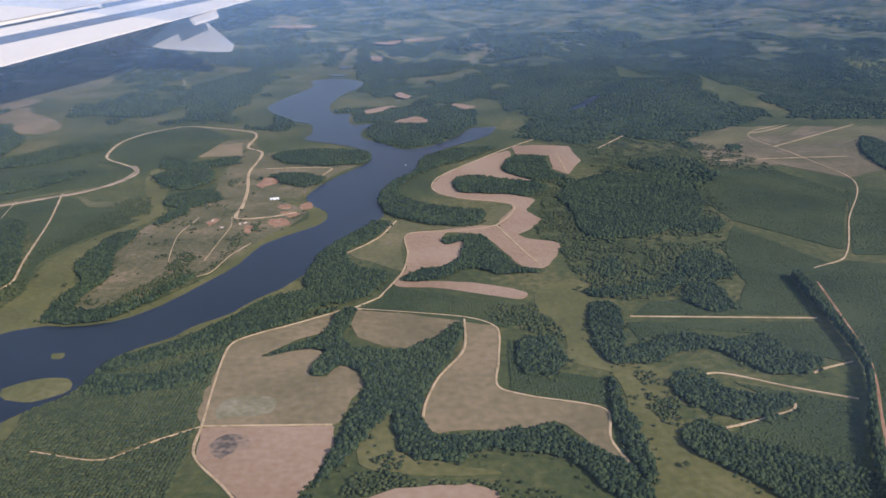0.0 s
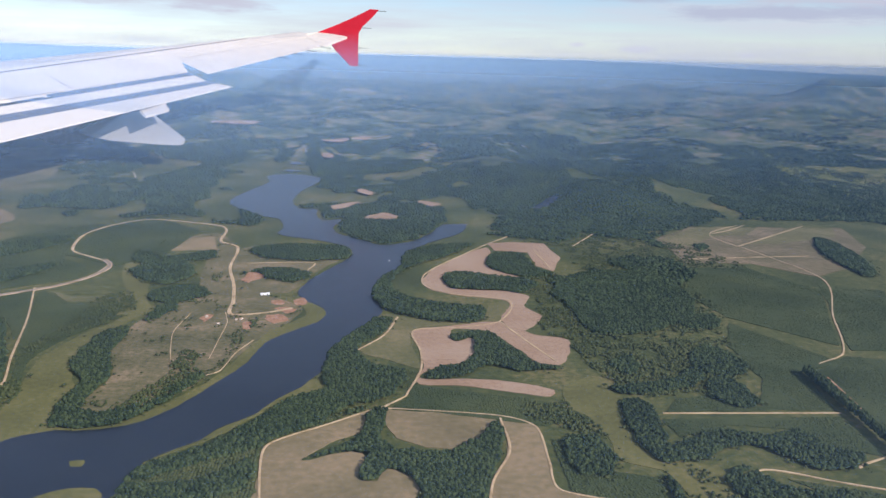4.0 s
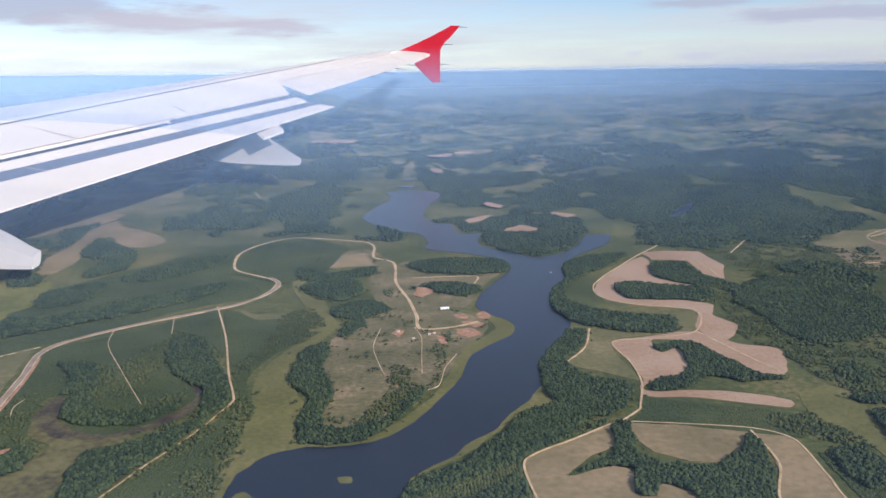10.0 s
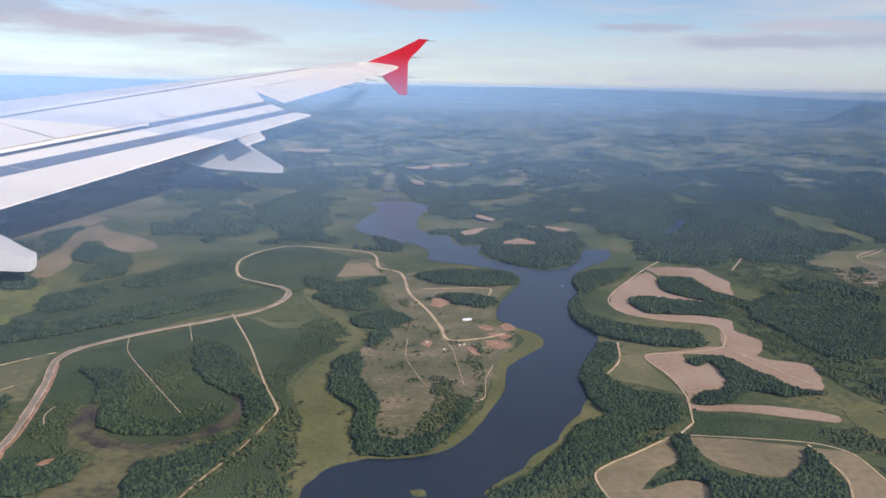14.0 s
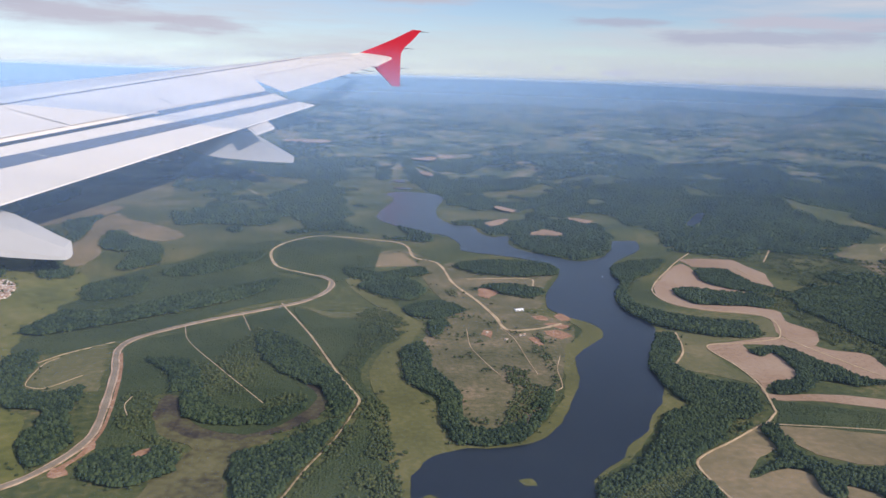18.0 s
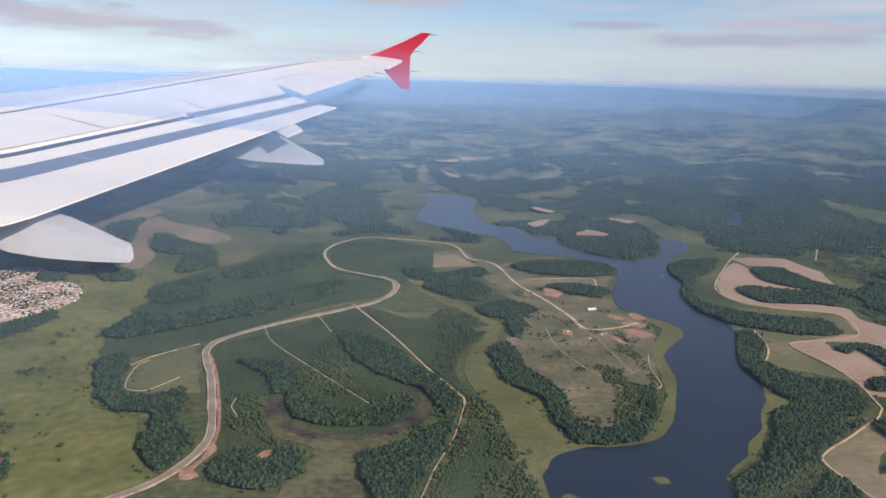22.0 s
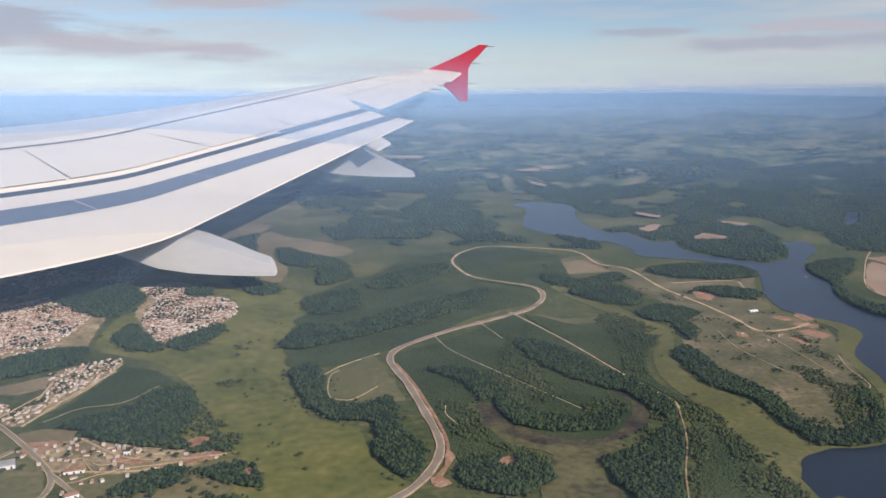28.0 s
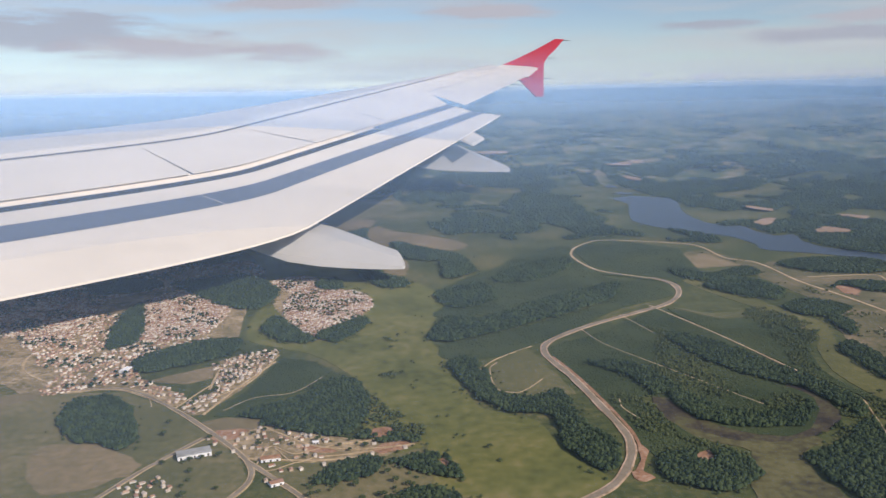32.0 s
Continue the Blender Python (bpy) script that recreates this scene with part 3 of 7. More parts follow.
patch("wet_meadow", [(-432, 748), (-384, 589), (-352, 574), (-334, 493), (-314, 456), (-296, 442), (-294, 398), (-296, 363), (-289, 334), (-280.8, 288.1), (-264.8, 275.5), (-260, 253.2), (-250.4, 234.2), (-267.7, 222.3), (-289.5, 208.5), (-321.7, 210.3), (-316.4, 268.6), (-318, 306), (-340, 345), (-371, 370), (-379, 451), (-412, 562), (-486, 639)], M_MEADOW, 0.0080, "flat bright green wet meadow", "meadow")
patch("wet_meadow", [(-343, 481), (-305, 469), (-290, 422), (-300, 384), (-297, 360), (-314, 360)], M_MEADOW, 0.0092, "flat bright green wet meadow", "meadow")
patch("stubble_field", [(-33.8, 258.6), (-48.2, 248.2), (-65.8, 234.6), (-67.2, 225.1), (-63.1, 185.1), (-29.4, 185.5), (-25.8, 198.7), (-23.2, 206.4), (-25.2, 213.1), (-31.4, 217.7), (-34.5, 211.3), (-39.9, 213), (-36.6, 224.5), (-41.9, 228.5), (-54.9, 223.7), (-48.1, 234.8), (-38.5, 241.5), (-37, 251.9)], M_TAN, 0.0620, "tan stubble field with fine furrows", "field")
patch("stubble_field", [(-30.3, 257.9), (-28.4, 257.6), (-12.9, 255.1), (-11, 254.8), (-9.3, 254.4), (4.3, 251.4), (6, 251), (5.7, 250.4), (3.3, 246), (3, 245.4), (2.4, 244.3), (-2.1, 235.1), (-2.7, 234), (-3.5, 233.5), (-9.9, 229.9), (-10.7, 229.4), (-11.6, 229.4), (-18.5, 229.8), (-19.4, 229.9), (-20.2, 230.7), (-27, 236.8), (-27.8, 237.6), (-28.1, 238.5), (-30.9, 245.3), (-31.2, 246.2), (-31.1, 247.4), (-30.4, 256.7)], M_TAN, 0.0632, "tan stubble field with fine furrows", "field")
patch("stubble_field", [(6.8, 250.5), (13.3, 246.9), (16.9, 241.5), (15.7, 219.6), (14.8, 204.9), (23.8, 199.7), (42.5, 192.4), (41.2, 177.2), (44.2, 166.1), (37, 173.1), (32.9, 181), (28, 186.6), (21.5, 182.1), (4.3, 183), (-3.7, 181), (-6.1, 187.6), (-4.9, 200.6), (-2.4, 210.2), (5.3, 227.6)], M_TAN, 0.0644, "tan stubble field with fine furrows", "field")
patch("ploughed_field", [(-62.8, 184), (-59.4, 184.1), (-32.6, 184.6), (-29.3, 184.7), (-29.2, 183.7), (-28, 175.4), (-27.8, 174.4), (-28.2, 172.8), (-31.3, 160.4), (-31.7, 158.8), (-32.4, 157.5), (-37.7, 146.8), (-38.4, 145.5), (-39.3, 146.5), (-46.8, 154.4), (-47.7, 155.4), (-49, 156.9), (-59.7, 169.3), (-61, 170.8), (-61.2, 172.1), (-62.6, 182.7)], M_PINK, 0.0780, "bare pinkish ploughed field", "field")
patch("ploughed_field", [(-20.1, 152.9), (-19.4, 153.4), (-13.5, 157.4), (-12.8, 157.9), (-11, 158.1), (3.4, 159.7), (5.2, 159.9), (5.9, 159.6), (11.4, 157), (12.1, 156.7), (12, 156.1), (11.2, 151.2), (11.1, 150.6), (9.6, 149.9), (-2.1, 143.9), (-3.6, 143.2), (-5.2, 144.2), (-18.4, 151.9)], M_PINK, 0.0792, "bare pinkish ploughed field", "field")
patch("ploughed_field", [(-16, 339), (1, 345), (22, 350), (35, 333), (48, 326), (42, 304), (37.4, 297), (30, 300), (22, 322), (15, 338), (1, 341), (-1, 335), (0, 325), (8, 329), (5, 307), (-0.2, 299.8), (-9.2, 298.1), (-17, 285), (9.2, 282.6), (29.6, 272.7), (27, 267.3), (-2.5, 277.6), (-19.2, 280.9), (-15.2, 296.2), (-15, 314)], M_PINK, 0.0804, "bare pinkish ploughed field", "field")
patch("ploughed_field", [(-3, 434), (28, 486), (39, 498), (40, 485), (33, 449), (49, 422), (10, 436), (7, 406), (33, 400), (44, 391), (39, 373), (44, 358), (39, 347), (31, 338), (24, 352), (32, 382), (7, 394), (-5, 406)], M_PINK, 0.0816, "bare pinkish ploughed field", "field")
patch("ploughed_field", [(42, 511), (43.7, 511.3), (57.3, 513.7), (59, 514), (60.9, 513.7), (76.1, 511.3), (78, 511), (78.2, 507.1), (79.8, 475.9), (80, 472), (78.8, 468.8), (69.2, 443.2), (68, 440), (67.3, 441.2), (61.7, 450.8), (61, 452), (61.2, 455.3), (62.8, 481.7), (63, 485), (61, 485.6), (45, 490.4), (43, 491), (42.9, 493), (42.1, 509)], M_PINK, 0.0828, "bare pinkish ploughed field", "field")
patch("pasture", [(-23, 358), (-4, 351), (14, 352), (23, 376), (32, 382), (23, 353), (-16, 340), (-16.7, 295.1), (-27, 303), (-39, 315), (-28, 335)], M_OLIVE, 0.0280, "dry olive pasture with worn patches", "pasture")
patch("pasture", [(159, 527), (166.6, 534.8), (227.4, 597.2), (235, 605), (239.1, 605.8), (271.9, 612.2), (276, 613), (281.3, 612.8), (323.7, 611.2), (329, 611), (325.4, 600.2), (296.6, 513.8), (293, 503), (288.3, 497.4), (250.7, 452.6), (246, 447), (243.1, 445.2), (219.9, 430.8), (217, 429), (214.5, 432), (194.5, 456), (192, 459), (188.1, 459.1), (156.9, 459.9), (153, 460), (153.6, 466.7), (158.4, 520.3)], M_WORN, 0.0292, "dry olive pasture with worn patches", "pasture")
patch("pasture", [(160, 523), (167.3, 530.5), (225.7, 590.5), (233, 598), (237.1, 597.9), (269.9, 597.1), (274, 597), (269.2, 591.2), (230.8, 544.8), (226, 539), (223.8, 539), (206.2, 539), (204, 539), (201, 535.4), (177, 506.6), (174, 503), (172.6, 505), (161.4, 521)], M_OLIVE, 0.0304, "dry olive pasture with worn patches", "pasture")
patch("pasture", [(216, 513), (222, 518.3), (270, 560.7), (276, 566), (280.3, 568.5), (314.7, 588.5), (319, 591), (316.3, 585.6), (294.7, 542.4), (292, 537), (286.5, 534.6), (242.5, 515.4), (237, 513), (234.9, 513), (218.1, 513)], M_OLIVE, 0.0316, "dry olive pasture with worn patches", "pasture")
patch("pasture", [(-130, 536), (-110, 488), (-97, 423), (-88, 397), (-72, 383), (-65, 369), (-84, 314), (-99.2, 276), (-113.2, 262.9), (-129.5, 261.5), (-127.5, 292.3), (-136, 322), (-131, 366), (-118, 392), (-122, 435), (-130, 487), (-162, 489), (-156, 517)], M_PENIN, 0.0328, "dry olive pasture with worn patches", "pasture")
patch("pasture", [(-118, 470), (-104, 498), (-78, 506), (-50, 498), (-47, 476), (-59, 446), (-68, 420), (-74, 398), (-92, 398), (-104, 430)], M_PENIN, 0.0310, "dry olive pasture with worn patches", "pasture", 1.5)
patch("stubble_field", [(-154, 486), (-153.5, 489.2), (-149.5, 514.8), (-149, 518), (-147.2, 518.9), (-132.8, 526.1), (-131, 527), (-130.2, 523.3), (-123.8, 493.7), (-123, 490), (-126.1, 489.6), (-150.9, 486.4)], M_TAN, 0.0656, "tan stubble field with fine furrows", "field")
patch("stubble_field", [(-336.8, 665.8), (-322.5, 641.5), (-302.7, 624.2), (-272.7, 582.1), (-277.4, 560), (-297.2, 562.2), (-316.3, 600), (-323.7, 591.5), (-318.8, 548.4), (-310, 524.9), (-310.3, 487.6), (-317.9, 485.9), (-331.3, 527.1), (-333.2, 574.7), (-342.4, 633.1)], M_TAN, 0.0668, "tan stubble field with fine furrows", "field", 2.0)
patch("stubble_field", [(-398.9, 685.5), (-370.3, 703.4), (-341.1, 699.8), (-345.4, 649.5), (-362.5, 624.6), (-378.3, 601.6), (-389.8, 627.7)], M_WORN, 0.0692, "worn brownish field between woods", "field", 2.5)
patch("pasture", [(-425, 824), (-415.4, 826.7), (-338.6, 848.3), (-329, 851), (-327.7, 842.3), (-317.3, 772.7), (-316, 764), (-319.5, 757.7), (-347.5, 707.3), (-351, 701), (-355.2, 698.7), (-388.8, 680.3), (-393, 678), (-396.2, 692.6), (-421.8, 809.4)], M_OLIVE, 0.0340, "dry olive pasture with worn patches", "pasture")
patch("pasture", [(-398, 972), (-394.5, 968.3), (-366.5, 938.7), (-363, 935), (-359.7, 929), (-333.3, 881), (-330, 875), (-329.8, 870.3), (-328.2, 832.7), (-328, 828), (-334.3, 830.6), (-384.7, 851.4), (-391, 854), (-391.7, 865.8), (-397.3, 960.2)], M_OLIVE, 0.0352, "dry olive pasture with worn patches", "pasture")
patch("stubble_field", [(-535.4, 723.8), (-526, 783.6), (-482.1, 740.3), (-435.2, 669.8), (-425.3, 623.3), (-448.5, 594), (-484.1, 605.7)], M_WORN, 0.0704, "worn brownish field beside a wet meadow", "field", 3.0)
patch("stubble_field", [(-395, 321), (-393.1, 322.5), (-377.9, 334.5), (-376, 336), (-375.7, 334.7), (-373.3, 324.3), (-373, 323), (-373.7, 322.3), (-379.3, 316.7), (-380, 316), (-381.5, 316.5), (-393.5, 320.5)], M_TAN, 0.0716, "tan stubble field with fine furrows", "field")
patch("stubble_field", [(-365.8, 281.3), (-365.2, 281.7), (-360.2, 285), (-359.6, 285.4), (-358.3, 285), (-347.9, 281.7), (-346.6, 281.3), (-346.8, 280.7), (-348.5, 275.5), (-348.7, 274.9), (-350, 274.8), (-360.5, 273.8), (-361.8, 273.7), (-362.2, 274.5), (-365.4, 280.5)], M_TAN, 0.0728, "tan stubble field with fine furrows", "field")
patch("pasture", [(-402, 306), (-399.8, 305), (-382.6, 297.4), (-380.4, 296.4), (-378.6, 293.8), (-364.5, 273.4), (-362.7, 270.9), (-363.5, 269.3), (-369.9, 256.7), (-370.7, 255.1), (-371.7, 256.1), (-380.1, 264), (-381.1, 265), (-381.8, 267.2), (-387.1, 284.4), (-387.8, 286.5), (-389.2, 288.4), (-400.6, 304)], M_OLIVE, 0.0364, "dry olive pasture with worn patches", "pasture")
patch("stubble_field", [(-406.4, 262.9), (-405.5, 263.3), (-397.9, 266.4), (-397, 266.8), (-394.8, 265.4), (-376.8, 254.2), (-374.5, 252.8), (-374.5, 252), (-374.8, 245.9), (-374.8, 245.1), (-377.2, 244.9), (-396.5, 243.6), (-398.9, 243.4), (-399.6, 245.4), (-405.6, 261)], M_TAN, 0.0740, "tan stubble field with fine furrows", "field")
patch("pasture", [(-370.9, 260.5), (-370.5, 261.2), (-367.1, 267.2), (-366.7, 268), (-365, 267.1), (-351.8, 260.1), (-350.2, 259.2), (-349.6, 257.8), (-345.2, 246.3), (-344.7, 244.9), (-344.8, 243.1), (-345.4, 228.7), (-345.5, 226.9), (-347.7, 227), (-365.3, 228.1), (-367.5, 228.2), (-367.8, 231.4), (-370.6, 257.3)], M_OLIVE, 0.0376, "dry olive pasture with worn patches", "pasture")
patch("wet_meadow", [(-334.3, 258.1), (-318.1, 251.7), (-320, 240.1), (-328.2, 237.5), (-340.8, 251.4)], M_MEADOW, 0.0104, "flat bright green wet meadow", "meadow")
patch("wet_meadow", [(-325.3, 237.3), (-305.7, 244), (-291.1, 238.3), (-294.2, 223.9), (-323.8, 225.6)], M_MEADOW, 0.0116, "flat bright green wet meadow", "meadow")
patch("pasture", [(-278, 320), (-277.3, 321.3), (-271.7, 331.7), (-271, 333), (-269.8, 334.5), (-260.2, 346.5), (-259, 348), (-258, 342.9), (-249.6, 301.8), (-248.6, 296.7), (-249.5, 296.7), (-256.8, 297), (-257.7, 297), (-259.1, 296.6), (-270.5, 293), (-271.9, 292.5), (-272.5, 295.2), (-277.4, 317.2)], M_OLIVE, 0.0388, "dry olive pasture with worn patches", "pasture")
patch("pasture", [(-187, 402), (-185.6, 401), (-174.4, 393), (-173, 392), (-170.9, 392.2), (-154.1, 393.8), (-152, 394), (-151.8, 392.9), (-150.2, 384.1), (-150, 383), (-152.3, 383), (-170.7, 383), (-173, 383), (-174.4, 384.9), (-185.6, 400.1)], M_OLIVE, 0.0400, "dry olive pasture with worn patches", "pasture")
patch("young_plantation", [(-363.3, 286.3), (-362.8, 288.5), (-358.5, 305.8), (-358, 308), (-357.4, 311.6), (-352.6, 340.4), (-352, 344), (-350.7, 343.3), (-340.3, 337.7), (-339, 337), (-337.7, 335.3), (-327.3, 321.7), (-326, 320), (-327.2, 318.7), (-336.8, 308.3), (-338, 307), (-339.2, 305.9), (-348.4, 297.5), (-349.5, 296.4), (-350.4, 295.3), (-357.2, 287), (-358, 285.9), (-358.5, 285.9), (-362.8, 286.3)], M_YOUNG, 0.1340, "even dark green young plantation in fine rows", "plantation")
patch("young_plantation", [(-252, 344), (-232, 362), (-205, 390), (-195, 401), (-176, 332), (-190, 357), (-203, 365), (-199, 336), (-192, 316), (-176.9, 293.3), (-177.3, 282.3), (-185.1, 267.6), (-196, 259.7), (-208.1, 263.2), (-214.9, 273.2), (-219, 289.8), (-229.5, 292.7), (-222.7, 263), (-213.7, 251), (-226.3, 251.6), (-236, 248.5), (-245.1, 290.8)], M_YOUNG, 0.1352, "even dark green young plantation in fine rows", "plantation")
patch("young_plantation", [(-190, 401), (-173, 382), (-150, 382), (-146, 357), (-157, 331), (-161, 307), (-155.3, 277.6), (-159.2, 260.1), (-156.7, 227.4), (-159.9, 212.8), (-180.6, 214.1), (-172, 241.6), (-160.4, 282.6), (-171, 322)], M_YOUNG, 0.1364, "even dark green young plantation in fine rows", "plantation")
patch("young_plantation", [(-294, 397), (-267, 456), (-249, 521), (-209, 563), (-210, 516), (-203, 469), (-189, 454), (-179, 428), (-210, 404), (-241, 366), (-252, 355), (-271, 338), (-290, 336), (-292, 354), (-264, 372), (-218, 415)], M_YOUNG, 0.1376, "even dark green young plantation in fine rows", "plantation")
patch("young_plantation", [(-207, 553), (-204.8, 557), (-187.2, 589), (-185, 593), (-180.7, 588.1), (-146.3, 548.9), (-142, 544), (-142.8, 537.3), (-149.2, 483.7), (-150, 477), (-152, 474.4), (-168, 453.6), (-170, 451), (-173.5, 453.5), (-201.5, 473.5), (-205, 476), (-205.2, 483.7), (-206.8, 545.3)], M_YOUNG, 0.1388, "even dark green young plantation in fine rows", "plantation")
patch("young_plantation", [(-294, 443), (-292.7, 445.5), (-282.3, 465.5), (-281, 468), (-278, 472.4), (-254, 507.6), (-251, 512), (-247.5, 515.6), (-219.5, 544.4), (-216, 548), (-215.4, 541.6), (-210.6, 490.4), (-210, 484), (-213.4, 482.5), (-240.6, 470.5), (-244, 469), (-245.5, 465.3), (-257.5, 435.7), (-259, 432), (-261.3, 430.9), (-279.7, 422.1), (-282, 421), (-283.2, 423.2), (-292.8, 440.8)], M_YOUNG, 0.1400, "even dark green young plantation in fine rows", "plantation")
patch("young_plantation", [(59.8, 246.5), (65.9, 246.5), (114.9, 246.5), (121, 246.5), (120.8, 243.6), (119.1, 220.7), (118.9, 217.8), (117.5, 218.6), (106.6, 224.6), (105.2, 225.4), (104.8, 226.6), (101.4, 236.2), (101, 237.4), (99, 237.8), (82.7, 241.4), (80.7, 241.9), (78.7, 241.1), (62.7, 234.6), (60.7, 233.8), (60.6, 235.1), (59.9, 245.2)], M_YOUNG, 0.1412, "even dark green young plantation in fine rows", "plantation")
patch("young_plantation", [(71, 262.7), (72, 262.9), (80.4, 264.8), (81.5, 265), (83.1, 264), (96.3, 256.1), (97.9, 255.1), (99.2, 257.6), (109.2, 277.8), (110.5, 280.3), (110.8, 284), (113.6, 313.3), (114, 317), (115.4, 320), (126.6, 344), (128, 347), (130.3, 342), (148.9, 302.1), (151.2, 297.1), (149, 296), (131.4, 286.8), (129.2, 285.7), (128.6, 282.3), (123.9, 255.3), (123.3, 251.9), (117.3, 252), (69, 252.7), (63, 252.8), (63.8, 253.8), (70.2, 261.7)], M_YOUNG, 0.1424, "even dark green young plantation in fine rows", "plantation")
patch("young_plantation", [(79, 185.4), (80.4, 186.1), (92, 191.6), (93.5, 192.3), (92.3, 193.7), (82.8, 204.9), (81.6, 206.3), (84.5, 205), (107.8, 194.9), (110.7, 193.6), (110.2, 192.4), (106.6, 182.4), (106.2, 181.1), (105.4, 179), (99.2, 161.8), (98.4, 159.7), (97.2, 160.8), (87.6, 170), (86.4, 171.2), (85.1, 172.1), (74.2, 179.2), (72.9, 180.1), (73.5, 180.6), (78.4, 184.9)], M_YOUNG, 0.1436, "even dark green young plantation in fine rows", "plantation")
patch("young_plantation", [(133.4, 285.6), (135.9, 287.3), (155.5, 301.3), (158, 303), (159.9, 302.4), (175.2, 297.3), (177.1, 296.7), (170.8, 282.3), (120.1, 167.3), (113.8, 152.9), (112.4, 152.6), (100.9, 149.8), (99.5, 149.5), (100.5, 152.6), (108.7, 177.8), (109.7, 181), (111.3, 184.7), (123.9, 214.1), (125.5, 217.8), (126.3, 224.6), (132.6, 278.8)], M_YOUNG, 0.1448, "even dark green young plantation in fine rows", "plantation")
patch("young_plantation", [(-18.3, 274.5), (-14.4, 273.6), (17.3, 266.4), (21.2, 265.5), (20.1, 264), (11.4, 251.6), (10.3, 250), (6.4, 250.8), (-24.9, 257.6), (-28.8, 258.4), (-27.8, 260), (-19.4, 272.9)], M_YOUNG, 0.1460, "even dark green young plantation in fine rows", "plantation")
patch("young_plantation", [(19.9, 234.4), (20.3, 232.9), (23.4, 220.6), (23.8, 219.1), (24.9, 218.4), (33.4, 212.6), (34.5, 211.9), (35.5, 211.6), (43.5, 208.8), (44.5, 208.4), (44.4, 207), (43.6, 195.7), (43.5, 194.3), (41.8, 194.6), (28.1, 197.2), (26.4, 197.5), (25.6, 198), (19.1, 201.8), (18.3, 202.3), (18.5, 205.5), (19.7, 231.2)], M_YOUNG, 0.1472, "even dark green young plantation in fine rows", "plantation")
patch("young_plantation", [(-22, 279.3), (-17.6, 277.7), (17.6, 265.2), (22, 263.6), (23.4, 262.4), (34.2, 252.4), (35.5, 251.2), (33.9, 250.4), (21.1, 244.4), (19.5, 243.7), (15.4, 245.1), (-17.2, 256), (-21.3, 257.4), (-21.4, 259.6), (-21.9, 277.1)], M_YOUNG, 0.1484, "even dark green young plantation in fine rows", "plantation")
patch("young_plantation", [(208, 411), (210.9, 409.9), (234.1, 401.1), (237, 400), (232.6, 390.9), (197.4, 318.1), (193, 309), (190.1, 309.1), (166.9, 309.9), (164, 310), (168.4, 320.1), (203.6, 400.9)], M_YOUNG, 0.1496, "even dark green young plantation in fine rows", "plantation")
patch("young_plantation", [(137, 449), (141.7, 448.8), (179.3, 447.2), (184, 447), (185.9, 442.3), (201.1, 404.7), (203, 400), (198.9, 391.6), (166.1, 324.4), (162, 316), (158.9, 319.9), (134.1, 351.1), (131, 355), (130.6, 358.7), (127.4, 388.3), (127, 392), (128, 397.7), (136, 443.3)], M_YOUNG, 0.1508, "even dark green young plantation in fine rows", "plantation")
patch("marsh", [(-120.4, 226.5), (-116.1, 226.9), (-115.9, 223), (-119.2, 223.2)], M_MARSH, 0.1148, "pale olive reed marsh along the water", "marsh")
patch("marsh", [(-148.1, 216.4), (-145.2, 220), (-141.5, 215.4), (-143.8, 211.7)], M_MARSH, 0.1160, "pale olive reed marsh along the water", "marsh")
patch("water", [(91, 618), (103, 635), (119, 656), (124, 653), (111, 632), (98, 616)], M_WATER, 0.35, "narrow dark pond among woods", "water", 0.8, drape=True)
patch("water", [(-117, 842), (-108, 850), (-98, 842), (-104, 832)], M_WATER, 0.3, "small pond at the head of the lake", "water", 1.0)
patch("water", [(-113, 893), (-106, 914), (-100, 896), (-105, 884)], M_WATER, 0.9, "small pond at the head of the lake", "water", 1.0)
patch("clay_patch", [(-77, 372), (-72, 373), (-67, 370), (-71, 364), (-75, 366)], M_CLAY, 0.1180, "bare red clay scar", "clearing", 2.2)
patch("clay_patch", [(-80, 361), (-75, 362), (-71, 354), (-75, 349), (-79, 353)], M_CLAY, 0.1184, "bare red clay scar", "clearing", 2.6)
patch("clay_patch", [(-70, 386), (-65, 388), (-64, 379), (-69, 377)], M_CLAY, 0.1187, "bare red clay scar", "clearing", 2.2)
patch("clay_patch", [(-90, 350), (-86, 351), (-85, 343), (-88, 341)], M_CLAY, 0.1189, "bare red clay scar", "clearing", 1.8)
patch("clay_patch", [(-80, 384), (-76, 386), (-75, 378), (-79, 377)], M_CLAY, 0.1190, "bare red clay scar", "clearing", 1.8)
patch("clay_patch", [(-225.3, 247.8), (-222.1, 250.2), (-222.1, 244.2), (-223.6, 244.2)], M_CLAY, 0.1192, "bare red clay scar", "clearing", 2.2)
patch("clay_patch", [(-244.8, 239.3), (-242, 241.8), (-240.7, 236.5), (-244.2, 234.5)], M_CLAY, 0.1204, "bare red clay scar", "clearing", 2.2)
patch("clay_patch", [(-107, 364), (-104, 361), (-106, 352), (-108, 357)], M_CLAY, 0.1216, "bare red clay scar", "clearing", 2.2)
patch("clay_patch", [(-313.4, 272.5), (-308.5, 273.4), (-307.4, 267.9), (-314.7, 267.6)], M_CLAY, 0.1228, "bare red clay scar", "clearing", 2.2)
patch("clay_patch", [(-98, 437), (-89, 429), (-96, 415), (-99, 423)], M_CLAY, 0.1240, "bare red clay scar", "clearing", 2.2)
patch("clay_patch", [(-224.3, 249.1), (-221, 250.7), (-221.6, 244.4), (-225, 243.2)], M_CLAY, 0.1252, "bare red clay scar", "clearing", 2.2)
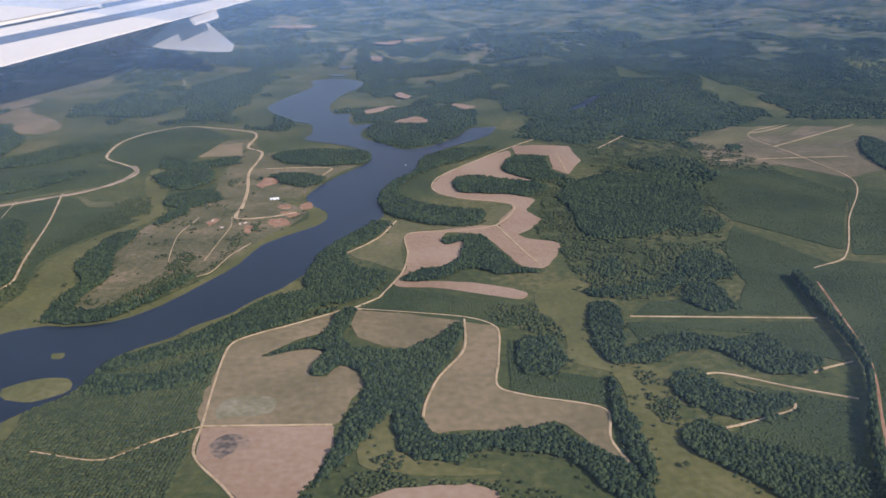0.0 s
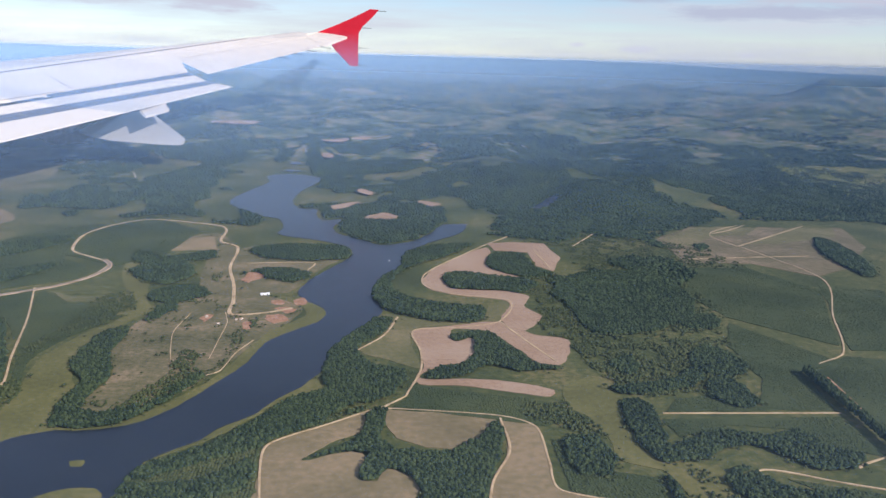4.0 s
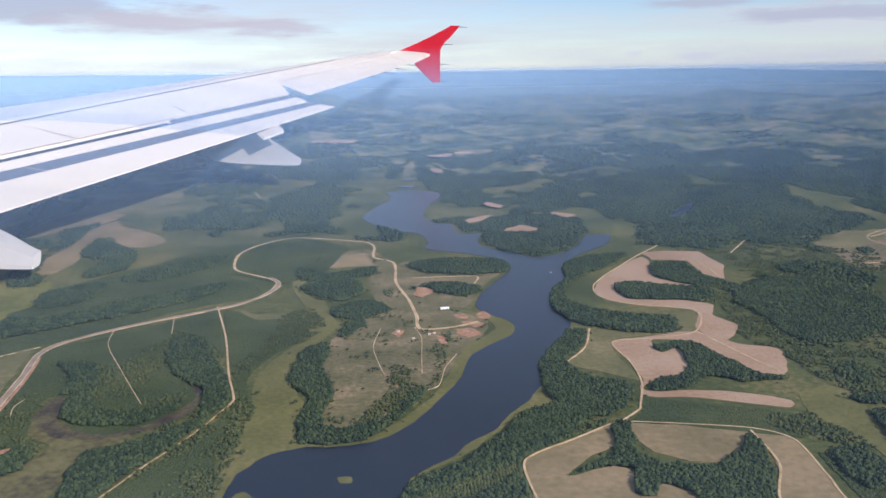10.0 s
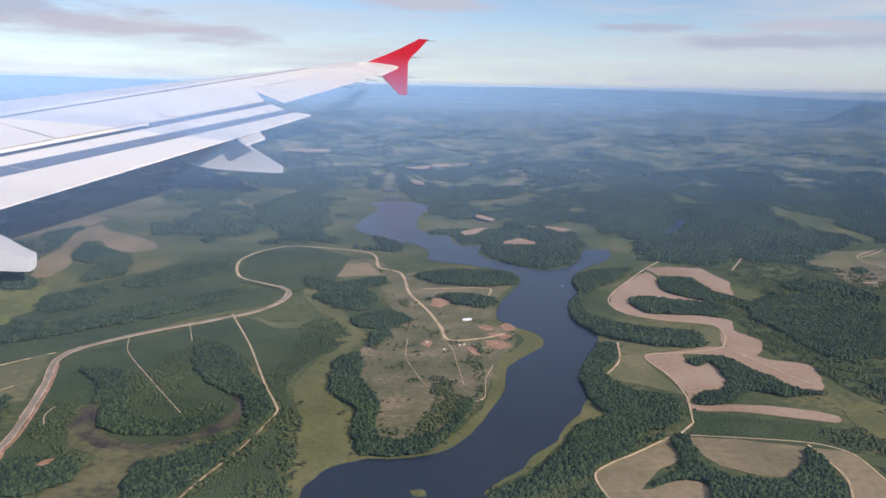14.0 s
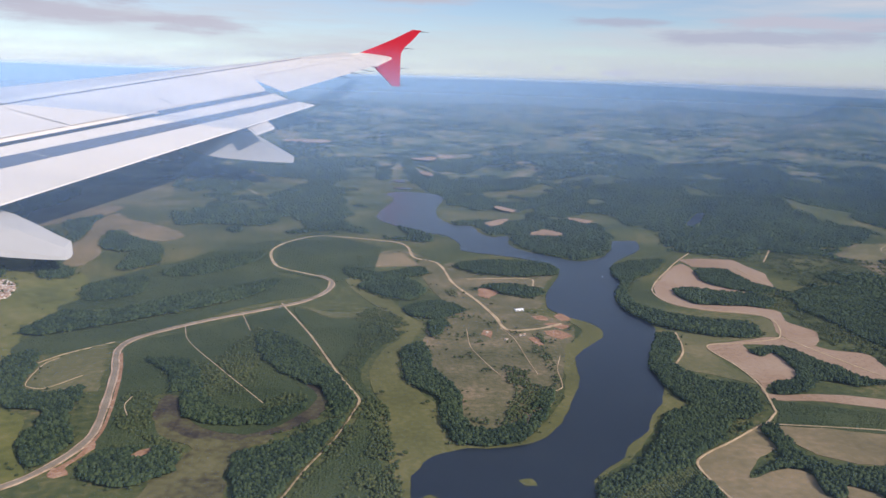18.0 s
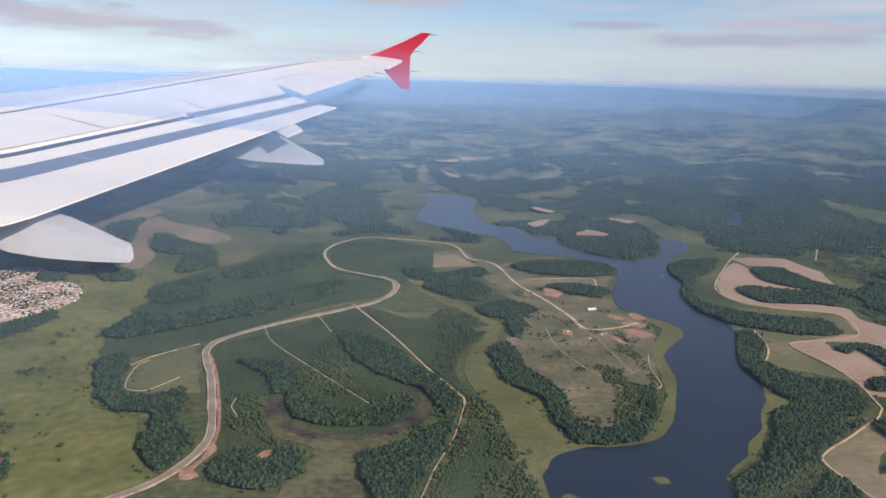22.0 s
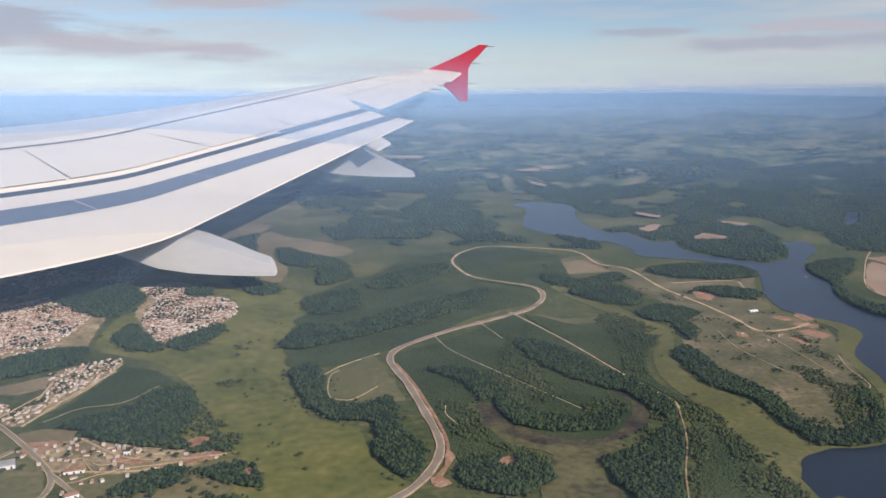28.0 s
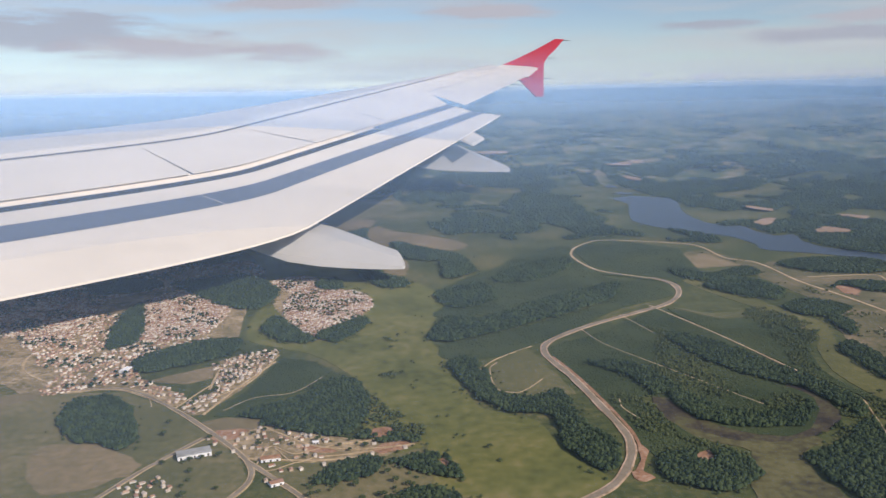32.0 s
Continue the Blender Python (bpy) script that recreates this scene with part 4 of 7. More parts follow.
patch("clay_patch", [(-293.8, 251.8), (-290.9, 248.2), (-292.5, 243.2), (-294.6, 246.7)], M_CLAY, 0.1264, "bare red clay scar", "clearing", 2.2)
patch("town_ground", [(-561, 545), (-438, 516), (-407, 526), (-375, 371), (-383, 363), (-401, 330), (-377, 303), (-378.2, 295.3), (-405, 313), (-428, 307), (-447, 322), (-495, 351), (-605, 533)], M_DUST, 0.0200, "dusty town ground with worn grass", "ground")
patch("town_ground", [(-383, 477), (-364, 492), (-343, 453), (-325, 433), (-327, 401), (-340, 365), (-363, 405)], M_DUST, 0.0212, "dusty town ground with worn grass", "ground")
patch("town_ground", [(-360.7, 269.5), (-344.3, 278.1), (-322.8, 267), (-300, 263.4), (-312.1, 252.3), (-339.4, 252), (-347.6, 254.6)], M_DUST, 0.0224, "dusty town ground with worn grass", "ground")
patch("town_ground", [(-376.1, 294.1), (-369, 310), (-376, 340), (-356, 353), (-357, 324), (-368.5, 287.4)], M_DUST, 0.0236, "dusty town ground with worn grass", "ground")
patch("marsh", [(-12.5, 212.8), (-17.2, 199.1), (-20.3, 188.1), (-19.5, 166.3), (13.2, 163.5), (-4.6, 169.9), (-12.2, 177.2), (-14.6, 187.6), (-12.2, 201.7)], M_MARSH, 0.0532, "pale olive reed marsh along the water", "marsh")
patch("burnt_patch", [(-57.5, 178.1), (-53.2, 180.6), (-47.6, 178.7), (-48.5, 175), (-52.2, 173.5), (-54.3, 170.3), (-56.8, 171.7)], M_BURNT, 0.0970, "dark burnt patch on a bare field", "burnt ground", 2.2)
patch("straw_patch", [(-62.1, 193.7), (-56, 200.2), (-47.1, 200), (-45.1, 194.2), (-50.2, 189.2), (-54.3, 188.3), (-60.5, 188.3)], M_PALE, 0.1000, "pale straw patch on a stubble field", "straw", 2.2)
patch("clay_patch", [(-360.9, 271.6), (-357.2, 275.5), (-350.2, 274.2), (-352.4, 269), (-357.7, 267.3)], M_CLAY, 0.1276, "bare red clay scar", "clearing", 2.2)
patch("clay_patch", [(-331, 261.7), (-322, 259.2), (-323.2, 256.3), (-329.6, 257.8)], M_CLAY, 0.1288, "bare red clay scar", "clearing", 2.2)
patch("clay_patch", [(-311.1, 260.3), (-303.2, 261.7), (-303.9, 258), (-309.3, 256.5)], M_CLAY, 0.1300, "bare red clay scar", "clearing", 2.2)
patch("stubble_field", [(-348, 271.5), (-347.2, 271.8), (-341.1, 274), (-340.3, 274.3), (-339.9, 273.7), (-336.3, 268.5), (-335.9, 267.9), (-336.6, 267.5), (-342.6, 264.8), (-343.4, 264.4), (-343.9, 265.1), (-347.5, 270.8)], M_TAN, 0.0752, "tan stubble field with fine furrows", "field")
patch("stubble_field", [(-440, 308), (-438.9, 308.7), (-430.1, 314.3), (-429, 315), (-428.8, 314.1), (-427.2, 306.9), (-427, 306), (-427.8, 305.2), (-434.6, 299.2), (-435.5, 298.5), (-436, 299.4), (-439.6, 307)], M_TAN, 0.0764, "tan stubble field with fine furrows", "field")
patch("stubble_field", [(-407.8, 264), (-392.5, 267.1), (-375.8, 253.3), (-380, 241.8), (-394.4, 236.2)], M_TAN, 0.0752, "tan stubble field beside a road", "field", 1.5)
patch("bog", [(-226.3, 273.6), (-223.4, 259.8), (-212, 253.5), (-212.3, 242), (-218.3, 226.6), (-223.9, 211.9), (-202.7, 209.8), (-198.1, 224.5), (-198.7, 235.8), (-198.3, 244.7), (-187.5, 256), (-195.3, 263.4), (-210.3, 264.9), (-220.7, 277)], M_BOG, 0.0900, "dark brown peat bog with olive sedge", "bog", 2.2)
patch("mud", [(-226, 290.1), (-225.2, 273.4), (-220.9, 266.1), (-210.4, 257.6), (-197.1, 256.6), (-184.7, 262.2), (-175.2, 272.1), (-172.7, 284.3), (-175.6, 297.2), (-181.1, 298.9), (-179.4, 282.1), (-184.2, 270), (-194.9, 264.6), (-206.9, 266.7), (-215.7, 273.3), (-220.7, 285.1), (-219.8, 296.1)], M_MUD, 0.0940, "dark reddish mud at the edge of a bog", "mud", 2.2)
patch("pasture", [(-453, 311), (-447.7, 310.9), (-405.3, 310.1), (-400, 310), (-398, 308.4), (-381.7, 296), (-379.7, 294.4), (-377.8, 292.1), (-363, 273.9), (-361.2, 271.6), (-359.9, 270), (-349.8, 257), (-348.5, 255.4), (-348, 254.2), (-344.1, 244.4), (-343.6, 243.2), (-343.7, 240.8), (-344.8, 221.3), (-344.9, 218.9), (-350.9, 219.2), (-398.7, 222), (-404.7, 222.3), (-409.5, 231.2), (-448.2, 302.1)], M_OLIVE, 0.0412, "dry olive pasture with worn patches", "pasture")
patch("pasture", [(-344.5, 250.9), (-342.8, 250.9), (-328.9, 251.2), (-327.2, 251.2), (-325.7, 251.3), (-313.6, 252.2), (-312.1, 252.3), (-310.6, 253), (-298.3, 258.7), (-296.8, 259.4), (-296.7, 257.3), (-295.5, 240.7), (-295.4, 238.6), (-296.3, 236.4), (-303.7, 218.8), (-304.6, 216.6), (-306.3, 216.7), (-319.7, 217.5), (-321.4, 217.6), (-322, 218.8), (-326.5, 228.8), (-327.1, 230), (-328.8, 232.1), (-342.8, 248.8)], M_OLIVE, 0.0424, "dry olive pasture with worn patches", "pasture")
patch("clay_patch", [(-243.9, 286.4), (-240.2, 269.9), (-239.5, 258.6), (-241.5, 245.7), (-245, 236.4), (-243, 236.9), (-238.2, 250.3), (-237, 261.1), (-237.6, 277.1), (-240.2, 289)], M_CLAY, 0.1312, "bare red clay scar", "clearing", 2.2)
ribbon("track", [(-361.6, 290.2), (-354, 301), (-342, 305), (-334, 320)], 0.33, M_DIRT, 0.165, "narrow pale dirt farm track", "track")
ribbon("road", [(-271.4, 214.7), (-260.6, 224.6), (-251.4, 232.8), (-246.1, 241.3), (-242, 252), (-240.6, 263.4), (-243.6, 287.8), (-248, 315), (-253, 338), (-252, 350), (-246, 360), (-228, 378), (-207, 394), (-187, 410), (-176, 429), (-173, 450), (-180, 465)], 1.8, M_ASPHALT, 0.20, "winding grey asphalt highway with pale shoulders", shoulder=(1.55, M_BANK))
ribbon("road", [(-174, 442), (-175, 457), (-185, 467), (-203, 485), (-210, 515), (-210, 536), (-203, 558), (-187, 579), (-175, 580), (-133, 561), (-126, 546), (-124, 512), (-112, 497), (-109, 447), (-102, 412), (-98, 383), (-96, 363), (-81, 365), (-70, 372)], 1.6, M_DIRT, 0.175, "wide pale dirt road along the ridge")
ribbon("track", [(-196, 407), (-181, 358), (-169, 310), (-162, 285.9), (-162.6, 281)], 0.8, M_DIRT, 0.165, "narrow pale dirt farm track", "track")
ribbon("track", [(-162.6, 281), (-169.3, 257.1), (-177.9, 235.6), (-183.2, 219.8), (-188.9, 204.7)], 0.5, M_DUST, 0.16, "narrow overgrown farm track", "track")
ribbon("embankment", [(-244.4, 236), (-240.2, 247), (-238.6, 263.4), (-241.4, 287.8), (-246, 315), (-251, 336)], 1.1, M_CLAY, 0.17, "bare pinkish road embankment", "embankment")
ribbon("track", [(-213, 393), (-206, 364)], 0.33, M_DIRT, 0.165, "narrow pale dirt farm track", "track")
ribbon("track", [(-234, 372), (-229, 351), (-212, 318), (-193.4, 283.7)], 0.33, M_DIRT, 0.165, "narrow pale dirt farm track", "track")
ribbon("track", [(-257, 350), (-272, 335), (-279, 323)], 0.33, M_DIRT, 0.165, "narrow pale dirt farm track", "track")
ribbon("track", [(-272, 331), (-275, 325), (-274, 303), (-267.2, 299.7), (-258, 312)], 0.33, M_DIRT, 0.165, "narrow pale dirt farm track", "track")
ribbon("track", [(-23.3, 269), (-16.3, 293.4), (-15, 314), (-16, 339), (5, 343), (23, 351), (33, 383), (7, 395), (-6, 411), (-3, 436), (28, 488), (42, 509), (68, 544)], 0.7, M_DIRT, 0.165, "narrow pale dirt farm track", "track")
ribbon("track", [(23, 351), (31, 321), (37.3, 299.5)], 0.85, M_DIRT, 0.165, "narrow pale dirt farm track", "track")
ribbon("track", [(-23.3, 269), (-32.5, 258.8), (-32.9, 259.5), (-48.2, 248.2), (-65.8, 235), (-67.3, 224.4), (-63.2, 185.1), (-61.5, 171.7), (-50.9, 158.6), (-40.8, 145.6)], 0.7, M_DIRT, 0.165, "narrow pale dirt farm track", "track")
ribbon("track", [(-32.9, 259.5), (-11, 255.7), (6.1, 251.9), (13.4, 247.8), (17.1, 241.9), (15.8, 219.5), (14.9, 204.3), (23.8, 199.1), (42.4, 192.1), (41.3, 177.2), (44.2, 166.1)], 0.7, M_DIRT, 0.165, "narrow pale dirt farm track", "track")
ribbon("track", [(-63.1, 184.8), (-29.4, 185.2)], 0.7, M_DIRT, 0.165, "narrow pale dirt farm track", "track")
ribbon("track", [(-63.1, 184.8), (-73.3, 177.9), (-83.1, 170), (-102.3, 173.7)], 0.33, M_DIRT, 0.165, "narrow pale dirt farm track", "track")
ribbon("track", [(61.8, 251.6), (123.2, 249.4)], 0.7, M_DIRT, 0.165, "narrow pale dirt farm track", "track")
ribbon("track", [(69.9, 208.7), (78.6, 211.9), (96.5, 203.4), (112.2, 196.7)], 0.7, M_DIRT, 0.165, "narrow pale dirt farm track", "track")
ribbon("track", [(71.6, 182.7), (79.1, 185.3), (92.4, 191.4), (94.1, 194.3)], 0.7, M_DIRT, 0.165, "narrow pale dirt farm track", "track")
ribbon("track", [(120.8, 218.4), (110.7, 214.3), (106.2, 211.6)], 0.7, M_DIRT, 0.165, "narrow pale dirt farm track", "track")
ribbon("track", [(141.6, 295), (159, 307), (183, 355), (217, 423), (211, 482), (203, 543), (270, 597)], 0.7, M_DIRT, 0.165, "narrow pale dirt farm track", "track")
ribbon("track", [(206, 505), (256, 547), (327, 606)], 0.85, M_DIRT, 0.165, "narrow pale dirt farm track", "track")
ribbon("track", [(137, 281), (132, 250), (125.5, 217), (112, 183), (100.5, 154)], 0.8, M_CLAY, 0.165, "reddish earth track along a windbreak", "track")
ribbon("track", [(206, 545), (222, 556), (281, 611)], 0.85, M_DIRT, 0.165, "narrow pale dirt farm track", "track")
ribbon("track", [(157, 469), (205, 475), (239, 478)], 0.85, M_DIRT, 0.165, "narrow pale dirt farm track", "track")
ribbon("track", [(96, 504), (120, 542)], 0.85, M_DIRT, 0.165, "narrow pale dirt farm track", "track")
ribbon("track", [(68, 491), (68, 445)], 0.85, M_DIRT, 0.165, "narrow pale dirt farm track", "track")
ribbon("track", [(6.4, 250), (5.6, 227.6), (-2, 210.1), (-5.4, 196.1), (-6.1, 187.6)], 0.7, M_DIRT, 0.165, "narrow pale dirt farm track", "track")
ribbon("track", [(-22, 358), (-29, 333), (-40, 315)], 0.85, M_DIRT, 0.165, "narrow pale dirt farm track", "track")
ribbon("track", [(-295, 872), (-259, 824), (-240, 768)], 0.85, M_DIRT, 0.165, "narrow pale dirt farm track", "track")
ribbon("track", [(-101, 457), (-65, 458), (-67, 441)], 0.85, M_DIRT, 0.165, "narrow pale dirt farm track", "track")
ribbon("road", [(-425, 312), (-401, 313), (-380.1, 295.4), (-359.5, 271.5), (-347.9, 256.1), (-343.6, 247.4), (-342.9, 239.9), (-346.2, 229.7)], 1.1, M_ASPHALT, 0.185, "grey town road with dusty edges", shoulder=(1.6, M_DIRT))
ribbon("road", [(-345.6, 252.4), (-336, 241.1), (-327.1, 230), (-323.1, 220.2)], 1.1, M_ASPHALT, 0.185, "grey town road with dusty edges", shoulder=(1.6, M_DIRT))
ribbon("road", [(-361.9, 269.2), (-372.1, 249.9), (-378.9, 233.1)], 1.1, M_ASPHALT, 0.185, "grey town road with dusty edges", shoulder=(1.6, M_DIRT))
ribbon("track", [(-428, 320), (-440, 330), (-448, 340), (-452, 355), (-447, 365)], 0.85, M_DIRT, 0.165, "narrow pale dirt farm track", "track")
ribbon("track", [(-345.6, 276), (-328.6, 261.5), (-315.7, 258.7), (-300.8, 260.8)], 0.7, M_DIRT, 0.165, "narrow pale dirt farm track", "track")
ribbon("track", [(-410, 382), (-423, 455)], 0.85, M_DIRT, 0.165, "narrow pale dirt farm track", "track")
ribbon("track", [(-346, 254.5), (-327.3, 252.2), (-312.2, 253.8)], 0.7, M_DIRT, 0.165, "narrow pale dirt farm track", "track")
ribbon("track", [(-367.1, 287.3), (-362, 310), (-354, 339)], 0.7, M_DIRT, 0.165, "narrow pale dirt farm track", "track")
ribbon("track", [(-371, 310), (-373, 334)], 0.85, M_DIRT, 0.165, "narrow pale dirt farm track", "track")
ribbon("track", [(-99, 366), (-96, 351), (-96, 329), (-96, 307)], 0.33, M_DIRT, 0.165, "narrow pale dirt farm track", "track")
ribbon("track", [(-114, 365), (-116, 340), (-113, 320), (-110, 306)], 0.33, M_DIRT, 0.165, "narrow pale dirt farm track", "track")
ribbon("track", [(-82, 328), (-87, 313), (-90.1, 294.3), (-94.2, 290.1)], 0.33, M_DIRT, 0.165, "narrow pale dirt farm track", "track")
ribbon("track", [(-102.4, 275.2), (-107.7, 268.3), (-110.5, 260.9)], 0.33, M_DIRT, 0.165, "narrow pale dirt farm track", "track")
ribbon("track", [(-236.4, 291.2), (-237, 284), (-233.9, 274.8)], 0.33, M_DIRT, 0.165, "narrow pale dirt farm track", "track")
ribbon("track", [(-342.9, 250.8), (-341.3, 262.2), (-334.1, 256.8), (-328.8, 258.9), (-323.4, 261.9), (-315.2, 263.9), (-307.6, 266.9)], 0.33, M_DIRT, 0.165, "narrow pale dirt farm track", "track")
ribbon("track", [(-339.9, 260.9), (-332.7, 251), (-327.7, 254.1), (-318.4, 255.6), (-306.7, 259.4)], 0.33, M_DIRT, 0.165, "narrow pale dirt farm track", "track")
ribbon("track", [(-349, 255.8), (-339.8, 246.5), (-332.7, 251)], 0.33, M_DIRT, 0.165, "narrow pale dirt farm track", "track")
ribbon("track", [(-377.9, 293.1), (-374, 307), (-371, 321), (-377, 339)], 0.33, M_DIRT, 0.165, "narrow pale dirt farm track", "track")
ribbon("track", [(-369.8, 288.2), (-367, 302), (-359, 316), (-354, 347)], 0.33, M_DIRT, 0.165, "narrow pale dirt farm track", "track")
ribbon("track", [(-406, 331), (-393, 312), (-385.3, 295.1)], 0.33, M_DIRT, 0.165, "narrow pale dirt farm track", "track")
patch("clearing", [(-60, 632), (-41, 652), (-39, 641), (-58, 618)], M_PINK, land_height(-49.5, 635.75) + 1.2, "bare pinkish clearing on a wooded hill", "clearing", 2.0)
patch("clearing", [(-35, 585), (-22, 606), (-12, 595), (-13, 584)], M_PINK, land_height(-20.5, 592.5) + 1.2, "bare pinkish clearing on a wooded hill", "clearing", 2.0)
patch("clearing", [(-38, 706), (-26, 683), (-31, 672), (-41, 691)], M_PINK, land_height(-34, 688) + 1.2, "bare pinkish clearing on a wooded hill", "clearing", 2.0)
patch("clearing", [(8, 647), (24, 633), (17, 623), (7, 635)], M_PINK, land_height(14, 634.5) + 1.2, "bare pinkish clearing on a wooded hill", "clearing", 2.0)
patch("clearing", [(-84, 1040), (-53, 1053), (-61, 1006), (-82, 1015)], M_PINK, land_height(-70, 1028.5) + 1.2, "bare pinkish clearing on a wooded hill", "clearing", 2.0)
patch("clearing", [(-84, 978), (-70, 951), (-70, 914), (-79, 923)], M_PINK, land_height(-75.75, 941.5) + 1.2, "bare pinkish clearing on a wooded hill", "clearing", 2.0)
patch("clearing", [(-46, 1097), (-25, 1102), (-30, 1065), (-50, 1061)], M_PINK, land_height(-37.75, 1081.25) + 1.2, "bare pinkish clearing on a wooded hill", "clearing", 2.0)
patch("clearing", [(-248, 1236), (-190, 1246), (-189, 1196), (-241, 1196)], M_PINK, land_height(-217, 1218.5) + 1.2, "bare pinkish clearing on a wooded hill", "clearing", 2.0)
shrubs([(-432, 748), (-384, 589), (-352, 574), (-334, 493), (-314, 456), (-296, 442), (-294, 398), (-296, 363), (-289, 334), (-280.8, 288.1), (-264.8, 275.5), (-260, 253.2), (-250.4, 234.2), (-267.7, 222.3), (-289.5, 208.5), (-321.7, 210.3), (-316.4, 268.6), (-318, 306), (-340, 345), (-371, 370), (-379, 451), (-412, 562), (-486, 639)], -0.52, "dark sedge and bushes on a wet meadow")
shrubs([(-130, 536), (-110, 488), (-97, 423), (-88, 397), (-72, 383), (-65, 369), (-84, 314), (-99.2, 276), (-113.2, 262.9), (-129.5, 261.5), (-127.5, 292.3), (-136, 322), (-131, 366), (-118, 392), (-122, 435), (-130, 487), (-162, 489), (-156, 517)], -0.36)
wood([(-290, 331), (-282, 337), (-275, 317), (-274, 300), (-264.2, 293.4), (-254.1, 299.9), (-252.2, 287.5), (-251, 272.3), (-245.1, 257.7), (-248.3, 240.2), (-252.8, 243.1), (-258.2, 254.8), (-260.9, 278.8), (-272.6, 281.9), (-280.4, 294.6), (-287, 315)])
wood([(-240, 327), (-226, 326), (-217, 307), (-212.5, 290.5), (-204.6, 277.9), (-186.9, 278.9), (-175.9, 287.8), (-184.3, 269.7), (-197, 259.4), (-207.1, 258.2), (-217.5, 264.9), (-222.1, 282.4), (-225.3, 296.7), (-230, 314)])
wood([(-202, 360), (-190, 355), (-175, 320), (-164.5, 296.7), (-162, 282.2), (-169.7, 271.2), (-172.9, 286.6), (-182, 303), (-191, 313), (-199, 334)])
wood([(-197.2, 245.2), (-188.3, 249.1), (-169.6, 267.7), (-164.4, 271.9), (-172.3, 247.6), (-182.9, 224.6), (-184.6, 213.2), (-191.4, 213.7), (-196.8, 231.6)])
wood([(-236.8, 234.5), (-235.6, 247.2), (-225.9, 250.3), (-216.6, 249.8), (-211.3, 240.7), (-216.4, 229.6), (-225.7, 227.7)])
wood([(-297, 364), (-287, 394), (-274, 391), (-243, 421), (-218, 441), (-201, 452), (-207, 428), (-228, 403), (-264, 374), (-288, 358)])
wood([(-294, 438), (-285, 449), (-270, 460), (-266, 423), (-286, 412)])
wood([(-263, 470), (-245, 501), (-216, 523), (-217, 498), (-236, 470), (-256, 459)])
wood([(-290, 524), (-276, 531), (-274, 489), (-284, 476)])
wood([(-481, 477), (-465, 492), (-440, 479), (-442, 460), (-466, 454)])
wood([(-438, 424), (-436, 435), (-416, 371), (-424, 359), (-433, 390)])
wood([(-430, 478), (-403, 494), (-375, 459), (-374, 423), (-386, 419), (-421, 458)])
wood([(-407, 344), (-399, 358), (-382, 368), (-372, 367), (-374, 347), (-392, 333), (-401, 329)])
wood([(-368, 384), (-365, 402), (-348, 373), (-343, 363), (-356, 364)])
wood([(-343, 369), (-327, 398), (-323, 390), (-333, 362)])
wood([(-356, 470), (-348, 479), (-341, 455), (-350, 453)])
wood([(-466, 575), (-423, 579), (-419, 531), (-449, 530)])
saplings([(-363.3, 286.3), (-362.8, 288.5), (-358.5, 305.8), (-358, 308), (-357.4, 311.6), (-352.6, 340.4), (-352, 344), (-350.7, 343.3), (-340.3, 337.7), (-339, 337), (-337.7, 335.3), (-327.3, 321.7), (-326, 320), (-327.2, 318.7), (-336.8, 308.3), (-338, 307), (-339.2, 305.9), (-348.4, 297.5), (-349.5, 296.4), (-350.4, 295.3), (-357.2, 287), (-358, 285.9), (-358.5, 285.9), (-362.8, 286.3)])
wood([(-354.6, 282.8), (-347.1, 293.1), (-337, 301), (-335, 311), (-326, 317), (-319, 307), (-315.5, 283.6), (-316.9, 274.8), (-322.7, 266.1), (-329.5, 269)])
wood([(-412.9, 302.6), (-400.7, 304.5), (-385.9, 282.4), (-381, 264.3), (-387.2, 261.1), (-403.3, 272.1), (-410.1, 283.6)])
wood([(-326, 237.1), (-319.5, 250.8), (-309, 251.6), (-312.8, 241)])
wood([(-307.4, 250.1), (-293.8, 253.4), (-288.2, 239.4), (-299.8, 243.4)])
wood([(-305.2, 231.3), (-294.1, 233.6), (-286.3, 221.7), (-307.5, 222.9)])
wood([(-316.6, 270.5), (-306.6, 267.8), (-299.2, 263.3), (-301.5, 259.5), (-316.1, 264.4)])
wood([(-143, 338), (-135, 343), (-134, 313), (-128.2, 290.1), (-128.9, 263.7), (-123.1, 257), (-113.5, 261.7), (-105.2, 275.1), (-98.2, 289), (-93.9, 288.8), (-99.8, 273.9), (-113.5, 250.4), (-124.7, 247.1), (-134.4, 250.3), (-136.9, 264), (-136.1, 285.2), (-145, 303)])
wood([(-129, 375), (-122, 384), (-123, 363), (-131, 353)])
wood([(-139, 397), (-124, 409), (-110, 394), (-127, 380), (-137, 387)])
wood([(-159, 443), (-138, 459), (-125, 431), (-135, 413), (-149, 420)])
wood([(-166, 482), (-147, 469), (-124, 483), (-121, 469), (-138, 458), (-159, 455)])
wood([(-103, 491), (-78, 503), (-45, 493), (-47, 468), (-69, 462), (-93, 470)])
wood([(-100, 434), (-82, 444), (-65, 432), (-72, 417), (-88, 425)])
wood([(-18, 458), (-3, 494), (30, 507), (10, 472), (-7, 455), (-19, 432), (-23, 401), (-5, 379), (18, 370), (14, 352), (-4, 351), (-24, 365), (-33, 383), (-30, 415)])
wood([(-36, 352), (-24, 353), (-28, 337), (-40, 317), (-34.6, 298), (-22.2, 291.8), (-25.5, 275.8), (-34, 263.6), (-46.4, 270.7), (-52.2, 286.3), (-53, 308)])
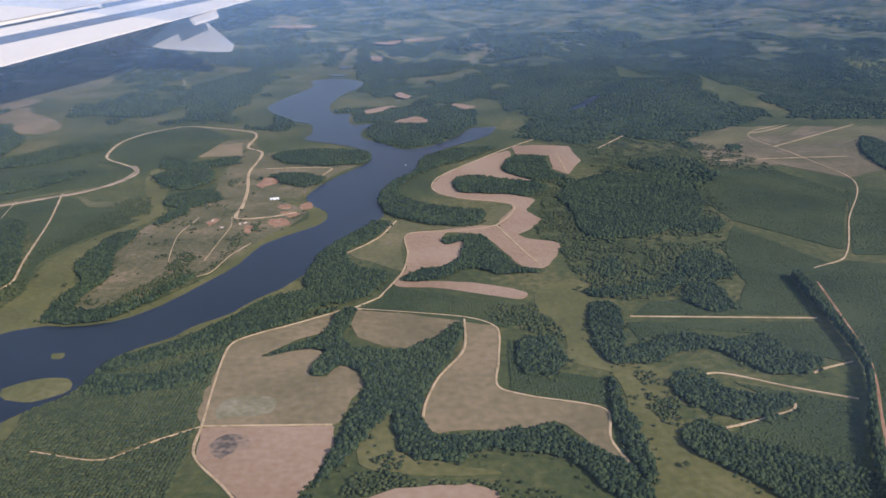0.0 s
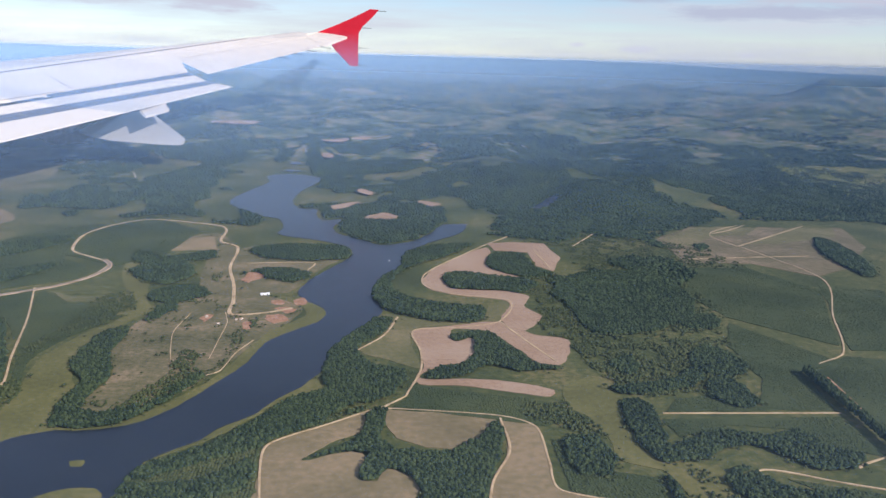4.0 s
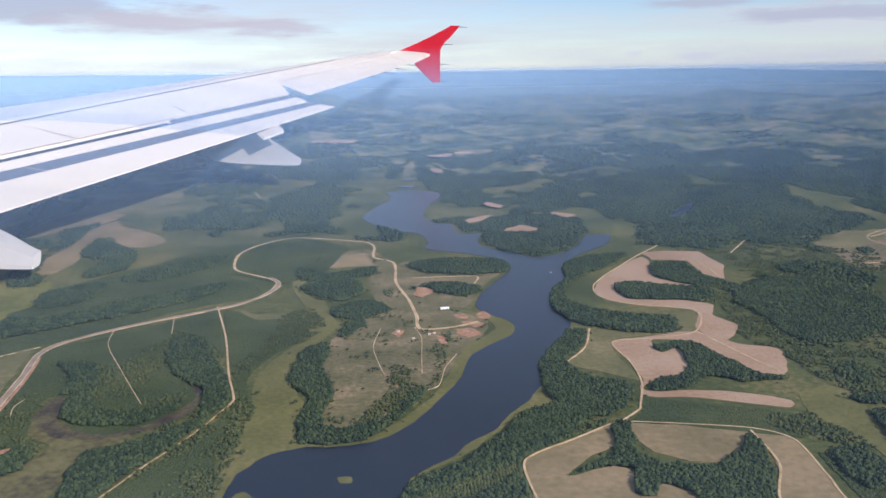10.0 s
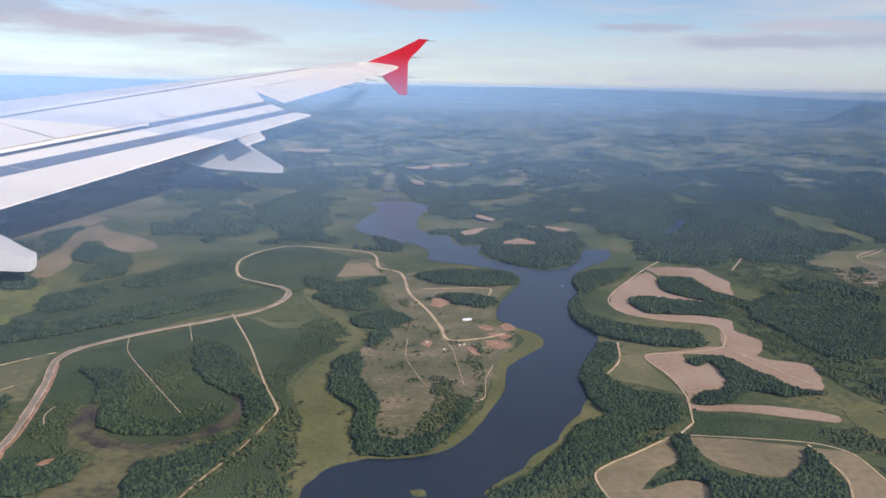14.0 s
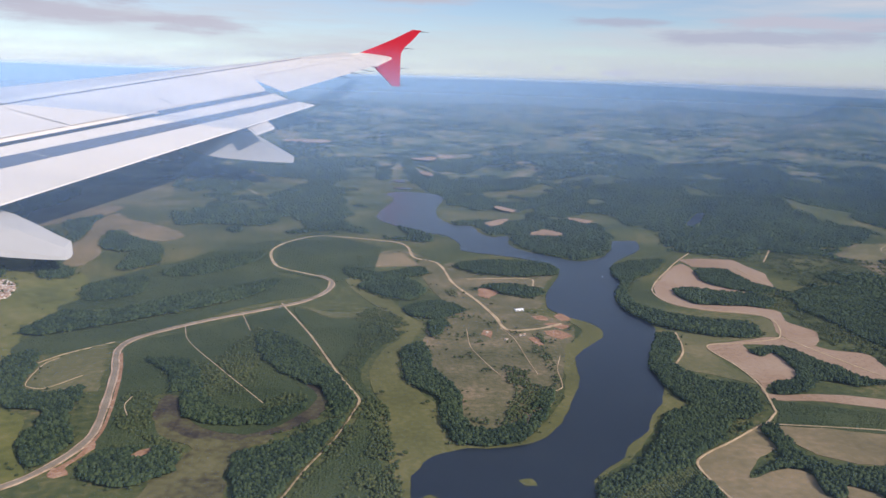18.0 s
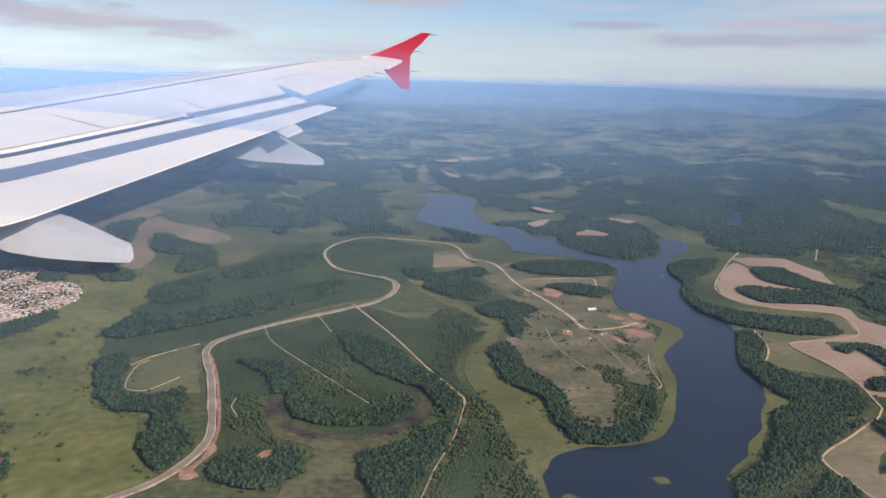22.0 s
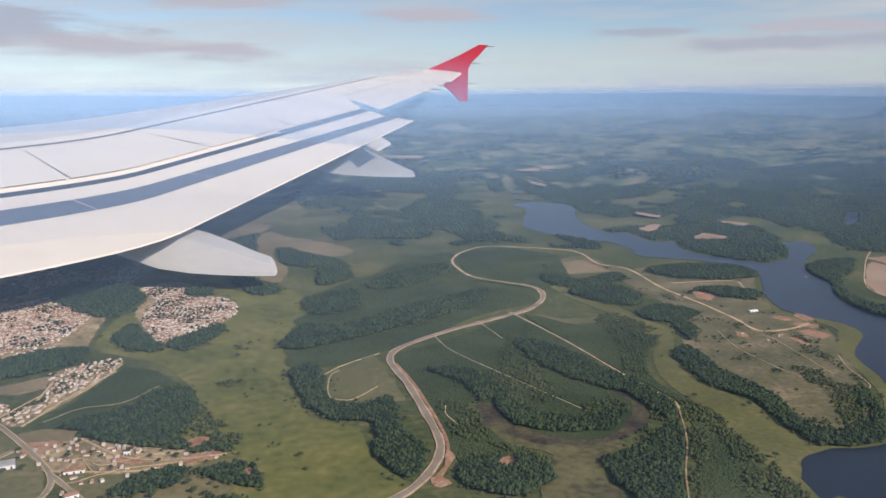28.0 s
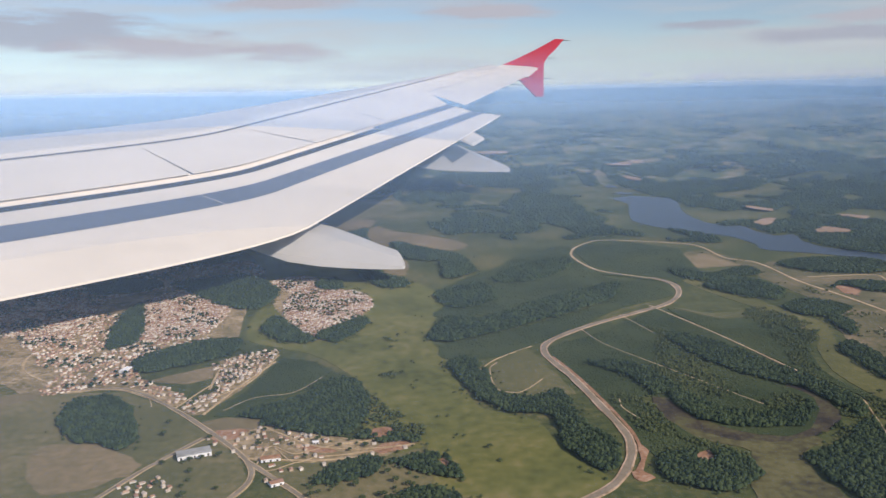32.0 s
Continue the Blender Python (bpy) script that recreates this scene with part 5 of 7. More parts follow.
wood([(-61.1, 268.5), (-50.3, 270.9), (-49.8, 253.6), (-53.8, 241.6), (-76.7, 227.6), (-91.1, 218.6), (-105.5, 211.1), (-97.6, 222.8), (-85, 232.2), (-76.2, 242.7)])
wood([(-69, 249.3), (-53.9, 270.8), (-39.1, 281.3), (-35.8, 270.5), (-47.6, 255.9), (-64.7, 238.4)])
wood([(-2, 330), (14, 335), (21, 318), (28.6, 296.5), (37.8, 292.8), (21.7, 289.3), (9.5, 296.7), (-2.1, 286), (-14.2, 282.5), (-9.7, 294.6), (-0.1, 296.8), (4, 304), (7, 326), (-1, 322)])
wood([(-36.6, 249.6), (-31.6, 248), (-32.9, 234.2), (-25.3, 227.8), (-10.7, 226.8), (-5.2, 236.1), (4.5, 246.4), (4.7, 231.7), (-1, 214.6), (-8.3, 199.9), (-15.6, 189.6), (-20.5, 200.7), (-28.8, 213.9), (-36.2, 208.7), (-39.7, 213.9), (-36.9, 227.2), (-55.6, 221.5), (-40.5, 234)])
wood([(-11.2, 209), (-3.9, 212), (-5, 188.8), (-2.7, 179.3), (12.7, 180), (27.6, 184.3), (34.5, 174.8), (40.5, 170.8), (46.7, 153.9), (38, 154.3), (30.3, 167.3), (12.2, 174.2), (2.2, 168.7), (-8.6, 169.7), (-13, 182.4), (-12.6, 199.5)])
wood([(-33.1, 210.2), (-27, 216), (-13.9, 221.4), (-11.7, 209), (-14, 192.1), (-23.5, 170), (-31.2, 155.5), (-35.8, 144.2), (-30.2, 157.5), (-27.3, 175.4), (-22.7, 204.4), (-26, 213.2)])
wood([(49.8, 259.2), (57, 261.5), (58.9, 249.7), (53.8, 224.9), (57.2, 218.6), (48.9, 218.7), (46.3, 232.8)])
wood([(55, 224.1), (73.7, 236.5), (90.2, 232.2), (100.4, 236.1), (104.6, 224.2), (111.6, 216.8), (106, 211.3), (93, 211.4), (80, 227.6), (56.8, 216.8)])
wood([(63.4, 207.1), (72.1, 212), (79.6, 200.5), (93.9, 197.2), (93.3, 191.3), (78.9, 185.2), (64.3, 195.7)])
wood([(60.1, 180.6), (67.5, 185.9), (72.1, 177.9), (83.2, 170.3), (92.4, 166.7), (100.2, 158.8), (93.3, 137.8), (77.2, 138), (74.6, 151.8), (70.3, 160.8), (59.4, 173)])
wood([(92, 303), (104, 316), (111.6, 296.2), (105.6, 284.5), (90.9, 284.8)])
wood([(85.8, 273.8), (96.4, 281.9), (99, 258.4), (88.6, 256.2), (84, 263.6)])
wood([(51.2, 273.3), (75, 279.4), (88.3, 290.6), (87.7, 279.2), (72.9, 270.9), (52.3, 268.1)])
wood([(57.1, 296), (67, 306), (67, 291), (61.4, 284.1)])
wood([(57, 396), (84, 435), (121, 434), (126, 390), (113, 354), (83, 333), (61, 334), (60, 372)])
wood([(105, 354), (124, 357), (122, 341), (106, 338)])
wood([(23.2, 232.3), (33.9, 233), (35.3, 217.8), (31.1, 210.8), (22.3, 212.3)])
wood([(46.2, 209), (48.6, 200.8), (48.7, 180.7), (48.9, 163.7), (46.5, 159.3), (44.3, 173.1), (43.9, 189)])
wood([(128.7, 284.7), (131.6, 284.7), (123.7, 216.6), (108.7, 180.1), (97.3, 150.6), (93.3, 137.8), (91.6, 137.8), (96.2, 152.2), (107, 180.1), (122.2, 216.6)], "tall dark windbreak of close trees", 0.5, 0.62, 3.2, name="windbreak", category="windbreak", edge=0.4)
wood([(-103.9, 210.3), (-82.2, 213), (-69.9, 222.8), (-69.3, 208.3), (-82.3, 202.7), (-98.6, 200.5)])
wood([(38, 475), (57, 481), (59, 445), (65, 432), (50, 426), (33, 448)])
wood([(6, 430), (28, 435), (52, 415), (41, 396), (6, 403)])
saplings([(-252, 344), (-232, 362), (-205, 390), (-195, 401), (-176, 332), (-190, 357), (-203, 365), (-199, 336), (-192, 316), (-176.9, 293.3), (-177.3, 282.3), (-185.1, 267.6), (-196, 259.7), (-208.1, 263.2), (-214.9, 273.2), (-219, 289.8), (-229.5, 292.7), (-222.7, 263), (-213.7, 251), (-226.3, 251.6), (-236, 248.5), (-245.1, 290.8)])
saplings([(-190, 401), (-173, 382), (-150, 382), (-146, 357), (-157, 331), (-161, 307), (-155.3, 277.6), (-159.2, 260.1), (-156.7, 227.4), (-159.9, 212.8), (-180.6, 214.1), (-172, 241.6), (-160.4, 282.6), (-171, 322)])
saplings([(-294, 397), (-267, 456), (-249, 521), (-209, 563), (-210, 516), (-203, 469), (-189, 454), (-179, 428), (-210, 404), (-241, 366), (-252, 355), (-271, 338), (-290, 336), (-292, 354), (-264, 372), (-218, 415)])
saplings([(-207, 553), (-204.8, 557), (-187.2, 589), (-185, 593), (-180.7, 588.1), (-146.3, 548.9), (-142, 544), (-142.8, 537.3), (-149.2, 483.7), (-150, 477), (-152, 474.4), (-168, 453.6), (-170, 451), (-173.5, 453.5), (-201.5, 473.5), (-205, 476), (-205.2, 483.7), (-206.8, 545.3)])
saplings([(-294, 443), (-292.7, 445.5), (-282.3, 465.5), (-281, 468), (-278, 472.4), (-254, 507.6), (-251, 512), (-247.5, 515.6), (-219.5, 544.4), (-216, 548), (-215.4, 541.6), (-210.6, 490.4), (-210, 484), (-213.4, 482.5), (-240.6, 470.5), (-244, 469), (-245.5, 465.3), (-257.5, 435.7), (-259, 432), (-261.3, 430.9), (-279.7, 422.1), (-282, 421), (-283.2, 423.2), (-292.8, 440.8)])
saplings([(59.8, 246.5), (65.9, 246.5), (114.9, 246.5), (121, 246.5), (120.8, 243.6), (119.1, 220.7), (118.9, 217.8), (117.5, 218.6), (106.6, 224.6), (105.2, 225.4), (104.8, 226.6), (101.4, 236.2), (101, 237.4), (99, 237.8), (82.7, 241.4), (80.7, 241.9), (78.7, 241.1), (62.7, 234.6), (60.7, 233.8), (60.6, 235.1), (59.9, 245.2)])
saplings([(71, 262.7), (72, 262.9), (80.4, 264.8), (81.5, 265), (83.1, 264), (96.3, 256.1), (97.9, 255.1), (99.2, 257.6), (109.2, 277.8), (110.5, 280.3), (110.8, 284), (113.6, 313.3), (114, 317), (115.4, 320), (126.6, 344), (128, 347), (130.3, 342), (148.9, 302.1), (151.2, 297.1), (149, 296), (131.4, 286.8), (129.2, 285.7), (128.6, 282.3), (123.9, 255.3), (123.3, 251.9), (117.3, 252), (69, 252.7), (63, 252.8), (63.8, 253.8), (70.2, 261.7)])
saplings([(79, 185.4), (80.4, 186.1), (92, 191.6), (93.5, 192.3), (92.3, 193.7), (82.8, 204.9), (81.6, 206.3), (84.5, 205), (107.8, 194.9), (110.7, 193.6), (110.2, 192.4), (106.6, 182.4), (106.2, 181.1), (105.4, 179), (99.2, 161.8), (98.4, 159.7), (97.2, 160.8), (87.6, 170), (86.4, 171.2), (85.1, 172.1), (74.2, 179.2), (72.9, 180.1), (73.5, 180.6), (78.4, 184.9)])
saplings([(133.4, 285.6), (135.9, 287.3), (155.5, 301.3), (158, 303), (159.9, 302.4), (175.2, 297.3), (177.1, 296.7), (170.8, 282.3), (120.1, 167.3), (113.8, 152.9), (112.4, 152.6), (100.9, 149.8), (99.5, 149.5), (100.5, 152.6), (108.7, 177.8), (109.7, 181), (111.3, 184.7), (123.9, 214.1), (125.5, 217.8), (126.3, 224.6), (132.6, 278.8)])
saplings([(-18.3, 274.5), (-14.4, 273.6), (17.3, 266.4), (21.2, 265.5), (20.1, 264), (11.4, 251.6), (10.3, 250), (6.4, 250.8), (-24.9, 257.6), (-28.8, 258.4), (-27.8, 260), (-19.4, 272.9)])
saplings([(19.9, 234.4), (20.3, 232.9), (23.4, 220.6), (23.8, 219.1), (24.9, 218.4), (33.4, 212.6), (34.5, 211.9), (35.5, 211.6), (43.5, 208.8), (44.5, 208.4), (44.4, 207), (43.6, 195.7), (43.5, 194.3), (41.8, 194.6), (28.1, 197.2), (26.4, 197.5), (25.6, 198), (19.1, 201.8), (18.3, 202.3), (18.5, 205.5), (19.7, 231.2)])
plantation([(-109.1, 168.3), (-109.4, 170.9), (-112.2, 191.2), (-112.6, 193.8), (-110.9, 194.9), (-97.3, 203.7), (-95.6, 204.8), (-92.9, 204.8), (-71.5, 204.9), (-68.8, 204.9), (-68.4, 202.7), (-65.2, 185.3), (-64.8, 183.1), (-64.6, 181.4), (-63.3, 167.8), (-63.1, 166.1), (-63, 164.1), (-62.5, 147.9), (-62.4, 145.9), (-66, 146.1), (-95.2, 147.3), (-98.9, 147.5), (-99.9, 149.6), (-108.1, 166.2)])
saplings([(-22, 279.3), (-17.6, 277.7), (17.6, 265.2), (22, 263.6), (23.4, 262.4), (34.2, 252.4), (35.5, 251.2), (33.9, 250.4), (21.1, 244.4), (19.5, 243.7), (15.4, 245.1), (-17.2, 256), (-21.3, 257.4), (-21.4, 259.6), (-21.9, 277.1)])
plantation([(-99.6, 218.6), (-98.7, 219.6), (-91.3, 227.2), (-90.4, 228.1), (-88, 230.2), (-68.4, 247.1), (-66, 249.2), (-63.1, 249.6), (-39.7, 253.2), (-36.8, 253.6), (-39.7, 251.6), (-62.7, 235.6), (-65.6, 233.6), (-65.7, 230.9), (-66.4, 209.4), (-66.5, 206.7), (-66.4, 204.6), (-65.9, 188.1), (-65.8, 186), (-70.1, 186.3), (-104.4, 188.4), (-108.7, 188.7), (-107.8, 191.7), (-100.5, 215.6)])
saplings([(208, 411), (210.9, 409.9), (234.1, 401.1), (237, 400), (232.6, 390.9), (197.4, 318.1), (193, 309), (190.1, 309.1), (166.9, 309.9), (164, 310), (168.4, 320.1), (203.6, 400.9)])
saplings([(137, 449), (141.7, 448.8), (179.3, 447.2), (184, 447), (185.9, 442.3), (201.1, 404.7), (203, 400), (198.9, 391.6), (166.1, 324.4), (162, 316), (158.9, 319.9), (134.1, 351.1), (131, 355), (130.6, 358.7), (127.4, 388.3), (127, 392), (128, 397.7), (136, 443.3)])
far_wood([(-96, 993), (-87, 832), (-74, 777), (-90, 672), (-83, 633), (-70, 631), (-63, 590), (-49, 591), (-52, 543), (-39, 520), (-24, 509), (0, 527), (25, 582), (51, 620), (93, 633), (116, 656), (161, 638), (161, 548), (270, 620), (372, 653), (659, 1002), (379, 1098), (155, 1158), (-43, 1113)], "dark wooded hills beyond the lake", -0.22)
far_wood([(-334, 976), (-229, 1060), (-79, 1205), (-114, 941), (-144, 718), (-140, 664), (-180, 601), (-205, 586), (-248, 578), (-282, 610), (-304, 708)], "patches of dark woodland among pastures", -0.02, 2.2, 1.5, 2.1)
far_wood([(-165, 644), (-122, 625), (-102, 563), (-118, 561), (-174, 591)], "patches of dark woodland among pastures", -0.02, 2.2, 1.5, 2.1)
far_wood([(-466, 929), (-424, 894), (-395, 760), (-402, 679), (-426, 714)], "patches of dark woodland among pastures", -0.02, 2.2, 1.5, 2.1)
far_wood([(46, 606), (97, 621), (126, 588), (151, 538), (183, 496), (103, 381), (59, 382), (72, 450), (80, 509), (65, 526), (36, 543)], "patches of dark woodland among pastures", -0.02, 2.2, 1.5, 2.1)
far_wood([(135, 625), (206, 647), (171, 541), (125, 450), (87, 451), (63, 416), (84, 493), (107, 561)], "patches of dark woodland among pastures", -0.02, 2.2, 1.5, 2.1)
far_wood([(52, 628), (70, 606), (48, 570), (66, 536), (92, 515), (118, 550), (150, 528), (166, 560), (204, 600), (186, 668), (120, 668), (88, 650)], "dense dark woods round a small pond", -0.5, 2.0, 1.4, 1.8)
far_wood([(263.5, 816.5), (266.8, 692.9), (358.1, 726.5), (443.5, 745.8), (487.8, 729.3), (375.2, 565.4), (346.4, 587.8), (286.5, 588), (232.8, 599.7), (225.2, 692.2)], "dense dark woods above worn pastures", -0.45, 2.1, 1.45, 1.9)
wood([(273.3, 530.4), (277.5, 508.7), (261.6, 446.9), (247.8, 427.5), (246.2, 454.4), (254.4, 492.2)])
shrubs([(52, 330), (70, 330), (128, 350), (140, 445), (185, 450), (158, 520), (110, 540), (66, 515), (82, 505), (82, 440), (62, 425), (66, 360)], 0.2, "low dark scrub and young trees on a slope", 1.5)
shrubs([(62, 265), (96, 284), (112, 300), (118, 330), (105, 352), (60, 330), (50, 300)], 0.15, "low dark scrub and young trees on a slope", 1.4)
wood([(-342.3, 521.2), (-335, 534.8), (-320.5, 486.2), (-309.3, 473.2), (-309.4, 456.4), (-321.6, 457.7), (-339.2, 500.7)])
wood([(-438.4, 785.6), (-409.4, 743.1), (-393.6, 729.1), (-399, 675.1), (-380, 598), (-354.1, 583.5), (-346, 561), (-366.6, 560), (-389, 587.4), (-407, 647.3), (-405, 675.9)])
wood([(-361.1, 646), (-344.7, 655.2), (-334, 565), (-338, 550), (-347.9, 594.2), (-355.6, 604.5)])
wood([(-321, 590), (-302.1, 568), (-277.5, 536.2), (-294.4, 523.2), (-313, 537.2), (-317, 560)])
wood([(-290, 490), (-279, 524), (-271, 491), (-286, 475)])
wood([(-43.6, 254.9), (-28.6, 258), (-34.9, 246.6)])
shrubs([(-108, 315), (-103, 316), (-98.6, 297.3), (-94.5, 295.5), (-91, 306), (-91, 328), (-87, 360), (-84, 356), (-85, 328), (-89.2, 297), (-96.1, 284.4), (-102.1, 280.5), (-103.9, 273.8), (-113.5, 262.3), (-117.9, 262.9), (-109.4, 284.8)])
shrubs([(-221, 252), (-238.3, 272.8), (-239.5, 296.4), (-229.1, 290.9), (-221.2, 263.6), (-211.6, 247.8), (-213.9, 237.6)])
shrubs([(-208, 351), (-204, 375), (-199, 351), (-199, 317), (-213.7, 295.4), (-222, 312), (-217, 324)])
shrubs([(-162.6, 288.4), (-153.4, 278.2), (-156, 252.5), (-153.6, 227.8), (-156.9, 218.8), (-162.6, 225.2), (-159.3, 252.7)])
shrubs([(-162, 383), (-149, 402), (-140, 374), (-141, 358), (-154, 336), (-158, 322), (-151, 358)])
shrubs([(-319, 306), (-307.3, 285.3), (-296.8, 271.3), (-303.1, 259.8), (-315.4, 276.9)])
shrubs([(18, 261.7), (32.6, 252.1), (37.7, 234.8), (27.5, 239), (13.7, 252.3)])
shrubs([(55, 215.7), (62.3, 205.5), (62.9, 190.3), (57.7, 182.1), (54.6, 193.2)])
shrubs([(-24.3, 157), (-12.4, 172.6), (-3.9, 161.1), (14.4, 160.9), (26.5, 154.1), (24.9, 143), (-22.7, 143.4)])
shrubs([(-54.3, 258.1), (-41.9, 266.4), (-36.2, 256.8), (-56.3, 241.5), (-80.9, 221.6), (-90.3, 215.8), (-87.2, 225.4)])
shrubs([(-159.8, 285.8), (-153.3, 280.6), (-152.6, 252.4), (-151.8, 227.7), (-153.5, 212.9), (-168.2, 213.8), (-162.6, 238.2), (-157.5, 260.6)])
shrubs([(-192.3, 287.1), (-171.8, 290.9), (-160.4, 270.1), (-167.5, 245.2), (-181.4, 224.9), (-189.4, 222.2), (-190, 246.7)])
shrubs([(-156.9, 256.6), (-155.9, 274.5), (-152.8, 240.4), (-155.7, 216.9), (-164.4, 211.5), (-164, 233.9)])
shrubs([(-225, 324), (-204, 324), (-196.8, 294.8), (-212.8, 290.3), (-221.1, 295.7), (-235, 324)])
shrubs([(51, 326), (73, 319), (98, 325), (102.5, 281.2), (71.8, 265.9), (54.9, 271.2), (49, 299.7)])
shrubs([(30, 453), (65, 427), (61, 349), (49, 313), (39, 350), (48, 385)])
shrubs([(29.7, 261.6), (37.7, 234.8), (30.6, 234.9), (21.2, 252.2)])
shrubs([(-157, 395), (-147, 384), (-158, 328), (-168, 304), (-166, 329), (-160, 359)])
patch("pasture", [(382, 820), (467, 887), (499, 897), (509, 779), (438, 669), (392, 670), (400, 720)], M_MEADOW, 0.9, "light green pasture among dark woods", "field", 3.0, drape=True)


def distant_woods():
    """Woods in loose patches over the plain that runs to the ranges."""
    n = 60000
    r = 900 + 2300 * RNG.uniform(0, 1, n) ** 1.3
    a = np.radians(RNG.uniform(-44, 46, n))
    p = np.c_[-150 + r * np.sin(a), r * np.cos(a)]
    keep = np.array([noise.noise((x / 140, y / 230, 12.0)) + 0.6 * noise.noise((x / 45, y / 80, 4.0)) for x, y in p]) > 0.2
    p = clear_of(p[keep])
    base = np.array([land_height(x, y) for x, y in p]) - 0.5
    size = 3.2 + 3.0 * (np.hypot(p[:, 0] + 150, p[:, 1]) - 900) / 2300
    v = crowns("distant_woods", p, 1.0, 3.0, RNG, M_WOOD, sides=5, base=base)
    me = v.data
    co = np.empty(len(me.vertices) * 3, np.float32)
    me.vertices.foreach_get("co", co)
    co = co.reshape(len(p), -1, 3)
    co[:, :, :2] = p[:, None, :] + (co[:, :, :2] - p[:, None, :]) * size[:, None, None]
    me.vertices.foreach_set("co", co.ravel())
    return tagged(v, "far dark woods in patches across the plain", "forest", kind="stuff")


distant_woods()


# ---- houses ----
def house_mesh(w, d, h, roof, hip):
    """Wall box and pitched roof with eaves, as two bmeshes."""
    wall = bmesh.new()
    bmesh.ops.create_cube(wall, size=1, matrix=Matrix.LocRotScale((0, 0, h / 2), None, (w, d, h)))
    top = bmesh.new()
    e = 0.07
    a = [top.verts.new(c) for c in ((-w / 2 - e, -d / 2 - e, h), (w / 2 + e, -d / 2 - e, h), (w / 2 + e, d / 2 + e, h), (-w / 2 - e, d / 2 + e, h))]
    b = [top.verts.new(c) for c in ((-w / 2 * hip, 0, h + roof), (w / 2 * hip, 0, h + roof))]
    for f in ((a[0], a[1], b[1], b[0]), (a[2], a[3], b[0], b[1]), (a[1], a[2], b[1]), (a[3], a[0], b[0]), (a[3], a[2], a[1], a[0])):
        top.faces.new(f)
    return wall, top


def joined_houses(name, p, label, rng, size=1.0):
    """Far or crowded houses: walls and roofs in two meshes under one thing."""
    root = tagged(new(name), label, "houses", kind="stuff")
    box = np.array([(-1, -1, 0), (1, -1, 0), (1, 1, 0), (-1, 1, 0), (-1, -1, 1), (1, -1, 1), (1, 1, 1), (-1, 1, 1)], float) * (0.5, 0.5, 1)
    box_f = np.array([(0, 1, 5), (0, 5, 4), (1, 2, 6), (1, 6, 5), (2, 3, 7), (2, 7, 6), (3, 0, 4), (3, 4, 7), (4, 5, 6), (4, 6, 7)])
    roof = np.array([(-.56, -.56, 1), (.56, -.56, 1), (.56, .56, 1), (-.56, .56, 1), (-.5, 0, 1.45), (.5, 0, 1.45)])
    roof_f = np.array([(0, 1, 5), (0, 5, 4), (2, 3, 4), (2, 4, 5), (1, 2, 5), (3, 0, 4)])
    n = len(p)
    w, d, h = rng.uniform(0.7, 1.35, n) * size, rng.uniform(0.6, 1.0, n) * size, rng.uniform(0.35, 0.75, n) * size
    turn = np.array([0.5 * round(2.5 * noise.noise((x * 0.02, y * 0.02, 4.0))) for x, y in p]) + rng.normal(0.3, 0.12, n)
    c, s = np.cos(turn)[:, None], np.sin(turn)[:, None]
    lift_up = np.array([max(0.0, land_height(x, y) - 0.1) for x, y in p])
    for nm, v, f, m in (("walls", box, box_f, M_WALLS), ("roofs", roof, roof_f, M_ROOFS)):
        x, y = v[None, :, 0] * w[:, None], v[None, :, 1] * d[:, None]
        V = np.stack((p[:, 0:1] + c * x - s * y, p[:, 1:2] + s * x + c * y, v[None, :, 2] * h[:, None] + lift_up[:, None] + 0 * x), -1)
        ob = raw(nm, V.reshape(-1, 3), (f[None] + (np.arange(n) * len(v))[:, None, None]).reshape(-1, 3), m)
        ob.parent = root
    return root


def town(pts, label, spacing=1.2, keep=0.88, size=0.9):
    poly = spline(pts)
    p = scatter(poly, spacing, RNG, rows=0.45)
    p = p[RNG.uniform(0, 1, len(p)) < keep]
    trees = clear_of(scatter(poly, spacing * 1.7, RNG))
    trees = trees[np.array([noise.noise((x / 14, y / 14, 3.0)) + 0.5 * noise.noise((x / 5, y / 5, 1.0)) for x, y in trees]) > 0.08] if len(trees) else trees
    if len(trees):
        tagged(crowns("garden_trees", trees, 0.8 * size, 1.1 * size, RNG, M_WOOD, even=0.4), "dark green trees among the houses", "trees", kind="stuff")
    return joined_houses("town_houses", p, label, RNG, size)


town([(-581, 585), (-546, 590), (-495, 554), (-453, 523), (-428, 482), (-436, 467), (-455, 447), (-455, 414), (-469, 415), (-466, 387), (-477, 380), (-502, 382), (-609, 569)], "crowded small houses with red and white roofs")
town([(-437, 428), (-424, 465), (-400, 453), (-390, 423), (-390, 380), (-397, 373), (-416, 370)], "crowded small houses with red and white roofs")
town([(-437, 513), (-413, 535), (-390, 507), (-397, 493), (-429, 497)], "crowded small houses with red and white roofs")
town([(-381, 477), (-365, 489), (-352, 463), (-330, 445), (-323, 422), (-327, 403), (-336, 388), (-340, 367), (-349, 378), (-362, 405), (-366, 426), (-367, 449)], "crowded small houses with red and white roofs")
town([(-425, 345), (-417, 365), (-396, 371), (-385, 370), (-402, 330), (-377, 304), (-378.8, 297.3), (-395, 312), (-406, 318), (-427, 308), (-431, 319)], "scattered small houses with red and white roofs", 2.0, 0.6, 1.1)
town([(-465, 385), (-455, 412), (-433, 410), (-427, 360), (-426, 332), (-442, 340)], "scattered small houses with red and white roofs", 2.0, 0.6, 1.1)
town([(-487, 815), (-460, 867), (-435, 793), (-444, 733), (-463, 713)], "crowded small houses with red and white roofs", 2.6, 0.8, 1.7)
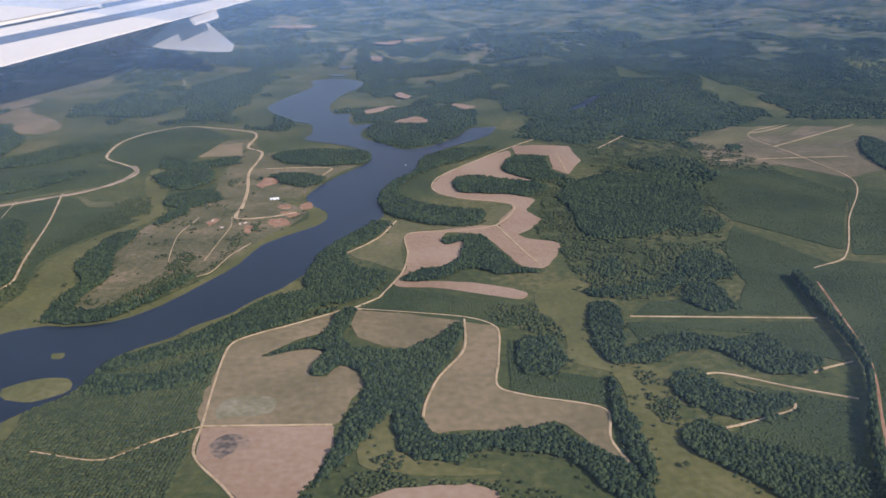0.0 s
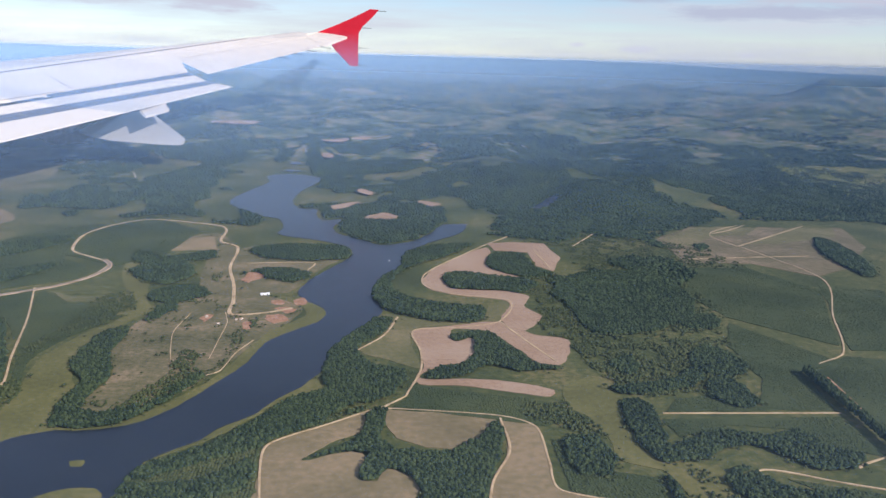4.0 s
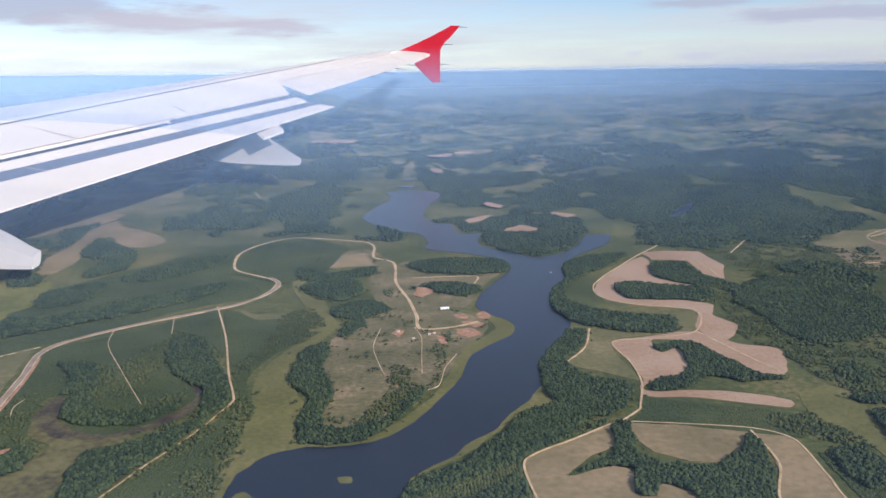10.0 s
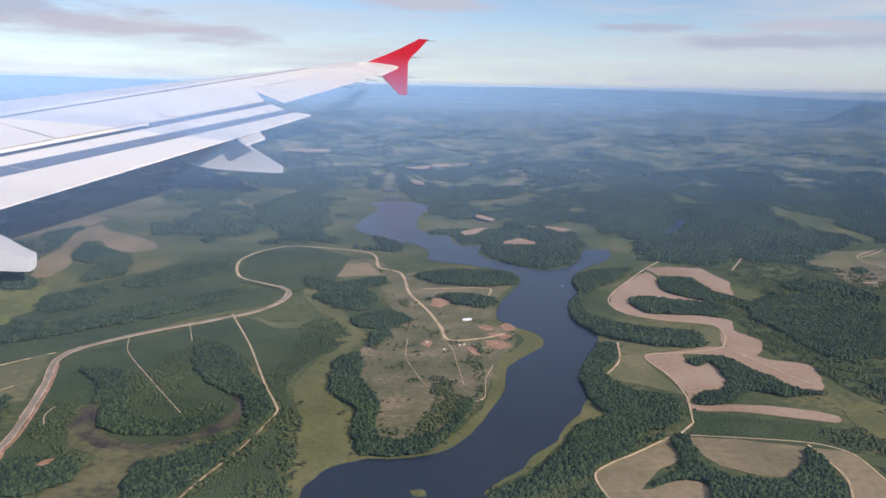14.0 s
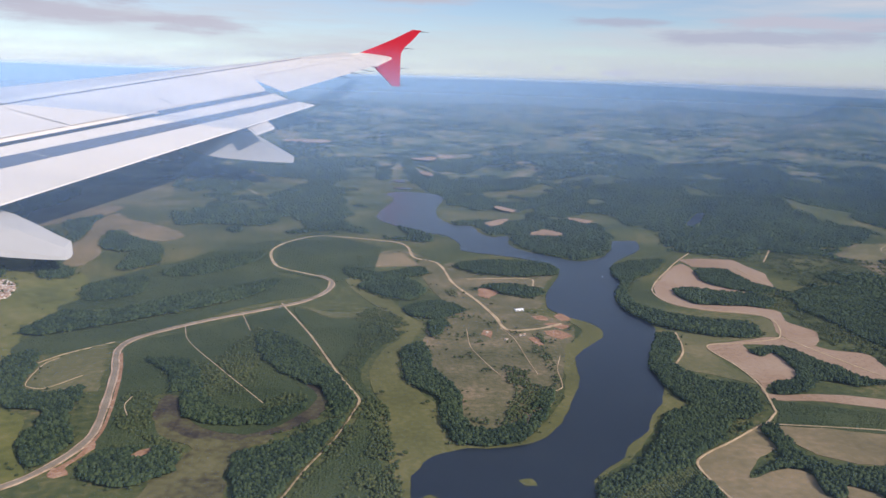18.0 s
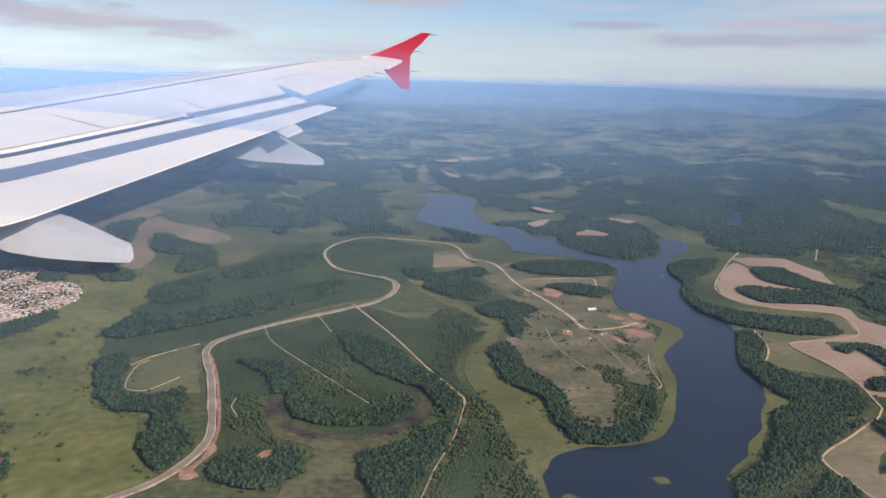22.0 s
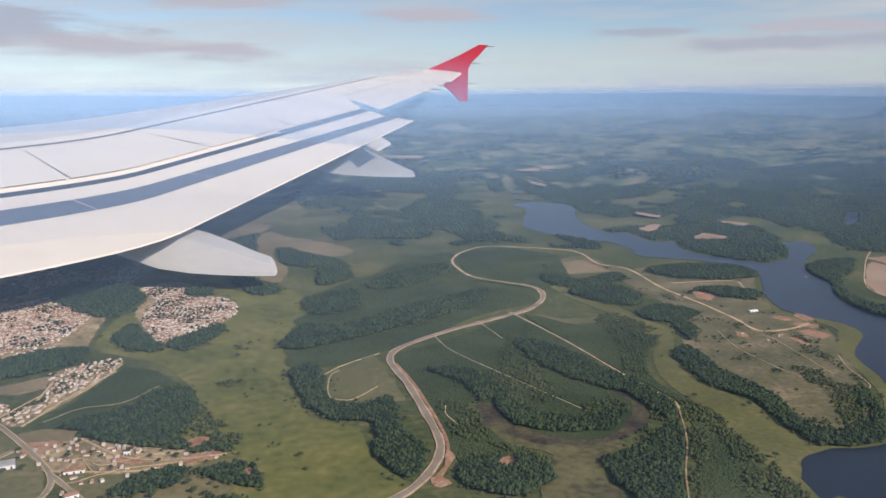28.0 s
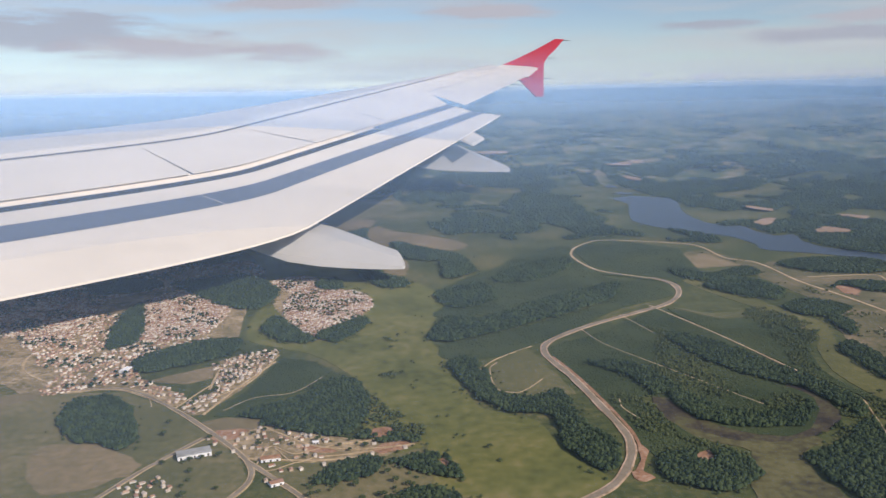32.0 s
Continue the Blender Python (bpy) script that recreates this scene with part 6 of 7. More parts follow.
town([(-531, 1235), (-441, 1229), (-417, 1159), (-502, 1122)], "crowded small houses with red and white roofs", 2.6, 0.8, 1.7)
town([(-515.9, 474.9), (-489.6, 479.8), (-464.1, 458.2), (-451, 407.4), (-447.2, 371.6), (-460.5, 366.1)], "crowded small houses with red and white roofs", 1.5, 0.85, 1.0)
town([(-491, 563), (-471, 580), (-453, 531), (-477, 534)], "crowded small houses with red and white roofs")
town([(-440, 1111), (-415, 1107), (-349, 1010), (-376, 965), (-416, 1021)], "crowded small houses with red and white roofs", 2.6, 0.8, 1.7)
town([(-566, 950), (-522, 1007), (-463, 939), (-461, 860), (-537, 914)], "crowded small houses with red and white roofs", 2.2, 0.85, 1.5)
town([(-536, 909), (-478, 840), (-475, 811), (-528, 874)], "crowded small houses with red and white roofs", 2.2, 0.85, 1.5)
town([(-559, 1234), (-543, 1345), (-463, 1227), (-469, 1132)], "crowded small houses with red and white roofs", 2.2, 0.85, 1.5)
town([(-472, 520), (-448, 533), (-407, 536), (-391, 495), (-415, 491), (-459, 489)], "crowded small houses with red and white roofs")
town([(-753, 1442), (-779, 1620), (-556, 1508), (-434, 1241), (-502, 1181), (-642, 1222)], "crowded small houses with red and white roofs", 2.6, 0.8, 1.7)
town([(-472, 1134), (-427, 1117), (-364, 1035), (-351, 988), (-394, 1008), (-453, 1078)], "crowded small houses with red and white roofs", 2.6, 0.8, 1.7)
town([(-556, 1000), (-520, 1009), (-491, 985), (-467, 922), (-501, 896)], "crowded small houses with red and white roofs", 2.6, 0.8, 1.7)


# ---- the aircraft's wing ----
# The wing flies along with the eye; here it stands still, built large and far off, so that it keeps its place in view all along the path.
WING_AT = Vector((-163.91, 24.3, 104.86))
WING_TURN = pose(0, 0, 0, -0.479, 0.564, 1.192).to_3x3()
TIP_SIZE = 1850 / 15


def wp(x, y, z):
    """From the wing's own measures to the world: it grows towards the tip and the leading edge, in straight lines."""
    return WING_AT + WING_TURN @ Vector((x, y, z)) / (0.0000681 * y - 0.00319 * z + 0.009)


def tip_point(x, y, z):
    return WING_AT + WING_TURN @ Vector((x, y, z)) * TIP_SIZE


ROOT = 3.4  # the station where the modelled wing ends inboard


def line(a, b):
    """A line along the span, asked by its station; nearer than its first point it bends in towards the root."""
    a, b = Vector(a), Vector(b)
    way = (b - a) / (b.y - a.y)
    inward = Vector((-0.78, -0.52, -0.066))

    def at(s):
        if s >= a.y:
            return a + way * (s - a.y)
        d = 2.3 * (a.y - s) / (a.y - ROOT)
        f = 0.5 * (1 - math.exp(-d / 0.5))
        return a - way * f + inward * (d - f)
    return at


LE = line((-3.486, 9.0, -0.158), (0.557, 14.6, 0.591))
SPAR = line((-3.039, 7.8, -0.314), (0.043, 14.2, 0.535))
SPOIL = line((-2.675, 6.8, -0.531), (-0.818, 11.6, -0.077))
FLAP_A = line((-2.639, 6.7, -0.575), (-0.789, 11.5, -0.113))
FLAP_B = line((-2.552, 6.45, -0.65), (-0.507, 11.55, -0.19))
FLAP_C = line((-2.462, 6.2, -0.71), (-0.398, 11.45, -0.226))
TRAIL = line((-2.248, 5.6, -0.881), (-0.245, 11.3, -0.275))
AIL_A = line((-1.076, 11.6, 0.081), (0.433, 14.4, 0.508))
AIL_B = line((-0.564, 11.7, -0.093), (0.819, 14.3, 0.385))

def loft(bm, lines, stations, thick):
    """A closed skin through the lines (front to back) at the stations, with a lower side thick below."""
    up = [[bm.verts.new(wp(*f(s))) for f in lines] for s in stations]
    down = []
    for s in stations:
        row = []
        for k, f in enumerate(lines):
            q = f(s)
            edge = 0.2 if k in (0, len(lines) - 1) else 1.0
            row.append(bm.verts.new(wp(q.x, q.y, q.z - thick * edge)))
        down.append(row)
    n, m = len(stations), len(lines)
    for i in range(n - 1):
        for k in range(m - 1):
            bm.faces.new((up[i][k], up[i + 1][k], up[i + 1][k + 1], up[i][k + 1]))
            bm.faces.new((down[i][k + 1], down[i + 1][k + 1], down[i + 1][k], down[i][k]))
        bm.faces.new((up[i][0], down[i][0], down[i + 1][0], up[i + 1][0]))
        bm.faces.new((up[i][m - 1], up[i + 1][m - 1], down[i + 1][m - 1], down[i][m - 1]))
    for i in (0, n - 1):
        for k in range(m - 1):
            bm.faces.new((up[i][k], up[i][k + 1], down[i][k + 1], down[i][k]))
    bmesh.ops.recalc_face_normals(bm, faces=bm.faces)


def lift(f, dz, toward=None, k=0.0, shift=0.0):
    def g(s):
        q = f(s + shift).copy()
        if toward:
            q = q.lerp(toward(s + shift), k)
        q.z += dz
        return q
    return g


def spans(a, b, n):
    return [a + (b - a) * i / (n - 1) for i in range(n)]


def skin(name, lines, a, b, n, thick, mat, parent, label=""):
    bm = bmesh.new()
    loft(bm, lines, spans(a, b, n), thick)
    return part(name, bm, mat, parent, label)


def plate(name, pts, thick, mat, parent, label=""):
    """A flat piece with an outline of its own."""
    bm = bmesh.new()
    top = [bm.verts.new(wp(*q)) for q in pts]
    low = [bm.verts.new(wp(q[0], q[1], q[2] - thick)) for q in pts]
    n = len(pts)
    bm.faces.new(top)
    bm.faces.new(low[::-1])
    for i in range(n):
        bm.faces.new((top[i], low[i], low[(i + 1) % n], top[(i + 1) % n]))
    bmesh.ops.recalc_face_normals(bm, faces=bm.faces)
    return part(name, bm, mat, parent, label)


def fairing(sections, y, width, parent):
    """A flap track fairing: flat-sided, with a chamfered back, through sections (x, top, bottom)."""
    bm = bmesh.new()
    rings = []
    for x, top, low in sections:
        h = top - low
        w = width * min(1.0, 0.25 + 2.6 * h)
        ring = [(-0.5, -0.06), (-0.5, -0.72), (-0.28, -1.0), (0.28, -1.0), (0.5, -0.72), (0.5, 0.16), (0.44, 0.22), (-0.44, 0.0)]
        rings.append([bm.verts.new(wp(x, y + w * (a + 0.5), top + h * b if b < 0 else top + b * w * 0.55)) for a, b in ring])
    n = len(rings[0])
    for a, b in zip(rings, rings[1:]):
        for k in range(n):
            bm.faces.new((a[k], a[(k + 1) % n], b[(k + 1) % n], b[k]))
    bm.faces.new(rings[0])
    bm.faces.new(rings[-1][::-1])
    bmesh.ops.recalc_face_normals(bm, faces=bm.faces)
    return part("flap_fairing", bm, M_GREY, parent, "pale grey canoe-shaped fairing")


def aircraft_wing():
    root = tagged(new("aircraft_wing"), "white airliner wing with flaps out and a red wingtip fence", "aircraft wing")
    # the front slope gets its shading from greyer paint
    skin("leading_edge", [lift(LE, -0.03), lift(LE, 0.008, SPAR, 0.14), lift(LE, 0.026, SPAR, 0.5), lift(LE, 0.02, SPAR, 0.86)], ROOT, 11.6, 46, 0.2, M_SHADED_WHITE, root, "leading edge with its shading painted in grey")
    skin("inner_panel", [lift(LE, 0.02, SPAR, 0.862), SPAR, lift(SPOIL, -0.012, SPAR, 0.05)], ROOT, 11.6, 46, 0.26, M_WHITE, root)
    skin("leading_edge", [lift(LE, -0.03), lift(LE, 0.006, SPAR, 0.14), lift(LE, 0.018, SPAR, 0.5), lift(LE, 0.012, SPAR, 0.82)], 11.603, 14.42, 12, 0.08, M_SHADED_WHITE, root, "leading edge with its shading painted in grey")
    skin("outer_panel", [lift(LE, 0.012, SPAR, 0.822), SPAR, AIL_A], 11.603, 14.42, 12, 0.09, M_WHITE, root)
    skin("aileron", [lift(AIL_A, -0.004, AIL_B, 0.045), AIL_B], 11.64, 14.3, 10, 0.05, M_WHITE, root)
    skin("aileron_gap", [lift(AIL_A, -0.012, AIL_B, -0.02), lift(AIL_A, -0.012, AIL_B, 0.08)], 11.62, 14.3, 10, 0.02, M_SEAM, root, "grey seam ahead of the aileron")
    for a, b in ((ROOT, 5.77), (5.805, 7.775), (7.815, 9.425), (9.465, 11.55)):
        skin("spoiler", [lift(SPAR, 0.006, SPOIL, 0.12, 0.15), lift(SPOIL, 0.006)], a, b, 12, 0.02, M_WHITE, root)
    skin("spar_seam", [lift(SPAR, 0.007, LE, 0.022), lift(SPAR, 0.007, SPOIL, 0.022)], ROOT, 14.2, 46, 0.01, M_SEAM, root, "dark seam along the rear spar")
    # a black strip stands in for the shade inside the open slot
    skin("flap_slot_shade", [lift(SPOIL, -0.05, SPAR, 0.1), lift(FLAP_A, -0.03, FLAP_B, 0.2)], ROOT, 9.1, 24, 0.02, M_SLOT_SHADE_WICK, root, "black strip painted for the shade in the flap slot")
    skin("flap_cove", [lift(SPOIL, -0.012), lift(FLAP_A, -0.02, FLAP_B, 0.12)], 9.1, 11.58, 10, 0.02, M_STRIPE, root, "blue-grey cove ahead of the flap")
    flap_ob = skin("flap", [lift(FLAP_A, -0.02, FLAP_B, 0.13), lift(FLAP_A, 0.012, FLAP_B, 0.28), FLAP_B, FLAP_C, TRAIL], ROOT, 11.5, 46, 0.06, M_WHITE, root)
    for a, b in ((ROOT, 5.5), (5.515, 6.9), (6.915, 8.33), (8.345, 9.92), (9.935, 11.5)):
        skin("flap_strip", [lift(FLAP_B, 0.005), lift(FLAP_C, 0.005)], a, b, 8, 0.008, M_STRIPE, flap_ob, "dark blue-grey bare metal strip")
    plate("fairing_tab", [(-0.921, 9.75, -0.486), (-0.721, 10.05, -0.423), (-0.624, 9.93, -0.49), (-0.804, 9.63, -0.551)], 0.03, M_WHITE, flap_ob)
    fairing([(-2.9, -1.0, -1.06), (-2.6, -0.95, -1.20), (-2.40, -0.965, -1.238), (-2.22, -1.01, -1.254), (-2.05, -1.075, -1.262), (-1.92, -1.13, -1.265), (-1.82, -1.165, -1.264), (-1.805, -1.19, -1.25)], 5.9, 0.30, root)
    fairing([(-1.73, -0.812, -0.84), (-1.55, -0.72, -0.898), (-1.35, -0.64, -0.935), (-1.13, -0.62, -0.951), (-0.95, -0.665, -0.96), (-0.72, -0.777, -0.97), (-0.45, -0.905, -0.972), (-0.43, -0.92, -0.96)], 10.6, 0.34, root)
    plate("tip_cap", [tuple(LE(14.42)), (0.60, 15.0, 0.615), (1.05, 14.95, 0.57), (1.123, 14.75, 0.543), tuple(AIL_B(14.32)), tuple(AIL_A(14.42)), tuple(SPAR(14.42))], 0.03, M_WHITE, root)
    fin = bmesh.new()
    out = [(0.572, 0.607), (0.90, 0.745), (1.16, 0.865), (1.42, 1.00), (1.50, 1.045), (1.657, 1.04), (1.50, 0.86), (1.37, 0.74), (1.305, 0.63), (1.298, 0.40), (1.301, 0.05), (1.17, 0.05), (1.05, 0.17), (0.90, 0.315), (0.85, 0.38), (0.80, 0.50)]
    front = [fin.verts.new(tip_point(x, 15.0, z)) for x, z in out]
    back = [fin.verts.new(tip_point(x - 0.01, 15.07, z)) for x, z in out]
    n = len(out)
    fin.faces.new(front)
    fin.faces.new(back[::-1])
    for i in range(n):
        fin.faces.new((front[i], back[i], back[(i + 1) % n], front[(i + 1) % n]))
    bmesh.ops.recalc_face_normals(fin, faces=fin.faces)
    fence = part("wingtip_fence", fin, M_RED, root, "red wingtip fence")

    def wick(a, b, parent, at=wp):
        bm = bmesh.new()
        a, b = at(*a), at(*b)
        way = b - a
        bmesh.ops.create_cone(bm, cap_ends=True, segments=6, radius1=0.8, radius2=0.3, depth=way.length,
                              matrix=Matrix.Translation((a + b) / 2) @ way.to_track_quat("Z", "Y").to_matrix().to_4x4())
        part("static_wick", bm, M_SLOT_SHADE_WICK, parent)
    for s in (13.1, 13.45, 13.8, 14.15):
        q = AIL_B(s)
        wick(q, (q.x + 0.2, q.y - 0.02, q.z - 0.03), root)
    for x, z in ((1.62, 1.02), (1.36, 0.72), (1.295, 0.37), (1.30, 0.08)):
        wick((x, 15.03, z), (x + 0.17, 15.03, z - 0.005), fence, tip_point)
    return root


aircraft_wing()


# ---- single houses, sheds and trees ----
def tinted(name, colours, rough=0.8):
    """A paint that differs from thing to thing, with a little grime."""
    m = material(name, colours, 0.3, 2.0, rough=rough)
    nt = m.node_tree
    ramp = next(n for n in nt.nodes if n.type == "VALTORGB")
    info = nt.nodes.new("ShaderNodeObjectInfo")
    mixer = nt.nodes.new("ShaderNodeMath")
    mixer.operation = "MULTIPLY_ADD"
    mixer.inputs[1].default_value = 0.25
    source = ramp.inputs[0].links[0].from_socket
    nt.links.new(source, mixer.inputs[0])
    nt.links.new(info.outputs["Random"], mixer.inputs[2])
    ramp.color_ramp.elements[0].position, ramp.color_ramp.elements[-1].position = 0.1, 1.0
    nt.links.new(mixer.outputs[0], ramp.inputs[0])
    return m


M_HOUSE_WALL = tinted("limewash", [(0.46, 0.37, 0.28), (0.56, 0.49, 0.40), (0.72, 0.68, 0.61)])
M_HOUSE_ROOF = tinted("roof_cover", [(0.32, 0.16, 0.10), (0.43, 0.29, 0.20), (0.52, 0.46, 0.40)])
M_DOOR = material("dark_openings", [(0.05, 0.045, 0.04), (0.09, 0.08, 0.07)], 0.5, 2)
M_BRIGHT = material("white_sheet_roof", [(0.74, 0.75, 0.76), (0.82, 0.83, 0.84)], 0.2, 1.0, rough=0.5)


def box(bm, x, y, z, w, d, h):
    bmesh.ops.create_cube(bm, size=1, matrix=Matrix.LocRotScale((x, y, z), None, (w, d, h)))


def house(name, w, d, h, roof, label, group, annex=False):
    root = tagged(new(name), label, "house", group)
    wall, top = house_mesh(w, d, h, roof, 0.86)
    part("walls", wall, M_HOUSE_WALL, root)
    part("roof", top, M_HOUSE_ROOF, root)
    door = bmesh.new()
    box(door, w * 0.18, -d / 2 - 0.008, 0.13, 0.11, 0.02, 0.26)
    part("door", door, M_DOOR, root)
    for x in (-0.25, 0.36):
        win = bmesh.new()
        box(win, w * x, -d / 2 - 0.008, h * 0.58, 0.14, 0.02, 0.13)
        part("window", win, M_DOOR, root)
    if annex:
        ann = bmesh.new()
        box(ann, w / 2 + 0.2, 0.05, h * 0.4, 0.4, d * 0.7, h * 0.8)
        part("annex", ann, M_HOUSE_WALL, root)
        lean = bmesh.new()
        box(lean, w / 2 + 0.22, 0.05, h * 0.83, 0.5, d * 0.78, 0.05)
        part("annex_roof", lean, M_SHEET, root, "grey sheet roof")
    return root


PROTOS = [house("house", 1.15, 0.85, 0.42, 0.26, "small whitewashed house with a clay tile roof", "houses at the town's edge"),
          house("house", 1.5, 0.95, 0.44, 0.30, "long low house with a pitched tile roof", "houses at the town's edge", True),
          house("house", 0.95, 0.9, 0.72, 0.2, "two-storey pale house with a low roof", "houses at the town's edge"),
          house("house", 1.25, 1.0, 0.40, 0.14, "plain box house with a flat-pitched roof", "houses at the town's edge", True)]


def place_houses(pts, spacing, keep, turn):
    poly = spline(pts)
    p = scatter(poly, spacing, RNG, rows=0.5)
    p = p[RNG.uniform(0, 1, len(p)) < keep]
    p = clear_of(p, 0.45, False)
    for k, (x, y) in enumerate(p):
        a = turn + 90 * RNG.integers(0, 4) + RNG.normal(0, 6)
        copy_thing(PROTOS[RNG.integers(0, len(PROTOS))], pose(x, y, 0.05, 0, 0, a))


place_houses([(-360.4, 268.3), (-343.9, 275.9), (-329.6, 269.5), (-319, 260.9), (-303.3, 265.6), (-300.8, 260.8), (-313.7, 253.1), (-327.3, 252.2), (-339.6, 253), (-346, 254.5)], 2.3, 0.5, 12)
place_houses([(-376, 340), (-356, 354), (-356, 332), (-363, 314), (-369.2, 288.9), (-376, 295.1), (-369, 310)], 2.0, 0.7, 35)
place_houses([(-377.5, 240.5), (-367.9, 246.3), (-361.9, 236.5), (-370.2, 228.3)], 2.6, 0.7, 40)
place_houses([(-345, 247), (-335, 252), (-322, 251), (-330, 244), (-340, 240)], 3.0, 0.5, 20)
for k, (x, y, a) in enumerate(((-106, 358.7, 20), (-90.6, 355.3, 60), (-92.5, 354.0, 10), (-99.6, 349.1, 35))):
    PROTOS[k].matrix_basis = pose(x, y, 0.15, 0, 0, a)
    tagged(PROTOS[k], group="houses on the headland")


def shed(name, x, y, turn, w, d, h, bays, roof_mat, label):
    """A long hall of gabled bays with doors along one side."""
    root = tagged(new(name), label, "warehouse")
    root.matrix_basis = pose(x, y, 0.1, 0, 0, turn)
    body = bmesh.new()
    box(body, 0, 0, h / 2, w, d, h)
    part("walls", body, M_BRIGHT, root)
    bay = d / bays
    for i in range(bays):
        y0 = -d / 2 + bay * i
        bm = bmesh.new()
        rise = bay * 0.16
        q = [(-w / 2 - .1, y0, h), (w / 2 + .1, y0, h), (w / 2 + .1, y0 + bay, h), (-w / 2 - .1, y0 + bay, h), (-w / 2 - .1, y0 + bay / 2, h + rise), (w / 2 + .1, y0 + bay / 2, h + rise)]
        v = [bm.verts.new(c) for c in q]
        for f in ((0, 1, 5, 4), (2, 3, 4, 5), (1, 2, 5), (3, 0, 4)):
            bm.faces.new([v[i2] for i2 in f])
        part("roof", bm, roof_mat, root)
    n = max(2, int(w / 1.6))
    for i in range(n):
        bm = bmesh.new()
        box(bm, -w / 2 + w * (i + 0.5) / n, -d / 2 - 0.01, h * 0.35, 0.5, 0.03, h * 0.7)
        part("door", bm, M_DOOR, root)
    return root


shed("warehouse", -361.5, 257.6, 22, 9.0, 4.6, 1.1, 3, M_SHEET, "long grey warehouse with ribbed gabled roofs")
shed("warehouse", -339.6, 253.2, 12, 5.2, 2.6, 0.8, 2, M_CLAY, "low brick shed with a reddish roof")
shed("warehouse", -335.5, 238.6, 30, 3.4, 2.4, 0.8, 1, M_ROOFS, "small hall with a red tile roof")
shed("warehouse", -328.8, 263.4, 8, 1.7, 1.2, 0.6, 1, M_BRIGHT, "small hall with a bright white roof")
shed("warehouse", -84.6, 394.1, 15, 4.2, 2.2, 0.6, 1, M_BRIGHT, "white-roofed farm shed on the headland")
shed("warehouse", -407, 332, 75, 4.6, 2.6, 1.0, 2, M_BRIGHT, "tall white hall by the main road")


def tree(name, height, spread, label):
    """A tapered trunk with limbs and a crown of many small clumps with gaps."""
    root = tagged(new(name), label, "tree", "scattered trees")
    bm = bmesh.new()
    bmesh.ops.create_cone(bm, cap_ends=True, segments=7, radius1=height * 0.045, radius2=height * 0.02, depth=height * 0.6, matrix=Matrix.Translation((0, 0, height * 0.3)))
    for k in range(4):
        a = k * 1.6 + 0.4
        way = Vector((math.cos(a), math.sin(a), 0.9)).normalized()
        start = Vector((0, 0, height * (0.34 + 0.05 * k)))
        bmesh.ops.create_cone(bm, cap_ends=True, segments=5, radius1=height * 0.018, radius2=height * 0.006, depth=height * 0.34,
                              matrix=Matrix.Translation(start + way * height * 0.17) @ way.to_track_quat("Z", "Y").to_matrix().to_4x4())
    part("trunk", bm, M_TRUNK, root)
    rng = np.random.default_rng(int(height * 100))
    crown = bmesh.new()
    for k in range(26):
        a, r = rng.uniform(0, 6.28), spread * math.sqrt(rng.uniform(0.02, 1))
        z = height * (0.55 + 0.4 * rng.uniform(0, 1) * (1 - 0.6 * r / spread))
        s = spread * rng.uniform(0.24, 0.42)
        bmesh.ops.create_icosphere(crown, subdivisions=1, radius=s, matrix=Matrix.Translation((r * math.cos(a), r * math.sin(a), z)) @ Matrix.Diagonal((1, 1, rng.uniform(0.6, 0.85), 1)))
    for v in crown.verts:
        v.co += Vector(rng.uniform(-0.06, 0.06, 3)) * spread
    part("crown", crown, M_CANOPY, root)
    return root


TREES = [tree("tree", 1.5, 0.75, "broad green tree standing alone on grass"), tree("tree", 1.15, 0.6, "small rounded green tree on grass"), tree("tree", 1.9, 0.8, "tall dark green tree at the wood's edge")]


def place_trees(pts, spacing, keep):
    p = scatter(spline(pts), spacing, RNG)
    p = clear_of(p[RNG.uniform(0, 1, len(p)) < keep])
    for x, y in p:
        copy_thing(TREES[RNG.integers(0, 3)], pose(x, y, 0.05, 0, 0, RNG.uniform(0, 360)))


place_trees([(-130, 536), (-110, 488), (-97, 423), (-88, 397), (-72, 383), (-65, 369), (-84, 314), (-99.2, 276), (-113.2, 262.9), (-129.5, 261.5), (-127.5, 292.3), (-136, 322), (-131, 366), (-118, 392), (-122, 435), (-130, 487), (-162, 489), (-156, 517)], 6, 0.06)
place_trees([(-432, 748), (-384, 589), (-352, 574), (-334, 493), (-314, 456), (-296, 442), (-294, 398), (-296, 363), (-289, 334), (-280.8, 288.1), (-264.8, 275.5), (-260, 253.2), (-250.4, 234.2), (-267.7, 222.3), (-289.5, 208.5), (-321.7, 210.3), (-316.4, 268.6), (-318, 306), (-340, 345), (-371, 370), (-379, 451), (-412, 562), (-486, 639)], 11, 0.1)
place_trees([(-370.9, 260.5), (-370.5, 261.2), (-367.1, 267.2), (-366.7, 268), (-365, 267.1), (-351.8, 260.1), (-350.2, 259.2), (-349.6, 257.8), (-345.2, 246.3), (-344.7, 244.9), (-344.8, 243.1), (-345.4, 228.7), (-345.5, 226.9), (-347.7, 227), (-365.3, 228.1), (-367.5, 228.2), (-367.8, 231.4), (-370.6, 257.3)], 4, 0.3)
place_trees([(-325.3, 237.3), (-305.7, 244), (-291.1, 238.3), (-294.2, 223.9), (-323.8, 225.6)], 4, 0.25)
place_trees([(-360.4, 268.3), (-343.9, 275.9), (-329.6, 269.5), (-319, 260.9), (-303.3, 265.6), (-300.8, 260.8), (-313.7, 253.1), (-327.3, 252.2), (-339.6, 253), (-346, 254.5)], 3, 0.35)
